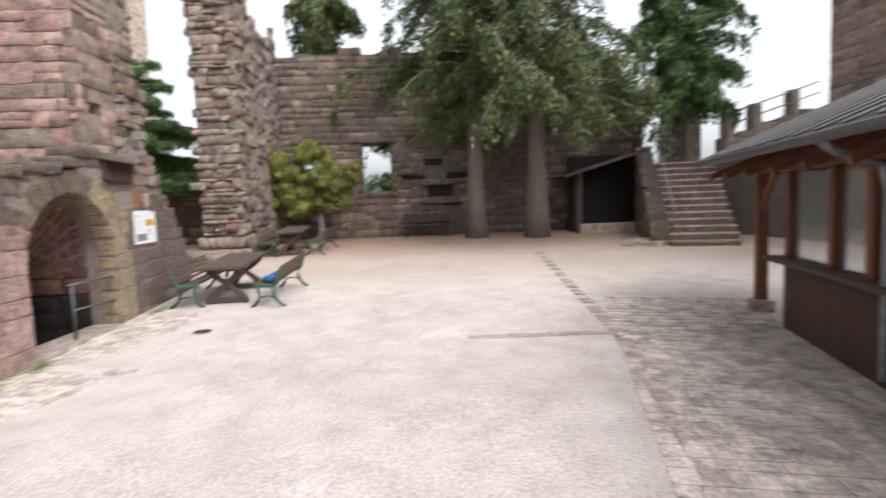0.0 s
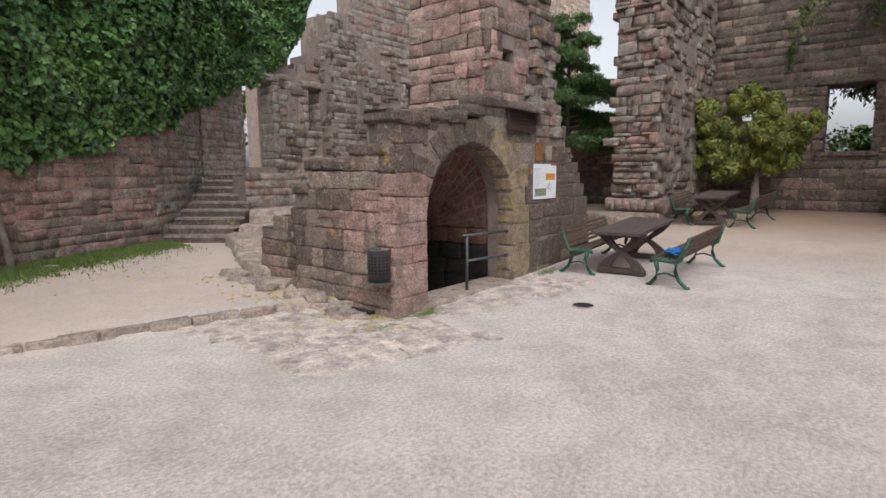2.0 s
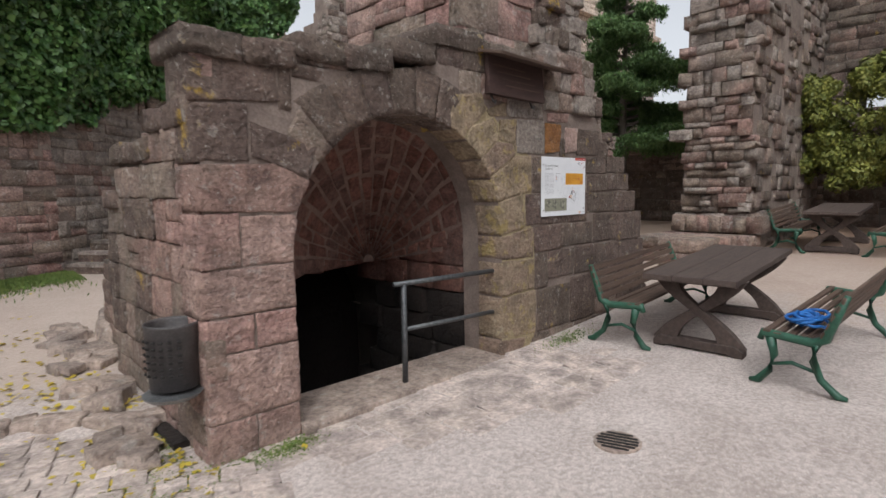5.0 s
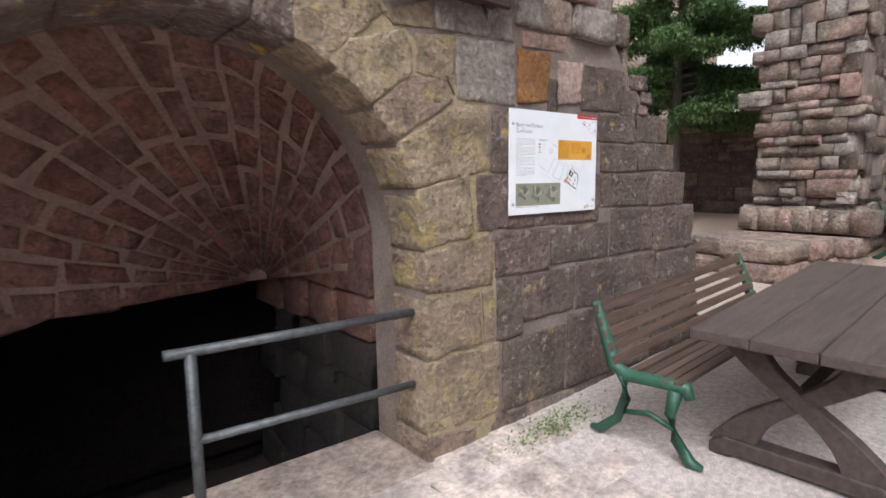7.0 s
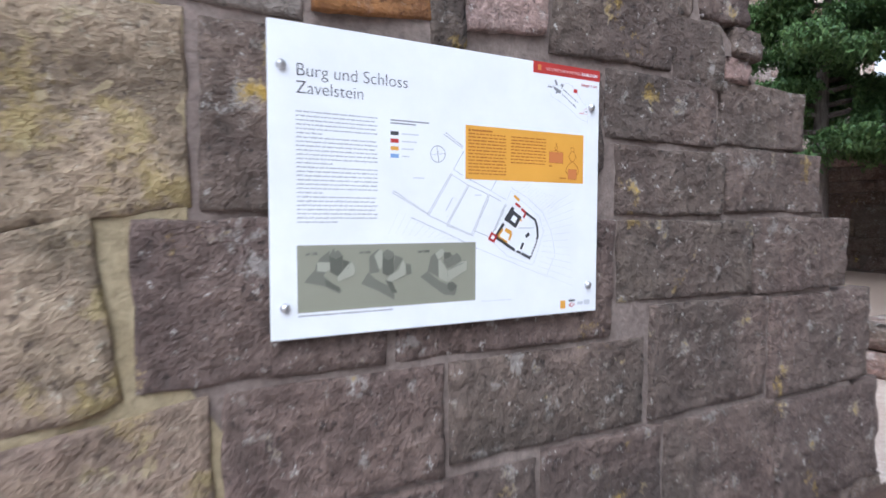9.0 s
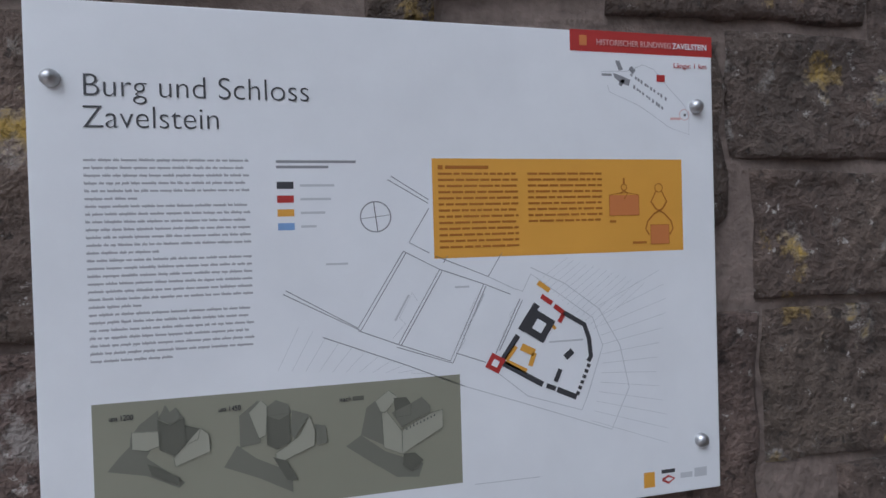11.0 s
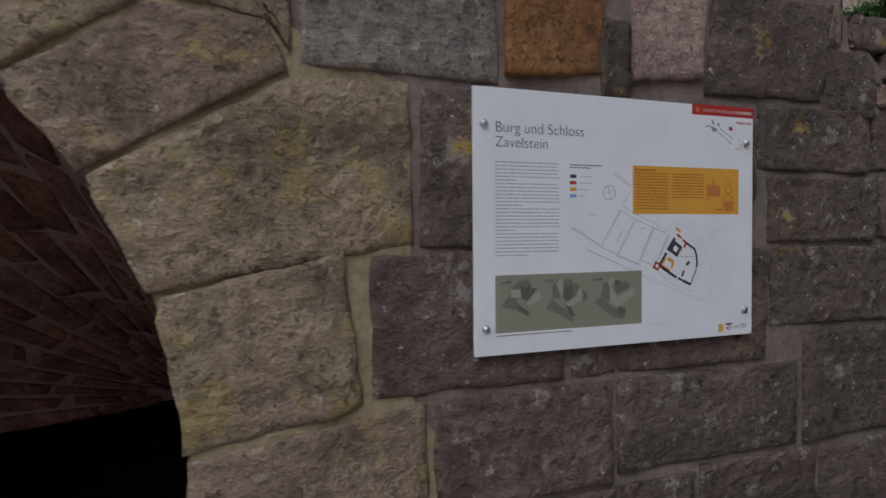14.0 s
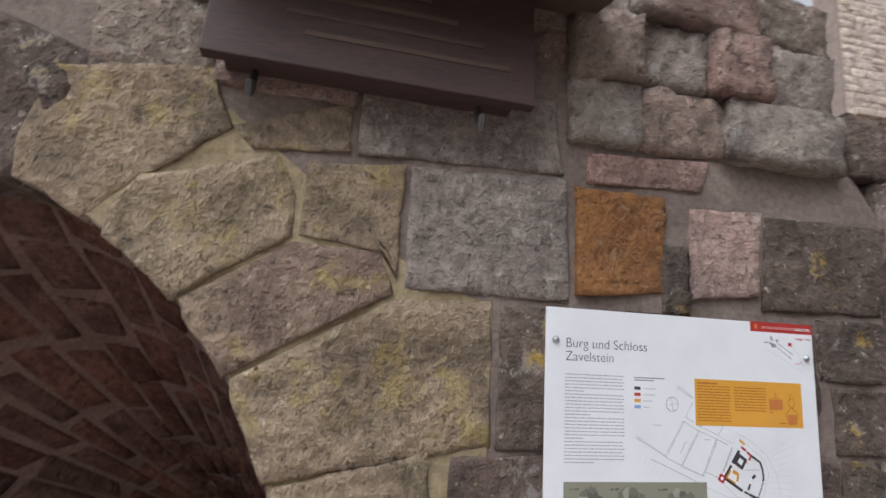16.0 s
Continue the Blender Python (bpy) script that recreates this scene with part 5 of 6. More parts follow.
print_bars("amber_text", rows, AMBER_INK, board, 0.0004)
ROSE = flat_mat("panel_terracotta", (0.58, 0.20, 0.06))
print_bars("well_block", [(650, 208, 692, 234)], ROSE, board, 0.0004)
print_bars("well_block", [(708, 247, 735, 272)], ROSE, board, 0.0004)
print_line("block_outline", [(650, 208), (671, 204), (692, 208), (692, 234), (650, 234)], 1.0, AMBER_INK, board, 0.0005, closed=True)
print_line("block_outline", [(708, 247), (735, 247), (735, 272), (708, 272)], 1.0, AMBER_INK, board, 0.0005, closed=True)
for cx, cy, r in ((671, 198, 4), (721, 199, 5.5)):
    print_line("tongs_ring", [(cx + r * math.cos(a * math.pi / 12), cy + r * math.sin(a * math.pi / 12)) for a in range(24)], 1.2, AMBER_INK, board, 0.0005, closed=True)
print_line("tongs_arm", [(709, 216), (716, 226), (728, 232), (738, 242), (741, 252), (736, 260)], 2.0, AMBER_INK, board, 0.0006)
print_line("tongs_arm", [(733, 216), (726, 226), (714, 232), (704, 242), (701, 252), (706, 260)], 2.0, AMBER_INK, board, 0.0006)
print_line("tongs_chain", [(717, 203), (710, 216)], 1.6, AMBER_INK, board, 0.0006)
print_line("tongs_chain", [(725, 203), (732, 216)], 1.6, AMBER_INK, board, 0.0006)
print_line("hook_chain", [(671, 186), (671, 194)], 2.4, AMBER_INK, board, 0.0006)
print_line("hook_bar", [(666, 206), (671, 202), (676, 206), (671, 213)], 1.6, AMBER_INK, board, 0.0006)
print_bars("drawing_label", [(650, 240, 659, 243)], AMBER_INK, board, 0.0005)
print_bars("drawing_label", [(682, 268, 702, 271)], AMBER_INK, board, 0.0005)
print_bars("crimson_strip", [(601, -1, 805.6, 26)], CRIMSON, board)
print_bars("crest", [(614, 6, 624, 19)], ROSE, board, 0.0004)
lettering("HISTORISCHER RUNDWEG", 0.0105, 637, 17.5, PINKISH, board, "strip_lettering", 106, lift=0.0005)
lettering("ZAVELSTEIN", 0.0105, 746, 17.5, WHITE, board, "strip_lettering", 51, -0.0001, lift=0.0005)
lettering("Länge: 1 km", 0.0095, 747, 42, CRIMSON, board, "length_lettering", 49)
for x0, y0, x1, y1, n in ((685, 53, 737, 84, 11), (688, 68, 733, 97, 10)):
    for k in range(n):
        t = (k + rnd.uniform(0.1, 0.6)) / n
        x, y, q = x0 + (x1 - x0) * t, y0 + (y1 - y0) * t, rnd.uniform(2.0, 3.4)
        print_shape("map_house", [(x - 1.2, y - q), (x + 1.5, y - q + 1.8), (x + 0.9, y + q), (x - 1.8, y + q - 1.8)], INK_SOFT, board)
for pts in ([(663, 36), (669, 36), (674, 47), (668, 49)], [(660, 52), (671, 55), (684, 60), (682, 68), (672, 65), (662, 58)], [(667, 66), (672, 59), (677, 61), (671, 69)], [(682, 47), (686, 42), (692, 47), (688, 53)], [(644, 53), (658, 53), (658, 56), (644, 56)]):
    print_shape("map_house", pts, INK_SOFT, board)
print_line("map_route", [(643, 51), (680, 49), (702, 40), (718, 45), (739, 68), (763, 91), (769, 107), (768, 129), (739, 120), (713, 103), (694, 92), (654, 76), (652, 68)], 0.8, LINE, board)
print_line("map_ring", [(762 + 7 * math.cos(a * math.pi / 8), 103 + 7 * math.sin(a * math.pi / 8)) for a in range(16)], 0.9, PINKISH, board, closed=True)
print_bars("map_dot", [(761, 102, 764, 105)], INK, board, 0.0003)
print_bars("map_label", [(741, 107, 756, 110)], PINKISH, board)
print_bars("map_mark", [(722, 52, 734, 61)], CRIMSON, board, 0.0003)
# the site plan: outer works in double lines, slopes hatched, the castle's walls in colour
for pts in ([(371, 183), (415, 211)], [(367, 187), (414, 215)], [(415, 221), (390, 261), (414, 274)], [(383, 271), (328, 358), (249, 311)], [(386, 273), (331, 361), (246, 315)], [(383, 271), (426, 294), (374, 380)],
            [(429, 296), (377, 382)], [(422, 278), (486, 305), (504, 277)], [(426, 294), (481, 314), (514, 328)], [(480, 314), (436, 404), (374, 380), (328, 361)], [(483, 316), (439, 407), (372, 383)],
            [(486, 305), (518, 321), (530, 325), (541, 304), (623, 363), (636, 399), (614, 460), (605, 479), (533, 455), (496, 424)], [(526, 334), (493, 399)], [(529, 336), (498, 396)], [(443, 395), (480, 409)],
            [(436, 278), (431, 286)], [(453, 436), (524, 462), (646, 508), (672, 456), (660, 400), (632, 352), (586, 318), (541, 296)], [(288, 366), (383, 405), (453, 436)]):
    print_line("plan_line", pts, 1.1, INK_SOFT if len(pts) < 8 else LINE, board)
for pts in ([(470, 330), (462, 345), (466, 352), (452, 372), (455, 380), (444, 396)], [(520, 345), (512, 352), (514, 362), (503, 375), (506, 382), (496, 396)], [(398, 330), (392, 320), (376, 349), (383, 356), (368, 372)]):
    print_line("plan_bank", pts, 0.6, LINE, board)
for k in range(13):
    print_line("plan_slope", [(628 + 3 * k - 0.32 * k * k, 350 + 12 * k), (720 + 8 * math.sin(k * 0.7), 306 + 19 * k)], 0.5, LINE, board)
    print_line("plan_slope", [(552 + 6 * k, 312 + 5.5 * k), (590 + 9 * k, 286 + 3 * k)], 0.4, LINE, board)
for k in range(11):
    print_line("plan_slope", [(262 + 15 * k, 352 + 6.5 * k), (238 + 15 * k, 400 + 1.5 * k)], 0.4, LINE, board)
for x, y, w, turn in ((371, 352, 34, 60), (466, 352, 30, 62), (444, 316, 18, 0), (294, 283, 25, 0), (563, 390, 46, 0)):
    c, q = math.cos(radians(turn)), math.sin(radians(turn))
    print_line("plan_label", [(x, y), (x + w * c, y - w * q)], 2.2, LINE, board)
for pts, w, mat in (([(583, 354), (611, 371), (617, 389), (619, 412), (615, 418)], 6, INK), ([(554, 332), (568, 342)], 6, CRIMSON), ([(571, 345), (584, 355)], 6, CRIMSON), ([(583, 356), (577, 366)], 6, CRIMSON), ([(550, 315), (565, 326)], 6, AMBER),
                    ([(548, 342), (526, 373)], 9, INK), ([(522, 379), (501, 408)], 7, INK), ([(501, 411), (536, 432), (553, 442)], 7, INK), ([(558, 444), (570, 449)], 6, INK), ([(572, 450), (598, 462)], 7, INK),
                    ([(594, 403), (584, 411)], 8, INK), ([(577, 425), (570, 440)], 6, INK), ([(506, 410), (532, 424)], 6, AMBER), ([(506, 408), (519, 392)], 6, AMBER), ([(526, 393), (543, 402)], 9, AMBER), ([(543, 402), (537, 418)], 6, AMBER),
                    ([(566, 368), (572, 374)], 4, AMBER)):
    print_line("plan_wall", pts, w, mat, board, 0.0003)
for k in range(6):
    t = k / 5.5
    print_line("plan_wall", [(599 + 17 * t, 459 - 37 * t), (601 + 17 * t, 455 - 37 * t)], 5, INK, board, 0.0003)
for x, y, half, inner, turn, mat in ((550, 369, 17, 7.5, 33, INK), (492, 411, 10.5, 4.5, 30, CRIMSON)):
    for r, mt, lift in ((half, mat, 0.0006), (inner, WHITE, 0.0010)):
        print_shape("plan_tower", [(x + r * 1.3 * math.cos(radians(turn + a)), y + r * 1.3 * math.sin(radians(turn + a))) for a in (45, 135, 225, 315)], mt, board, lift)
print_line("scale_bar", [(462, 556), (546, 557)], 0.9, LINE, board)
print_bars("olive_box", [(50, 421, 447, 552)], OLIVE, board)
PALE = flat_mat("panel_pale_sketch", (0.35, 0.345, 0.275))
OLIVE_MID = flat_mat("panel_olive_mid", (0.17, 0.17, 0.135))


def sketch(x0, pieces):
    """A washed pen drawing of the castle: tones from 0, dark, to 2, pale; points in sketch units from its left end."""
    for k, (kind, pts) in enumerate(pieces):
        mpts = [(x0 + x * 0.289, 421 + (y - 25) * 0.282) for x, y in pts]
        print_shape("castle_sketch", mpts, (OLIVE_INK, OLIVE_MID, PALE)[kind], board, 0.0003 + 0.00012 * k)
        if kind != 1:
            print_line("castle_outline", mpts, 0.55, OLIVE_INK, board, 0.0019, closed=True)


sketch(63, ((1, [(0, 280), (40, 230), (90, 180), (140, 250), (200, 300), (260, 350), (240, 370), (130, 310)]), (1, [(80, 160), (110, 115), (175, 65), (175, 170), (130, 240), (75, 205)]), (2, [(85, 140), (178, 145), (178, 200), (135, 215), (85, 205)]),
            (0, [(172, 100), (215, 125), (265, 100), (265, 210), (225, 245), (178, 215)]), (1, [(190, 70), (200, 45), (215, 75), (235, 60), (262, 100), (215, 122), (172, 98)]), (0, [(265, 130), (320, 150), (310, 190), (268, 205)]), (2, [(320, 145), (350, 175), (352, 240), (230, 285), (225, 250)]), (0, [(135, 265), (165, 280), (245, 330), (235, 355), (150, 310)])))
sketch(178, ((1, [(0, 310), (50, 230), (120, 290), (250, 360), (250, 440), (130, 370)]), (1, [(60, 115), (130, 60), (140, 130), (135, 230), (60, 240)]), (2, [(95, 105), (140, 60), (165, 85), (155, 200), (130, 210)]), (0, [(160, 125), (245, 120), (245, 235), (195, 260), (160, 240)]),
             (1, [(160, 90), (195, 65), (240, 85), (255, 120), (205, 145), (160, 125)]), (1, [(255, 110), (320, 135), (260, 225), (245, 200)]), (2, [(320, 140), (340, 200), (335, 260), (190, 320), (190, 275), (280, 215)]), (1, [(340, 175), (380, 185), (385, 255), (345, 260)]), (0, [(180, 290), (230, 310), (270, 390), (230, 385)])))
sketch(310, ((1, [(0, 280), (60, 240), (160, 320), (310, 385), (290, 440), (200, 430), (90, 350)]), (1, [(85, 130), (120, 105), (145, 150), (150, 290), (60, 240)]), (2, [(120, 105), (175, 65), (210, 95), (160, 155), (140, 150)]), (0, [(195, 100), (245, 100), (265, 130), (262, 175), (200, 180)]),
             (1, [(260, 130), (310, 105), (345, 145), (345, 170), (225, 225), (185, 160)]), (2, [(145, 155), (165, 150), (225, 240), (225, 335), (150, 300)]), (2, [(225, 235), (345, 175), (395, 165), (395, 240), (225, 335)]), (0, [(230, 335), (275, 335), (310, 370), (260, 410), (225, 380)])))
for k in range(9):
    print_bars("castle_window", [(380 + 4.2 * k, 478 - 1.6 * k, 381.2 + 4.2 * k, 480.5 - 1.6 * k)], INK, board, 0.0021)
lettering("um 1200", 0.0085, 66, 440, INK, board, "date_lettering", 23, lift=0.0005)
lettering("um 1450", 0.0085, 174, 440, INK, board, "date_lettering", 23, lift=0.0005)
lettering("nach", 0.0085, 304, 441, INK, board, "date_lettering", 13, lift=0.0005)
print_bars("date_bar", [(319, 436, 332, 441)], OLIVE_INK, board, 0.0005)
print_bars("caption", [(51, 557, 130, 559.6), (133, 557, 200, 559.6), (203, 557, 247, 559.6)], INK_SOFT, board)
print_bars("crest_logo", [(690, 570, 706, 590)], AMBER, board)
print_bars("bar_logo", [(716, 569, 736, 574)], INK, board)
print_line("drop_logo", [(717, 582), (726, 578), (735, 582), (726, 587), (717, 582)], 3, CRIMSON, board)
print_bars("grey_logo", [(744, 576, 762, 583), (765, 572, 784, 584)], LINE, board)


# ---- plants ----
def leaf_mesh(name, pts, normals, size, mat, seed, aspect=0.75, droop=0.3):
    """Many small kite-shaped leaves, each folded a little, at pts, roughly facing normals."""
    rg = np.random.default_rng(seed)
    n = len(pts)
    pts, nor = np.asarray(pts, float), np.asarray(normals, float)
    nor = nor + rg.normal(0, 0.55, (n, 3))
    nor /= np.linalg.norm(nor, axis=1, keepdims=True) + 1e-9
    tip = rg.normal(0, 1, (n, 3)) + np.array((0, 0, -droop * 3))
    tip -= nor * (tip * nor).sum(1, keepdims=True)
    tip /= np.linalg.norm(tip, axis=1, keepdims=True) + 1e-9
    side = np.cross(nor, tip)
    s = size * rg.uniform(0.6, 1.4, (n, 1))
    v = np.stack([pts - tip * s * 0.4, pts + side * s * aspect * 0.5 + nor * s * 0.12, pts + tip * s * 0.6, pts - side * s * aspect * 0.5 + nor * s * 0.12], 1).reshape(-1, 3)
    me = bpy.data.meshes.new(name)
    me.vertices.add(4 * n)
    me.vertices.foreach_set("co", v.ravel())
    me.loops.add(4 * n)
    me.loops.foreach_set("vertex_index", np.arange(4 * n))
    me.polygons.add(n)
    me.polygons.foreach_set("loop_start", np.arange(0, 4 * n, 4))
    me.update(calc_edges=True)
    me.materials.append(mat)
    return me


# ivy over the wall: dense leaves on a bulging mass
def ivy_low(x):
    pts = ((-14, 0.9), (-6, 1.2), (-2.9, 1.75), (-1.0, 2.35), (0.3, 2.95), (1.5, 3.3), (2.2, 3.7), (3.2, 4.0), (4.2, 4.5), (5.0, 4.95), (5.8, 5.6), (6.3, 6.2), (6.7, 7.6))
    for (x0, z0), (x1, z1) in zip(pts, pts[1:]):
        if x <= x1:
            return z0 + (z1 - z0) * max(0, (x - x0)) / (x1 - x0)
    return 7


IVYRUN = IVYLINE + [(6.7, 11.1)]


def ivy_at(s):
    acc = 0
    for (x0, y0), (x1, y1) in zip(IVYRUN, IVYRUN[1:]):
        ln = math.hypot(x1 - x0, y1 - y0)
        if s <= acc + ln:
            f = (s - acc) / ln
            return x0 + (x1 - x0) * f, y0 + (y1 - y0) * f, (y1 - y0) / ln, -(x1 - x0) / ln
        acc += ln
    return x1, y1, (y1 - y0) / ln, -(x1 - x0) / ln


total = sum(math.hypot(b[0] - a[0], b[1] - a[1]) for a, b in zip(IVYRUN, IVYRUN[1:]))
rg = random.Random(101)


def ivy_bulge(s, z):
    x, y, nxx, nyy = ivy_at(s)
    edge = z - ivy_low(x) - 0.35 * noise.noise((s * 1.3, z * 1.3, 3))
    if edge < 0:
        return None
    return x, y, nxx, nyy, 0.10 + min(0.75, edge * 0.33) * (0.75 + 0.7 * noise.noise((s * 0.8, z * 0.8, 9))) + 0.16 * noise.noise((s * 2.3, z * 2.3, 5))


lp, ln_ = [], []
while len(lp) < 58000:
    s, z = total * (1 - rg.random() ** 1.3 * 0.85), rg.uniform(0.8, 8.2)
    r = ivy_bulge(s, z)
    if r is None or z > 7.6 + 0.5 * noise.noise((s * 0.7, 0, 1)):
        continue
    x, y, a, b_, d = r
    d += rg.uniform(-0.12, 0.06)
    lp.append((x + a * d, y + b_ * d, z))
    ln_.append((a, b_, 0.35))
ivy = empty("ivy", None, "dense dark green ivy hanging over the wall", "ivy", kind="stuff")
o = new("leaves", leaf_mesh("leaves", lp, ln_, 0.12, IVY, 7, 0.95, 0.35))
o.parent = ivy
# the dense inner mass
bm = bmesh.new()
NS, NZ = 90, 34
grid = {}
for i in range(NS + 1):
    for j in range(NZ + 1):
        s = total * (0.12 + 0.88 * i / NS)
        x, y, a, b_ = ivy_at(s)
        lo = ivy_low(x) + 0.25
        z = lo + (max(7.5, lo + 0.1) - lo) * j / NZ
        r = ivy_bulge(s, z)
        d = (r[4] - 0.13) if r else -0.05
        grid[i, j] = bm.verts.new((x + a * d, y + b_ * d, z))
for i in range(NS):
    for j in range(NZ):
        bm.faces.new((grid[i, j], grid[i + 1, j], grid[i + 1, j + 1], grid[i, j + 1]))
part("inner_mass", bm, IVY, ivy)
for k, x in enumerate((-3.6, -3.45, -3.2, -4.3)):
    yb = 6.75 + (x + 2.9) * 0.53
    pts = [(x + 0.12 * math.sin(3 * t + k), yb - 0.12 - 0.06 * k * 0.5, 0.1 + t * 2.4) for t in [i / 9 for i in range(10)]]
    part("stem", tube(bmesh.new(), pts, [0.07 - 0.004 * i for i in range(10)], 7), IVYSTEM, ivy, "thick bare ivy stem", smooth=True)


def conifer(name, x, y, h, trunk_r, clear, spread, mat, label, seed, n_leaf, droop=0.9, leaf=0.16):
    """Tapered trunk, limbs in whorls with hanging sprays of needles."""
    rnd = random.Random(seed)
    z0 = ground_z(x, y) - 0.1
    ob = empty(name, pose(x, y, z0), label, "tree")
    pts = [(0.06 * math.sin(t * 5 + seed), 0.05 * math.cos(t * 4 + seed), t * h) for t in [i / 12 for i in range(13)]]
    rad = [trunk_r * (1.35 if i == 0 else 1.05 if i == 1 else 1.0 - 0.075 * i) for i in range(13)]
    bm = tube(bmesh.new(), pts, rad, 14)
    for v in bm.verts:
        k = 1 + 0.10 * noise.noise((v.co.x * 6, v.co.y * 6, v.co.z * 0.7))
        v.co.x *= k
        v.co.y *= k
    part("trunk", bm, BARK, ob, "grey-brown furrowed trunk", smooth=True)
    bm = bmesh.new()
    lp, ln_ = [], []
    limbs = []
    z = clear
    while z < h * 0.97:
        for k in range(rnd.randint(2, 3)):
            a = rnd.uniform(0, 2 * math.pi)
            reach = spread * (1 - (z - clear) / (h - clear)) ** 0.7 * rnd.uniform(0.55, 1.1) + 0.3
            pl = []
            for i in range(7):
                t = i / 6
                pl.append(Vector((math.cos(a) * reach * t, math.sin(a) * reach * t, z + 0.25 * reach * t - droop * 0.55 * reach * t * t)))
            tube(bm, pl, [0.05 * (1 - 0.8 * i / 6) for i in range(7)], 5)
            limbs.append((pl, reach))
        z += rnd.uniform(0.14, 0.3)
    part("branchwork", bm, BARK, ob)
    wts = [l[1] for l in limbs]
    while len(lp) < n_leaf:
        pl, reach = rnd.choices(limbs, wts)[0]
        t = rnd.uniform(0.2, 1.0)
        i = min(5, int(t * 6))
        c = pl[i].lerp(pl[i + 1], t * 6 - i)
        side = rnd.uniform(-1, 1) * 0.42 * (1.1 - 0.5 * t)
        d = (pl[6] - pl[0]).normalized()
        c = c + Vector((-d.y, d.x, 0)) * side
        hang = rnd.uniform(0.15, 0.85) * droop * (0.5 + 0.5 * reach / spread)
        for q in range(7):
            f = q / 6
            lp.append((c.x + rnd.gauss(0, 0.05), c.y + rnd.gauss(0, 0.05), c.z - hang * f + rnd.gauss(0, 0.03)))
            ln_.append((rnd.gauss(0, 1), rnd.gauss(0, 1), 0.6))
    o = new("crown", leaf_mesh("crown", lp, ln_, leaf, mat, seed, 0.4, 0.6))
    o.parent = ob
    return ob


conifer("conifer_tree", 12.6, -7.3, 17.0, 0.33, 5.4, 5.6, NEEDLE, "tall drooping conifer with bare trunk by far wall", 1, 52000, 1.1, 0.17)
conifer("conifer_tree", 12.1, -9.4, 16.0, 0.36, 4.6, 5.4, NEEDLE, "drooping conifer with low hanging green sprays", 2, 52000, 1.1, 0.17)
conifer("conifer_tree", 13.3, -15.4, 12.0, 0.24, 4.6, 3.0, PINE, "dark conifer standing on raised terrace", 3, 32000, 0.9, 0.2)
conifer("conifer_tree", 12.6, 4.3, 7.0, 0.17, 2.1, 2.3, PINE, "dark green conifer behind the wall stub", 4, 130000, 0.45, 0.085)
conifer("conifer_tree", 16.5, -1.6, 13.0, 0.25, 4.5, 2.8, NEEDLE, "conifer rising behind the far wall", 5, 30000, 1.0, 0.22)


def shrub(name, x, y, z0, blobs, n, mat, label, seed, leaf=0.13, category="shrub", trunk=True):
    """Leaves gathered in uneven clumps on forking stems."""
    rnd = random.Random(seed)
    ob = empty(name, pose(x, y, z0), label, category)
    part("trunk", tube(bmesh.new(), [(0, 0, -0.1), (0.05, 0.03, blobs[0][2] * 0.35), (0, 0, blobs[0][2] * 0.7)], [0.13, 0.10, 0.08], 8), BARK, ob)
    for bx, by, bz, r in blobs:
        part("stem", tube(bmesh.new(), [(0, 0, blobs[0][2] * 0.68), (bx * 0.5, by * 0.5, bz * 0.85), (bx, by, bz)], [0.05, 0.035, 0.015], 5), BARK, ob)
    lp, ln_ = [], []
    subs = []
    for b in blobs:
        for k in range(16):
            d = Vector((rnd.gauss(0, 1), rnd.gauss(0, 1), rnd.gauss(0, 0.8))).normalized()
            subs.append((Vector(b[:3]) + d * b[3] * rnd.uniform(0.4, 1.0), b[3] * rnd.uniform(0.25, 0.5)))
    while len(lp) < n:
        c, r = rnd.choice(subs)
        d = Vector((rnd.gauss(0, 1), rnd.gauss(0, 1), rnd.gauss(0, 0.7))).normalized()
        lp.append(tuple(c + d * r * rnd.random() ** 0.4))
        ln_.append((d.x, d.y, d.z + 0.5))
    o = new("foliage", leaf_mesh("foliage", lp, ln_, leaf, mat, seed, 0.5, 0.3))
    o.parent = ob
    return ob


shrub("shrub", 12.5, -1.7, 0.5, [(0, 1.9, 2.3, 0.6), (0, 1.2, 2.6, 0.65), (0, 0.6, 2.1, 0.75), (0, 0, 2.7, 0.7), (0, -0.5, 2.2, 0.75), (0, -1.0, 2.5, 0.5), (0.1, 0.4, 3.3, 0.45), (0, 1.5, 3.0, 0.4), (0.2, 1.6, 1.7, 0.6), (0.2, 0.7, 1.5, 0.6), (0.2, -0.3, 1.5, 0.6)], 80000, YEW, "yellow-green yew shrub in front of far wall", 11, 0.085)
shrub("broadleaf_tree", 20.0, -4.4, -0.3, [(0, 0, 1.9, 1.3), (0.5, 1.6, 2.5, 1.2), (0, -1.6, 1.8, 1.3), (0.5, 3.2, 2.2, 1.2), (0.3, 0.6, 3.2, 0.6)], 9000, BROAD, "bright green leafy tree outside the far window", 12, 0.16, "tree")
shrub("broadleaf_tree", 8.4, 20.0, 0.0, [(0, 0, 3.2, 1.5), (0.8, 0.5, 5.0, 1.2), (-1, 0, 4.0, 1.2)], 4000, BROAD, "bright green leafy tree outside the gate", 13, 0.2, "tree")
shrub("broadleaf_tree", 14.5, 17.0, 1.0, [(0, 0, 4.2, 1.5), (-2.5, -1.0, 3.0, 1.3), (1.8, 0.5, 4.0, 1.2)], 4000, BROAD, "leafy tree seen through the ruin window", 14, 0.2, "tree")

# grass along the ivy wall, moss and fallen leaves
rg = random.Random(202)
lp, ln_ = [], []
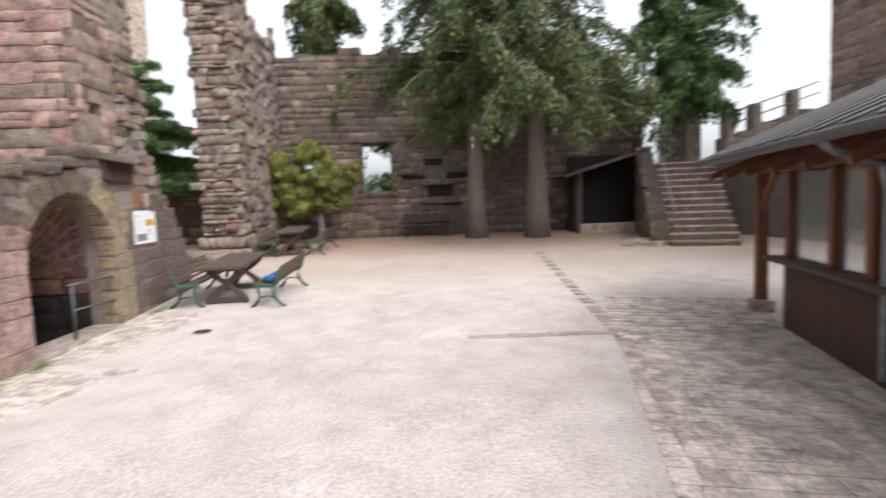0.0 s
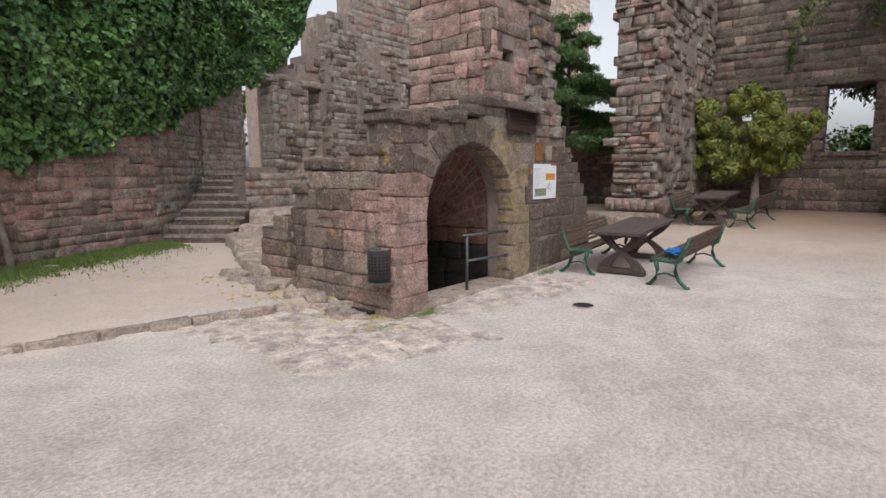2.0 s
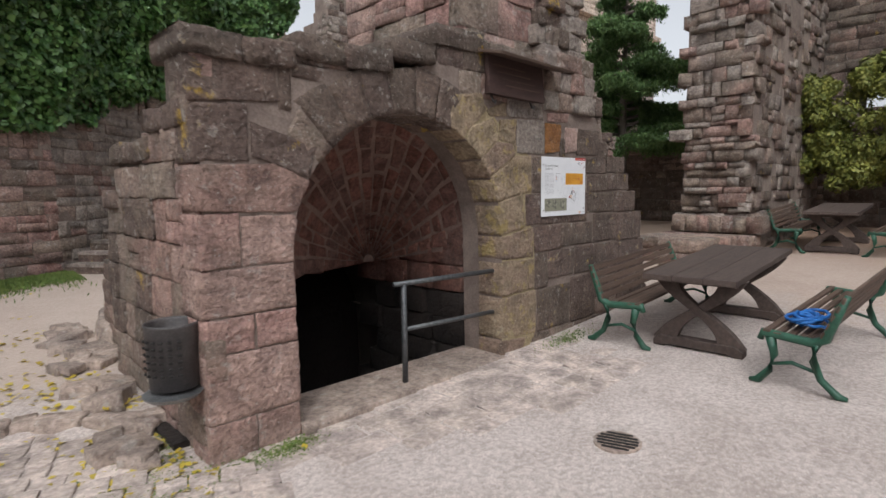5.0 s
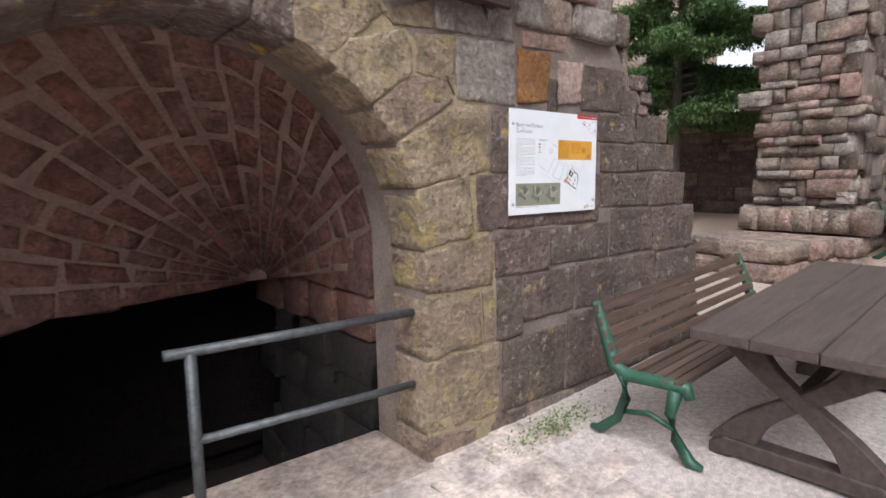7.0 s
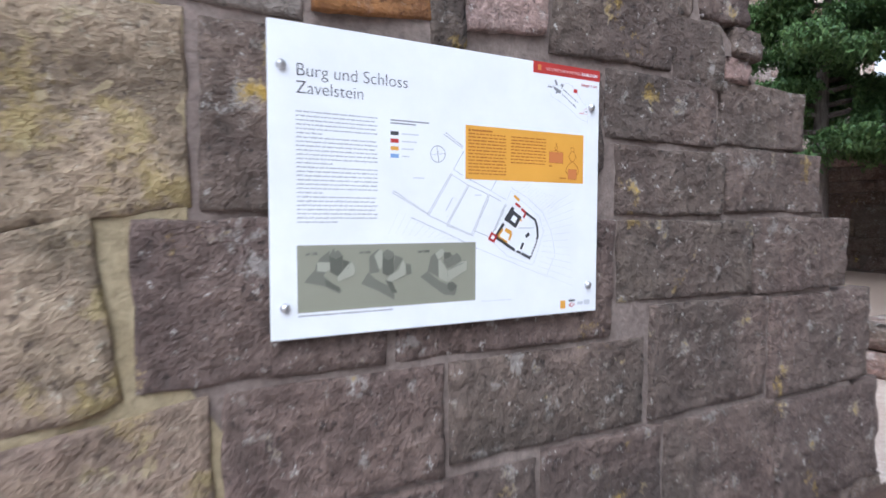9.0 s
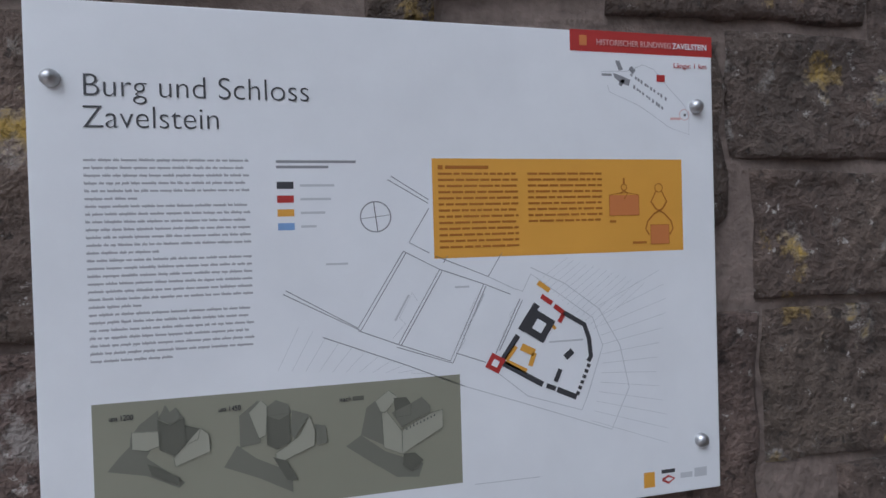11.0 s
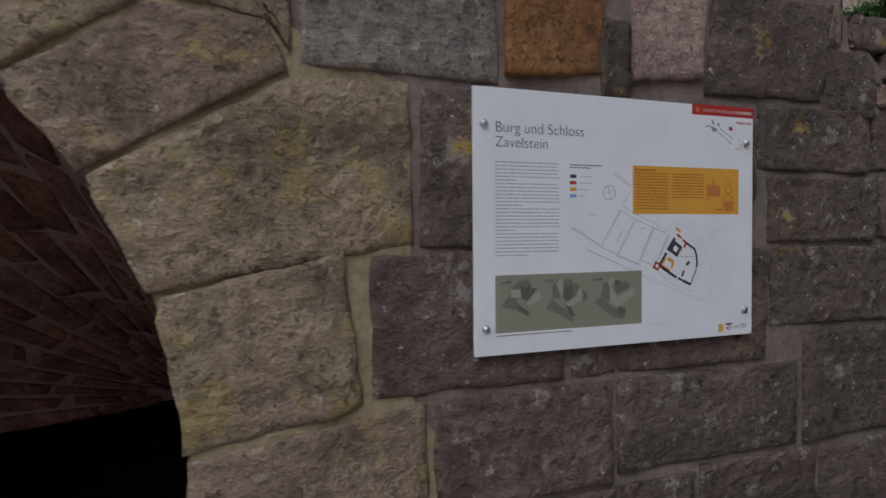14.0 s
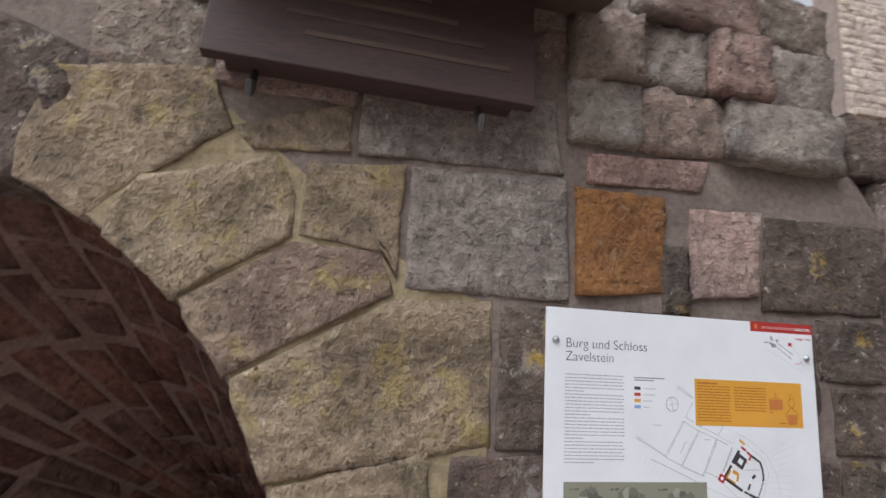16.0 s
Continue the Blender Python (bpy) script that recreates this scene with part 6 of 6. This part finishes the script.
while len(lp) < 42000:
    t = rg.random()
    x = -9 + 9.1 * t
    yb = 4.0 + (x + 9) * 0.43 if x < -2.9 else 6.7 + (x + 2.9) * 0.46
    y = yb - abs(rg.gauss(0, 0.55)) - 0.05
    if noise.noise((x * 1.2, y * 1.2, 4)) < -0.35:
        continue
    lp.append((x, y, ground_z(x, y) + 0.03))
    ln_.append((rg.gauss(0, 1), rg.gauss(0, 1), 0.2))
tagged(new("grass", leaf_mesh("grass", lp, ln_, 0.06, GRASS, 5, 0.3, -0.8)), "uneven strip of short green grass along wall", "grass", kind="stuff")
lp, ln_ = [], []
for k in range(900):
    c = rg.choice(((-0.85, 1.1, 0.35), (-1.0, 2.0, 0.4), (-0.9, 0.7, 0.3), (-0.8, 0.1, 0.25), (-3.4, 5.6, 0.9), (-0.6, 3.4, 0.4), (-2.0, 6.2, 0.9)))
    x, y = rg.gauss(c[0], c[2]), rg.gauss(c[1], c[2])
    if x > -0.66 and y > -0.02:
        continue
    lp.append((x, y, ground_z(x, y) + 0.012))
    ln_.append((0, 0, 3))
tagged(new("fallen_leaves", leaf_mesh("fallen_leaves", lp, ln_, 0.06, FALLEN, 6, 0.7, 0)), "yellow fallen leaves scattered by the steps", "leaves", kind="stuff")
lp, ln_ = [], []
while len(lp) < 2600:
    c = rg.choice(((-0.45, -0.13, 0.22, 0.08), (-0.95, -0.05, 0.2, 0.15), (-0.15, -0.12, 0.12, 0.05), (2.95, -0.2, 0.2, 0.06), (-0.85, 0.5, 0.12, 0.2)))
    x, y = rg.gauss(c[0], c[2]), rg.gauss(c[1], c[3])
    lp.append((x, y, ground_z(x, y) + 0.015))
    ln_.append((rg.gauss(0, 0.5), rg.gauss(0, 0.5), 1))
tagged(new("moss", leaf_mesh("moss", lp, ln_, 0.02, GRASS, 8, 0.5, 0)), "low green moss and weeds at wall foot", "moss", kind="stuff")


# ---- timber kiosk ----
HUT = frame_of(0.02, -10.15, 164.6)
hut = empty("timber_kiosk", HUT, "dark red-brown timber kiosk with metal roof", "kiosk")


def hut_box(name, lo, hi, mat, bevel=0.006, label=""):
    return part(name, one_box(lo, hi, bevel), mat, hut, label)


for k in range(44):
    hut_box("plank", (0.14 * k + 0.003, 0.0, -0.12), (0.14 * k + 0.136, 0.03 + 0.006 * (k % 2), 0.84), PLANK, 0.004)
hut_box("low_wall", (0.0, 0.04, -0.2), (6.2, 0.12, 0.84), PLANK)
hut_box("counter", (-0.35, -0.16, 0.845), (6.2, 0.2, 0.905), SLAT, 0.012, "pale weathered counter board")
for u in (0.02, 1.28, 2.1, 3.4, 4.8):
    hut_box("post", (u, 0.0, 0.906), (u + 0.14, 0.14, 2.1), TIMBER)
hut_box("corner_post", (-1.16, -0.02, 0.12), (-1.0, 0.14, 2.1), TIMBER, 0.01, "orange-brown stained corner post")
hut_box("post_base", (-1.24, -0.1, -0.12), (-0.92, 0.22, 0.115), STEP, 0.03, "stone post base")
hut_box("top_beam", (-1.5, -0.02, 2.105), (6.2, 0.14, 2.30), TIMBER)
hut_box("side_beam", (-1.16, 0.145, 2.105), (-1.0, 3.0, 2.28), TIMBER)
bm = tube(bmesh.new(), [(-0.98, 0.06, 1.55), (-0.80, 0.06, 1.85), (-0.45, 0.06, 2.10)], 0.055, 6)
part("knee_brace", bm, TIMBER, hut)
for a, b in ((0.16, 1.28), (1.42, 2.1), (2.24, 3.4)):
    hut_box("window_frame", (a + 0.01, 0.05, 0.91), (a + 0.07, 0.10, 2.08), PLANK)
    hut_box("window_frame", (b - 0.07, 0.05, 0.91), (b - 0.01, 0.10, 2.08), PLANK)
    g = hut_box("pane", (a + 0.075, 0.07, 0.93), (b - 0.075, 0.078, 2.07), GLASS_M, 0)
    g.visible_shadow = False
hut_box("boarding", (3.55, 0.03, 0.91), (6.2, 0.09, 2.1), PLANK)
hut_box("back_wall", (-0.4, 2.9, -0.2), (6.2, 3.1, 3.2), GREY, 0.01, "rough stone back wall")
hut_box("floor_slab", (-0.3, 0.14, -0.2), (6.2, 2.9, -0.02), STEP, 0)
bm = bmesh.new()
vs = [bm.verts.new(v) for v in ((-2.0, -0.62, 2.36), (6.6, -0.62, 2.36), (6.6, 3.3, 4.0), (-2.0, 3.3, 4.0))]
f = bm.faces.new(vs)
bmesh.ops.solidify(bm, geom=[f], thickness=0.06)
part("roof", bm, SHEET, hut, "dark standing-seam sheet-metal roof")
for k in range(16):
    bm = tube(bmesh.new(), [(-1.95 + 0.55 * k, -0.62, 2.405), (-1.95 + 0.55 * k, 3.3, 4.045)], 0.018, 4)
    part("seam", bm, SHEET, hut)
part("gutter", tube(bmesh.new(), [(-2.05, -0.68, 2.33), (6.6, -0.68, 2.31)], 0.055, 10), SHEET, hut)
part("downpipe", tube(bmesh.new(), [(2.6, -0.66, 2.3), (2.6, -0.5, 2.18), (2.6, -0.12, 2.05), (2.6, -0.06, 1.8), (2.6, -0.06, 0.0)], 0.04, 8), STEEL, hut)
for k in range(9):
    bm = one_box((-1.9 + 0.95 * k, -0.55, 0), (-1.82 + 0.95 * k, 3.2, 0.1))
    bmesh.ops.transform(bm, matrix=pose(0, 0, 2.25, 22.7, 0, 0), verts=bm.verts)
    part("rafter", bm, TIMBER, hut)

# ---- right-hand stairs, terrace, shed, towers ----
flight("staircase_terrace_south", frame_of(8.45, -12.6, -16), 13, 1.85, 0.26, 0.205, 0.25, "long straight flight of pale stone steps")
RS = frame_of(8.45, -12.6, -16)
cheek = wall_body("wall_stair_cheek", RS @ pose(0, 0.02, 0), 0.3, 4.2, 0.55, 0, lambda u: 0.7 + 0.72 * u, MORTAR_DARK, "stone cheek wall beside the stairs")
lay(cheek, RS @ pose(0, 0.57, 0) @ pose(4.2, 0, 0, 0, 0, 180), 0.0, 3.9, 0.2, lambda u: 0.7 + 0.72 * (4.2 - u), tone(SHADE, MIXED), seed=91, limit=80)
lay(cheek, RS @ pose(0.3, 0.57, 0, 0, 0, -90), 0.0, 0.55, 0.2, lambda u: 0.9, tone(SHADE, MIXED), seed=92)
hand = empty("stair_rail", None, "pale metal stair hand rail on cheek wall", "railing")
part("bar", tube(bmesh.new(), [RS @ Vector((0.35, -0.12, 1.35)), RS @ Vector((3.5, -0.12, 3.75))], 0.03, 8), STEEL, hand)
for u in (0.4, 3.4):
    zz = 0.25 + 0.79 * u
    part("post", tube(bmesh.new(), [RS @ Vector((u, -0.12, zz - 0.1)), RS @ Vector((u, -0.12, 1.35 + 0.762 * (u - 0.35)))], 0.022, 8), STEEL, hand)
TERR = frame_of(11.75, -13.5, -90)
terr = wall_body("wall_south_terrace", TERR, 0, 9, 10.0, -0.2, lambda u: 2.85, MORTAR_DARK, "raised stone terrace above the yard")
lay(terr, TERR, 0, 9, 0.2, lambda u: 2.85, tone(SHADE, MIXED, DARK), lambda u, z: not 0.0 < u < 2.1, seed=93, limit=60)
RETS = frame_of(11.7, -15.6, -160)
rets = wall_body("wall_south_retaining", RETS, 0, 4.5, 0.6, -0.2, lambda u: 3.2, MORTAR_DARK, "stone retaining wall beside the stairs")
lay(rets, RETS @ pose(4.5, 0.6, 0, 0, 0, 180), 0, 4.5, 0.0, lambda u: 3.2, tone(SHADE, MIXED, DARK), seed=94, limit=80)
STUB2 = frame_of(14.0, -15.2, -90)
stub2 = wall_body("wall_south_stub", STUB2, 0, 1.25, 1.0, 2.8, steps_top(7.1, 0.3, 44, 0.3), MORTAR, "yellowish square wall stub on the terrace")
lay(stub2, STUB2, 0, 1.25, 2.8, steps_top(7.1, 0.3, 44, 0.3), tone(YELLOW, GREY, MIXED), seed=95, limit=80)
para = wall_body("wall_parapet", frame_of(11.5, -16.0, -75), 0, 4.2, 0.5, 2.0, lambda u: 3.7 + 0.28 * u, MORTAR, "sloping stone parapet with rails")
lay(para, frame_of(11.5, -16.0, -75), 0, 4.2, 2.0, lambda u: 3.7 + 0.28 * u, tone(GREY, MIXED), seed=96, limit=60)
prail = empty("parapet_rail", None, "steel pipe rails between stone parapet posts", "railing")
PF = frame_of(11.5, -16.0, -75)
for u in (0.1, 1.3, 3.1):
    part("stone_post", one_box((u, 0.02, 3.6 + 0.28 * u), (u + 0.34, 0.42, 4.55 + 0.30 * u), 0.03), GREY, prail).matrix_world = PF
for a, b in ((0.44, 1.3), (1.64, 3.1), (3.44, 4.6)):
    for dz in (0.45, 0.85):
        part("pipe", tube(bmesh.new(), [PF @ Vector((a, 0.2, 3.65 + 0.29 * a + dz)), PF @ Vector((b, 0.2, 3.65 + 0.29 * b + dz))], 0.03, 8), STEEL, prail)
BIG = frame_of(8.3, -17.2, 180)
big_tower = wall_body("wall_keep", BIG, 0, 8.5, 8.0, -0.2, lambda u: 14.0, MORTAR, "massive red sandstone keep behind the kiosk")
lay(big_tower, BIG, 0, 8.5, 0.2, lambda u: 13.9, tone(RED, RED, MIXED), hs=(0.3, 0.5), ws=(0.4, 1.0), seed=97, limit=120)
lay(big_tower, frame_of(8.3, -25.2, 90), 0, 8, 0.2, lambda u: 13.9, tone(RED, RED, MIXED), hs=(0.3, 0.5), ws=(0.4, 1.0), seed=98, limit=0)

shed = empty("lean_to_shed", None, "dark open timber lean-to against the far wall", "shed")
z0 = ground_z(12.6, -12.4)
# back in black, for the shade inside the open shed
part("shade_panel", one_box((13.7, -13.6, z0), (13.8, -11.0, z0 + 2.9), 0.01), BLACK, shed)
part("side_panel", one_box((12.6, -13.6, z0), (13.8, -13.5, z0 + 2.9), 0.01), OAK, shed)
part("side_panel", one_box((12.6, -11.1, z0), (13.8, -11.0, z0 + 2.2), 0.01), OAK, shed)
part("post", one_box((12.55, -11.2, z0), (12.67, -11.08, z0 + 2.2), 0.01), OAK, shed)
part("sill", one_box((12.5, -13.5, z0 - 0.05), (12.75, -11.1, z0 + 0.35), 0.03), STEP, shed, "low stone sill")
bm = one_box((12.2, -1.6, -0.05), (13.9, 1.7, 0.05), 0.01)
bmesh.ops.transform(bm, matrix=Matrix.Translation((0, -12.1, z0 + 2.55)) @ pose(0, 0, 0, -16, 0, 0), verts=bm.verts)
part("roof", bm, OAK, shed)
long_bench = empty("wall_bench", None, "long dark wooden bench against the far wall", "bench")
zb = ground_z(13.5, -5.5)
part("seat", one_box((13.25, -6.4, zb + 0.42), (13.7, -4.6, zb + 0.48), 0.01), BOARD, long_bench)
part("backrest", one_box((13.66, -6.4, zb + 0.55), (13.72, -4.6, zb + 0.9), 0.01), BOARD, long_bench)
for y in (-6.3, -4.75):
    part("leg", one_box((13.3, y, zb), (13.65, y + 0.08, zb + 0.419), 0.008), BOARD, long_bench)
rocks = empty("rock_bed", None, "low bed of rough stones beside the stairs", "rocks")
rnd = random.Random(55)
for k in range(7):
    x, y = 9.0 + rnd.uniform(-0.3, 1.2), -11.9 + rnd.uniform(-0.5, 0.5)
    s = rnd.uniform(0.4, 0.8)
    put_stone(rocks, pose(x, y, ground_z(x, y) + 0.12, -90, rnd.uniform(-8, 8), rnd.uniform(0, 180)) @ Matrix.Diagonal((s, 0.3, s * 0.8, 1)), STEP, 0, rnd, "rock")

# walls that close the yard behind the camera
for nm, x, y, ang, ln, h in (("wall_west", -14.0, -18.0, 90, 22, 6.0), ("wall_south", 3.0, -18.5, 180, 18, 6.0)):
    fm = frame_of(x, y, ang)
    wb = wall_body(nm, fm, 0, ln, 0.8, -0.2, lambda u: h, MORTAR, "plain sandstone yard wall")
    lay(wb, fm, 0, ln, 0, lambda u: h, tone(MIXED, RED), hs=(0.3, 0.45), ws=(0.5, 1.1), seed=99, limit=0)

# ---- paving ----
def paved(x, y):
    return -2.6 + 0.2 * noise.noise((x, y, 1)) < x < -0.4 and -1.15 - 0.35 * (x + 1.5) < y < kerb_y(x) - 0.12


paving = empty("pavement_cobbles", None, "worn sandstone cobbles before the cellar pier", "pavement", kind="structure")
rnd = random.Random(31)
row = 0
y = -2.3
while y < 2.2:
    h = rnd.uniform(0.15, 0.19)
    x = -4.0 + rnd.uniform(0, 0.1)
    while x < 0.0:
        w = rnd.uniform(0.14, 0.23)
        c = Matrix.Rotation(radians(-20), 3, "Z") @ Vector((x + 1.2 + w / 2, y + h / 2, 0)) + Vector((-1.3, 0.1, 0))
        if paved(c.x, c.y) and not (c.x > -0.72 and c.y > -0.08):
            put_stone(paving, pose(c.x, c.y, ground_z(c.x, c.y) + 0.016 + rnd.uniform(-0.006, 0.006), -90, 0, 0) @ pose(0, 0, 0, 0, 20, 0) @ Matrix.Diagonal((w - 0.016, 0.045, h - 0.016, 1)), COBBLE, 3, rnd, "cobble")
        x += w
    y += h
slabs2 = empty("pavement_slabs", None, "irregular sandstone slabs before the cellar arch", "pavement", kind="structure")
y = -1.55
while y < -0.1:
    h = rnd.uniform(0.17, 0.27)
    x = -0.4
    while x < 2.9:
        w = rnd.uniform(0.22, 0.5)
        cx, cy = x + w / 2, y + h / 2
        if cy > -0.42 - 0.42 * min(cx + 0.2, 1.6) and cx < 2.9 and math.hypot(cx - 1.32, cy + 1.64) > 0.3:
            put_stone(slabs2, pose(cx, cy, ground_z(cx, cy) + 0.009, -90 + rnd.uniform(-0.6, 0.6), 0, 0) @ pose(0, 0, 0, 0, rnd.uniform(-3, 3), 0) @ Matrix.Diagonal((w - 0.014, 0.05, h - 0.014, 1)), COBBLE, 3, rnd, "paving_stone")
        x += w
    y += h
kerb = empty("kerb", None, "uneven line of sandstone kerb stones", "kerb", kind="structure")
for (x0, y0), (x1, y1) in zip(KERB[1:], KERB[2:]):
    ln, ang = math.hypot(x1 - x0, y1 - y0), math.atan2(y1 - y0, x1 - x0)
    s = 0.0
    while s < ln:
        w = min(rnd.uniform(0.3, 0.75), ln - s + 0.02)
        cx, cy = x0 + math.cos(ang) * (s + w / 2), y0 + math.sin(ang) * (s + w / 2)
        put_stone(kerb, pose(cx, cy, 0.005 + rnd.uniform(-0.012, 0.01), -90 + rnd.uniform(-5, 5), 0, math.degrees(ang) + rnd.uniform(-3, 3)) @ Matrix.Diagonal((w - 0.015, 0.16, 0.15, 1)), STEP, 0, rnd, "kerb_stone")
        s += w
strip = empty("pavement_strip", None, "band of setts before the timber kiosk", "pavement", kind="structure")
count = 0
vs, qs = [], []
u = -2.0
while u < 5.0:
    w = rnd.uniform(0.16, 0.24)
    v = -2.3
    while v < -0.05:
        h = rnd.uniform(0.14, 0.2)
        c = HUT @ Vector((u + w / 2, v + h / 2, 0))
        m = pose(c.x, c.y, ground_z(c.x, c.y) + 0.009, -90, 0, 0) @ pose(0, 0, 0, 0, -164.6, 0) @ Matrix.Diagonal((w - 0.01, 0.04, h - 0.01, 1))
        if v > -1.4 and u < 3 and count < 260:
            put_stone(strip, m, COBBLE, 3, rnd, "sett")
            count += 1
        else:
            sv, sq = FLAT[rnd.randrange(10)]
            o = len(vs)
            vs += [tuple(m @ Vector(p)) for p in sv]
            qs += [tuple(o + i for i in q) for q in sq]
        v += h
    u += w
me = from_quads("setts", vs, qs, COBBLE)
ob = new("setts", me)
ob.parent = strip
tagged(ob, kind="stuff")
# flush channel stones across the yard
chan = empty("pavement_channel", None, "flush line of channel stones in the gravel", "pavement", kind="structure")
for (x0, y0), (x1, y1) in (((-3.9, -7.0), (0.15, -7.85)), ((0.15, -7.85), (8.5, -8.6)), ((0.35, -5.7), (0.15, -7.85))):
    ln, ang = math.hypot(x1 - x0, y1 - y0), math.degrees(math.atan2(y1 - y0, x1 - x0))
    s = 0.0
    while s < ln:
        w = rnd.uniform(0.4, 0.8)
        cx, cy = x0 + (x1 - x0) * (s + w / 2) / ln, y0 + (y1 - y0) * (s + w / 2) / ln
        put_stone(chan, pose(cx, cy, ground_z(cx, cy) + 0.008, -90, 0, ang) @ Matrix.Diagonal((w - 0.015, 0.06, 0.2, 1)), STEP, 3, rnd, "channel_stone")
        s += w
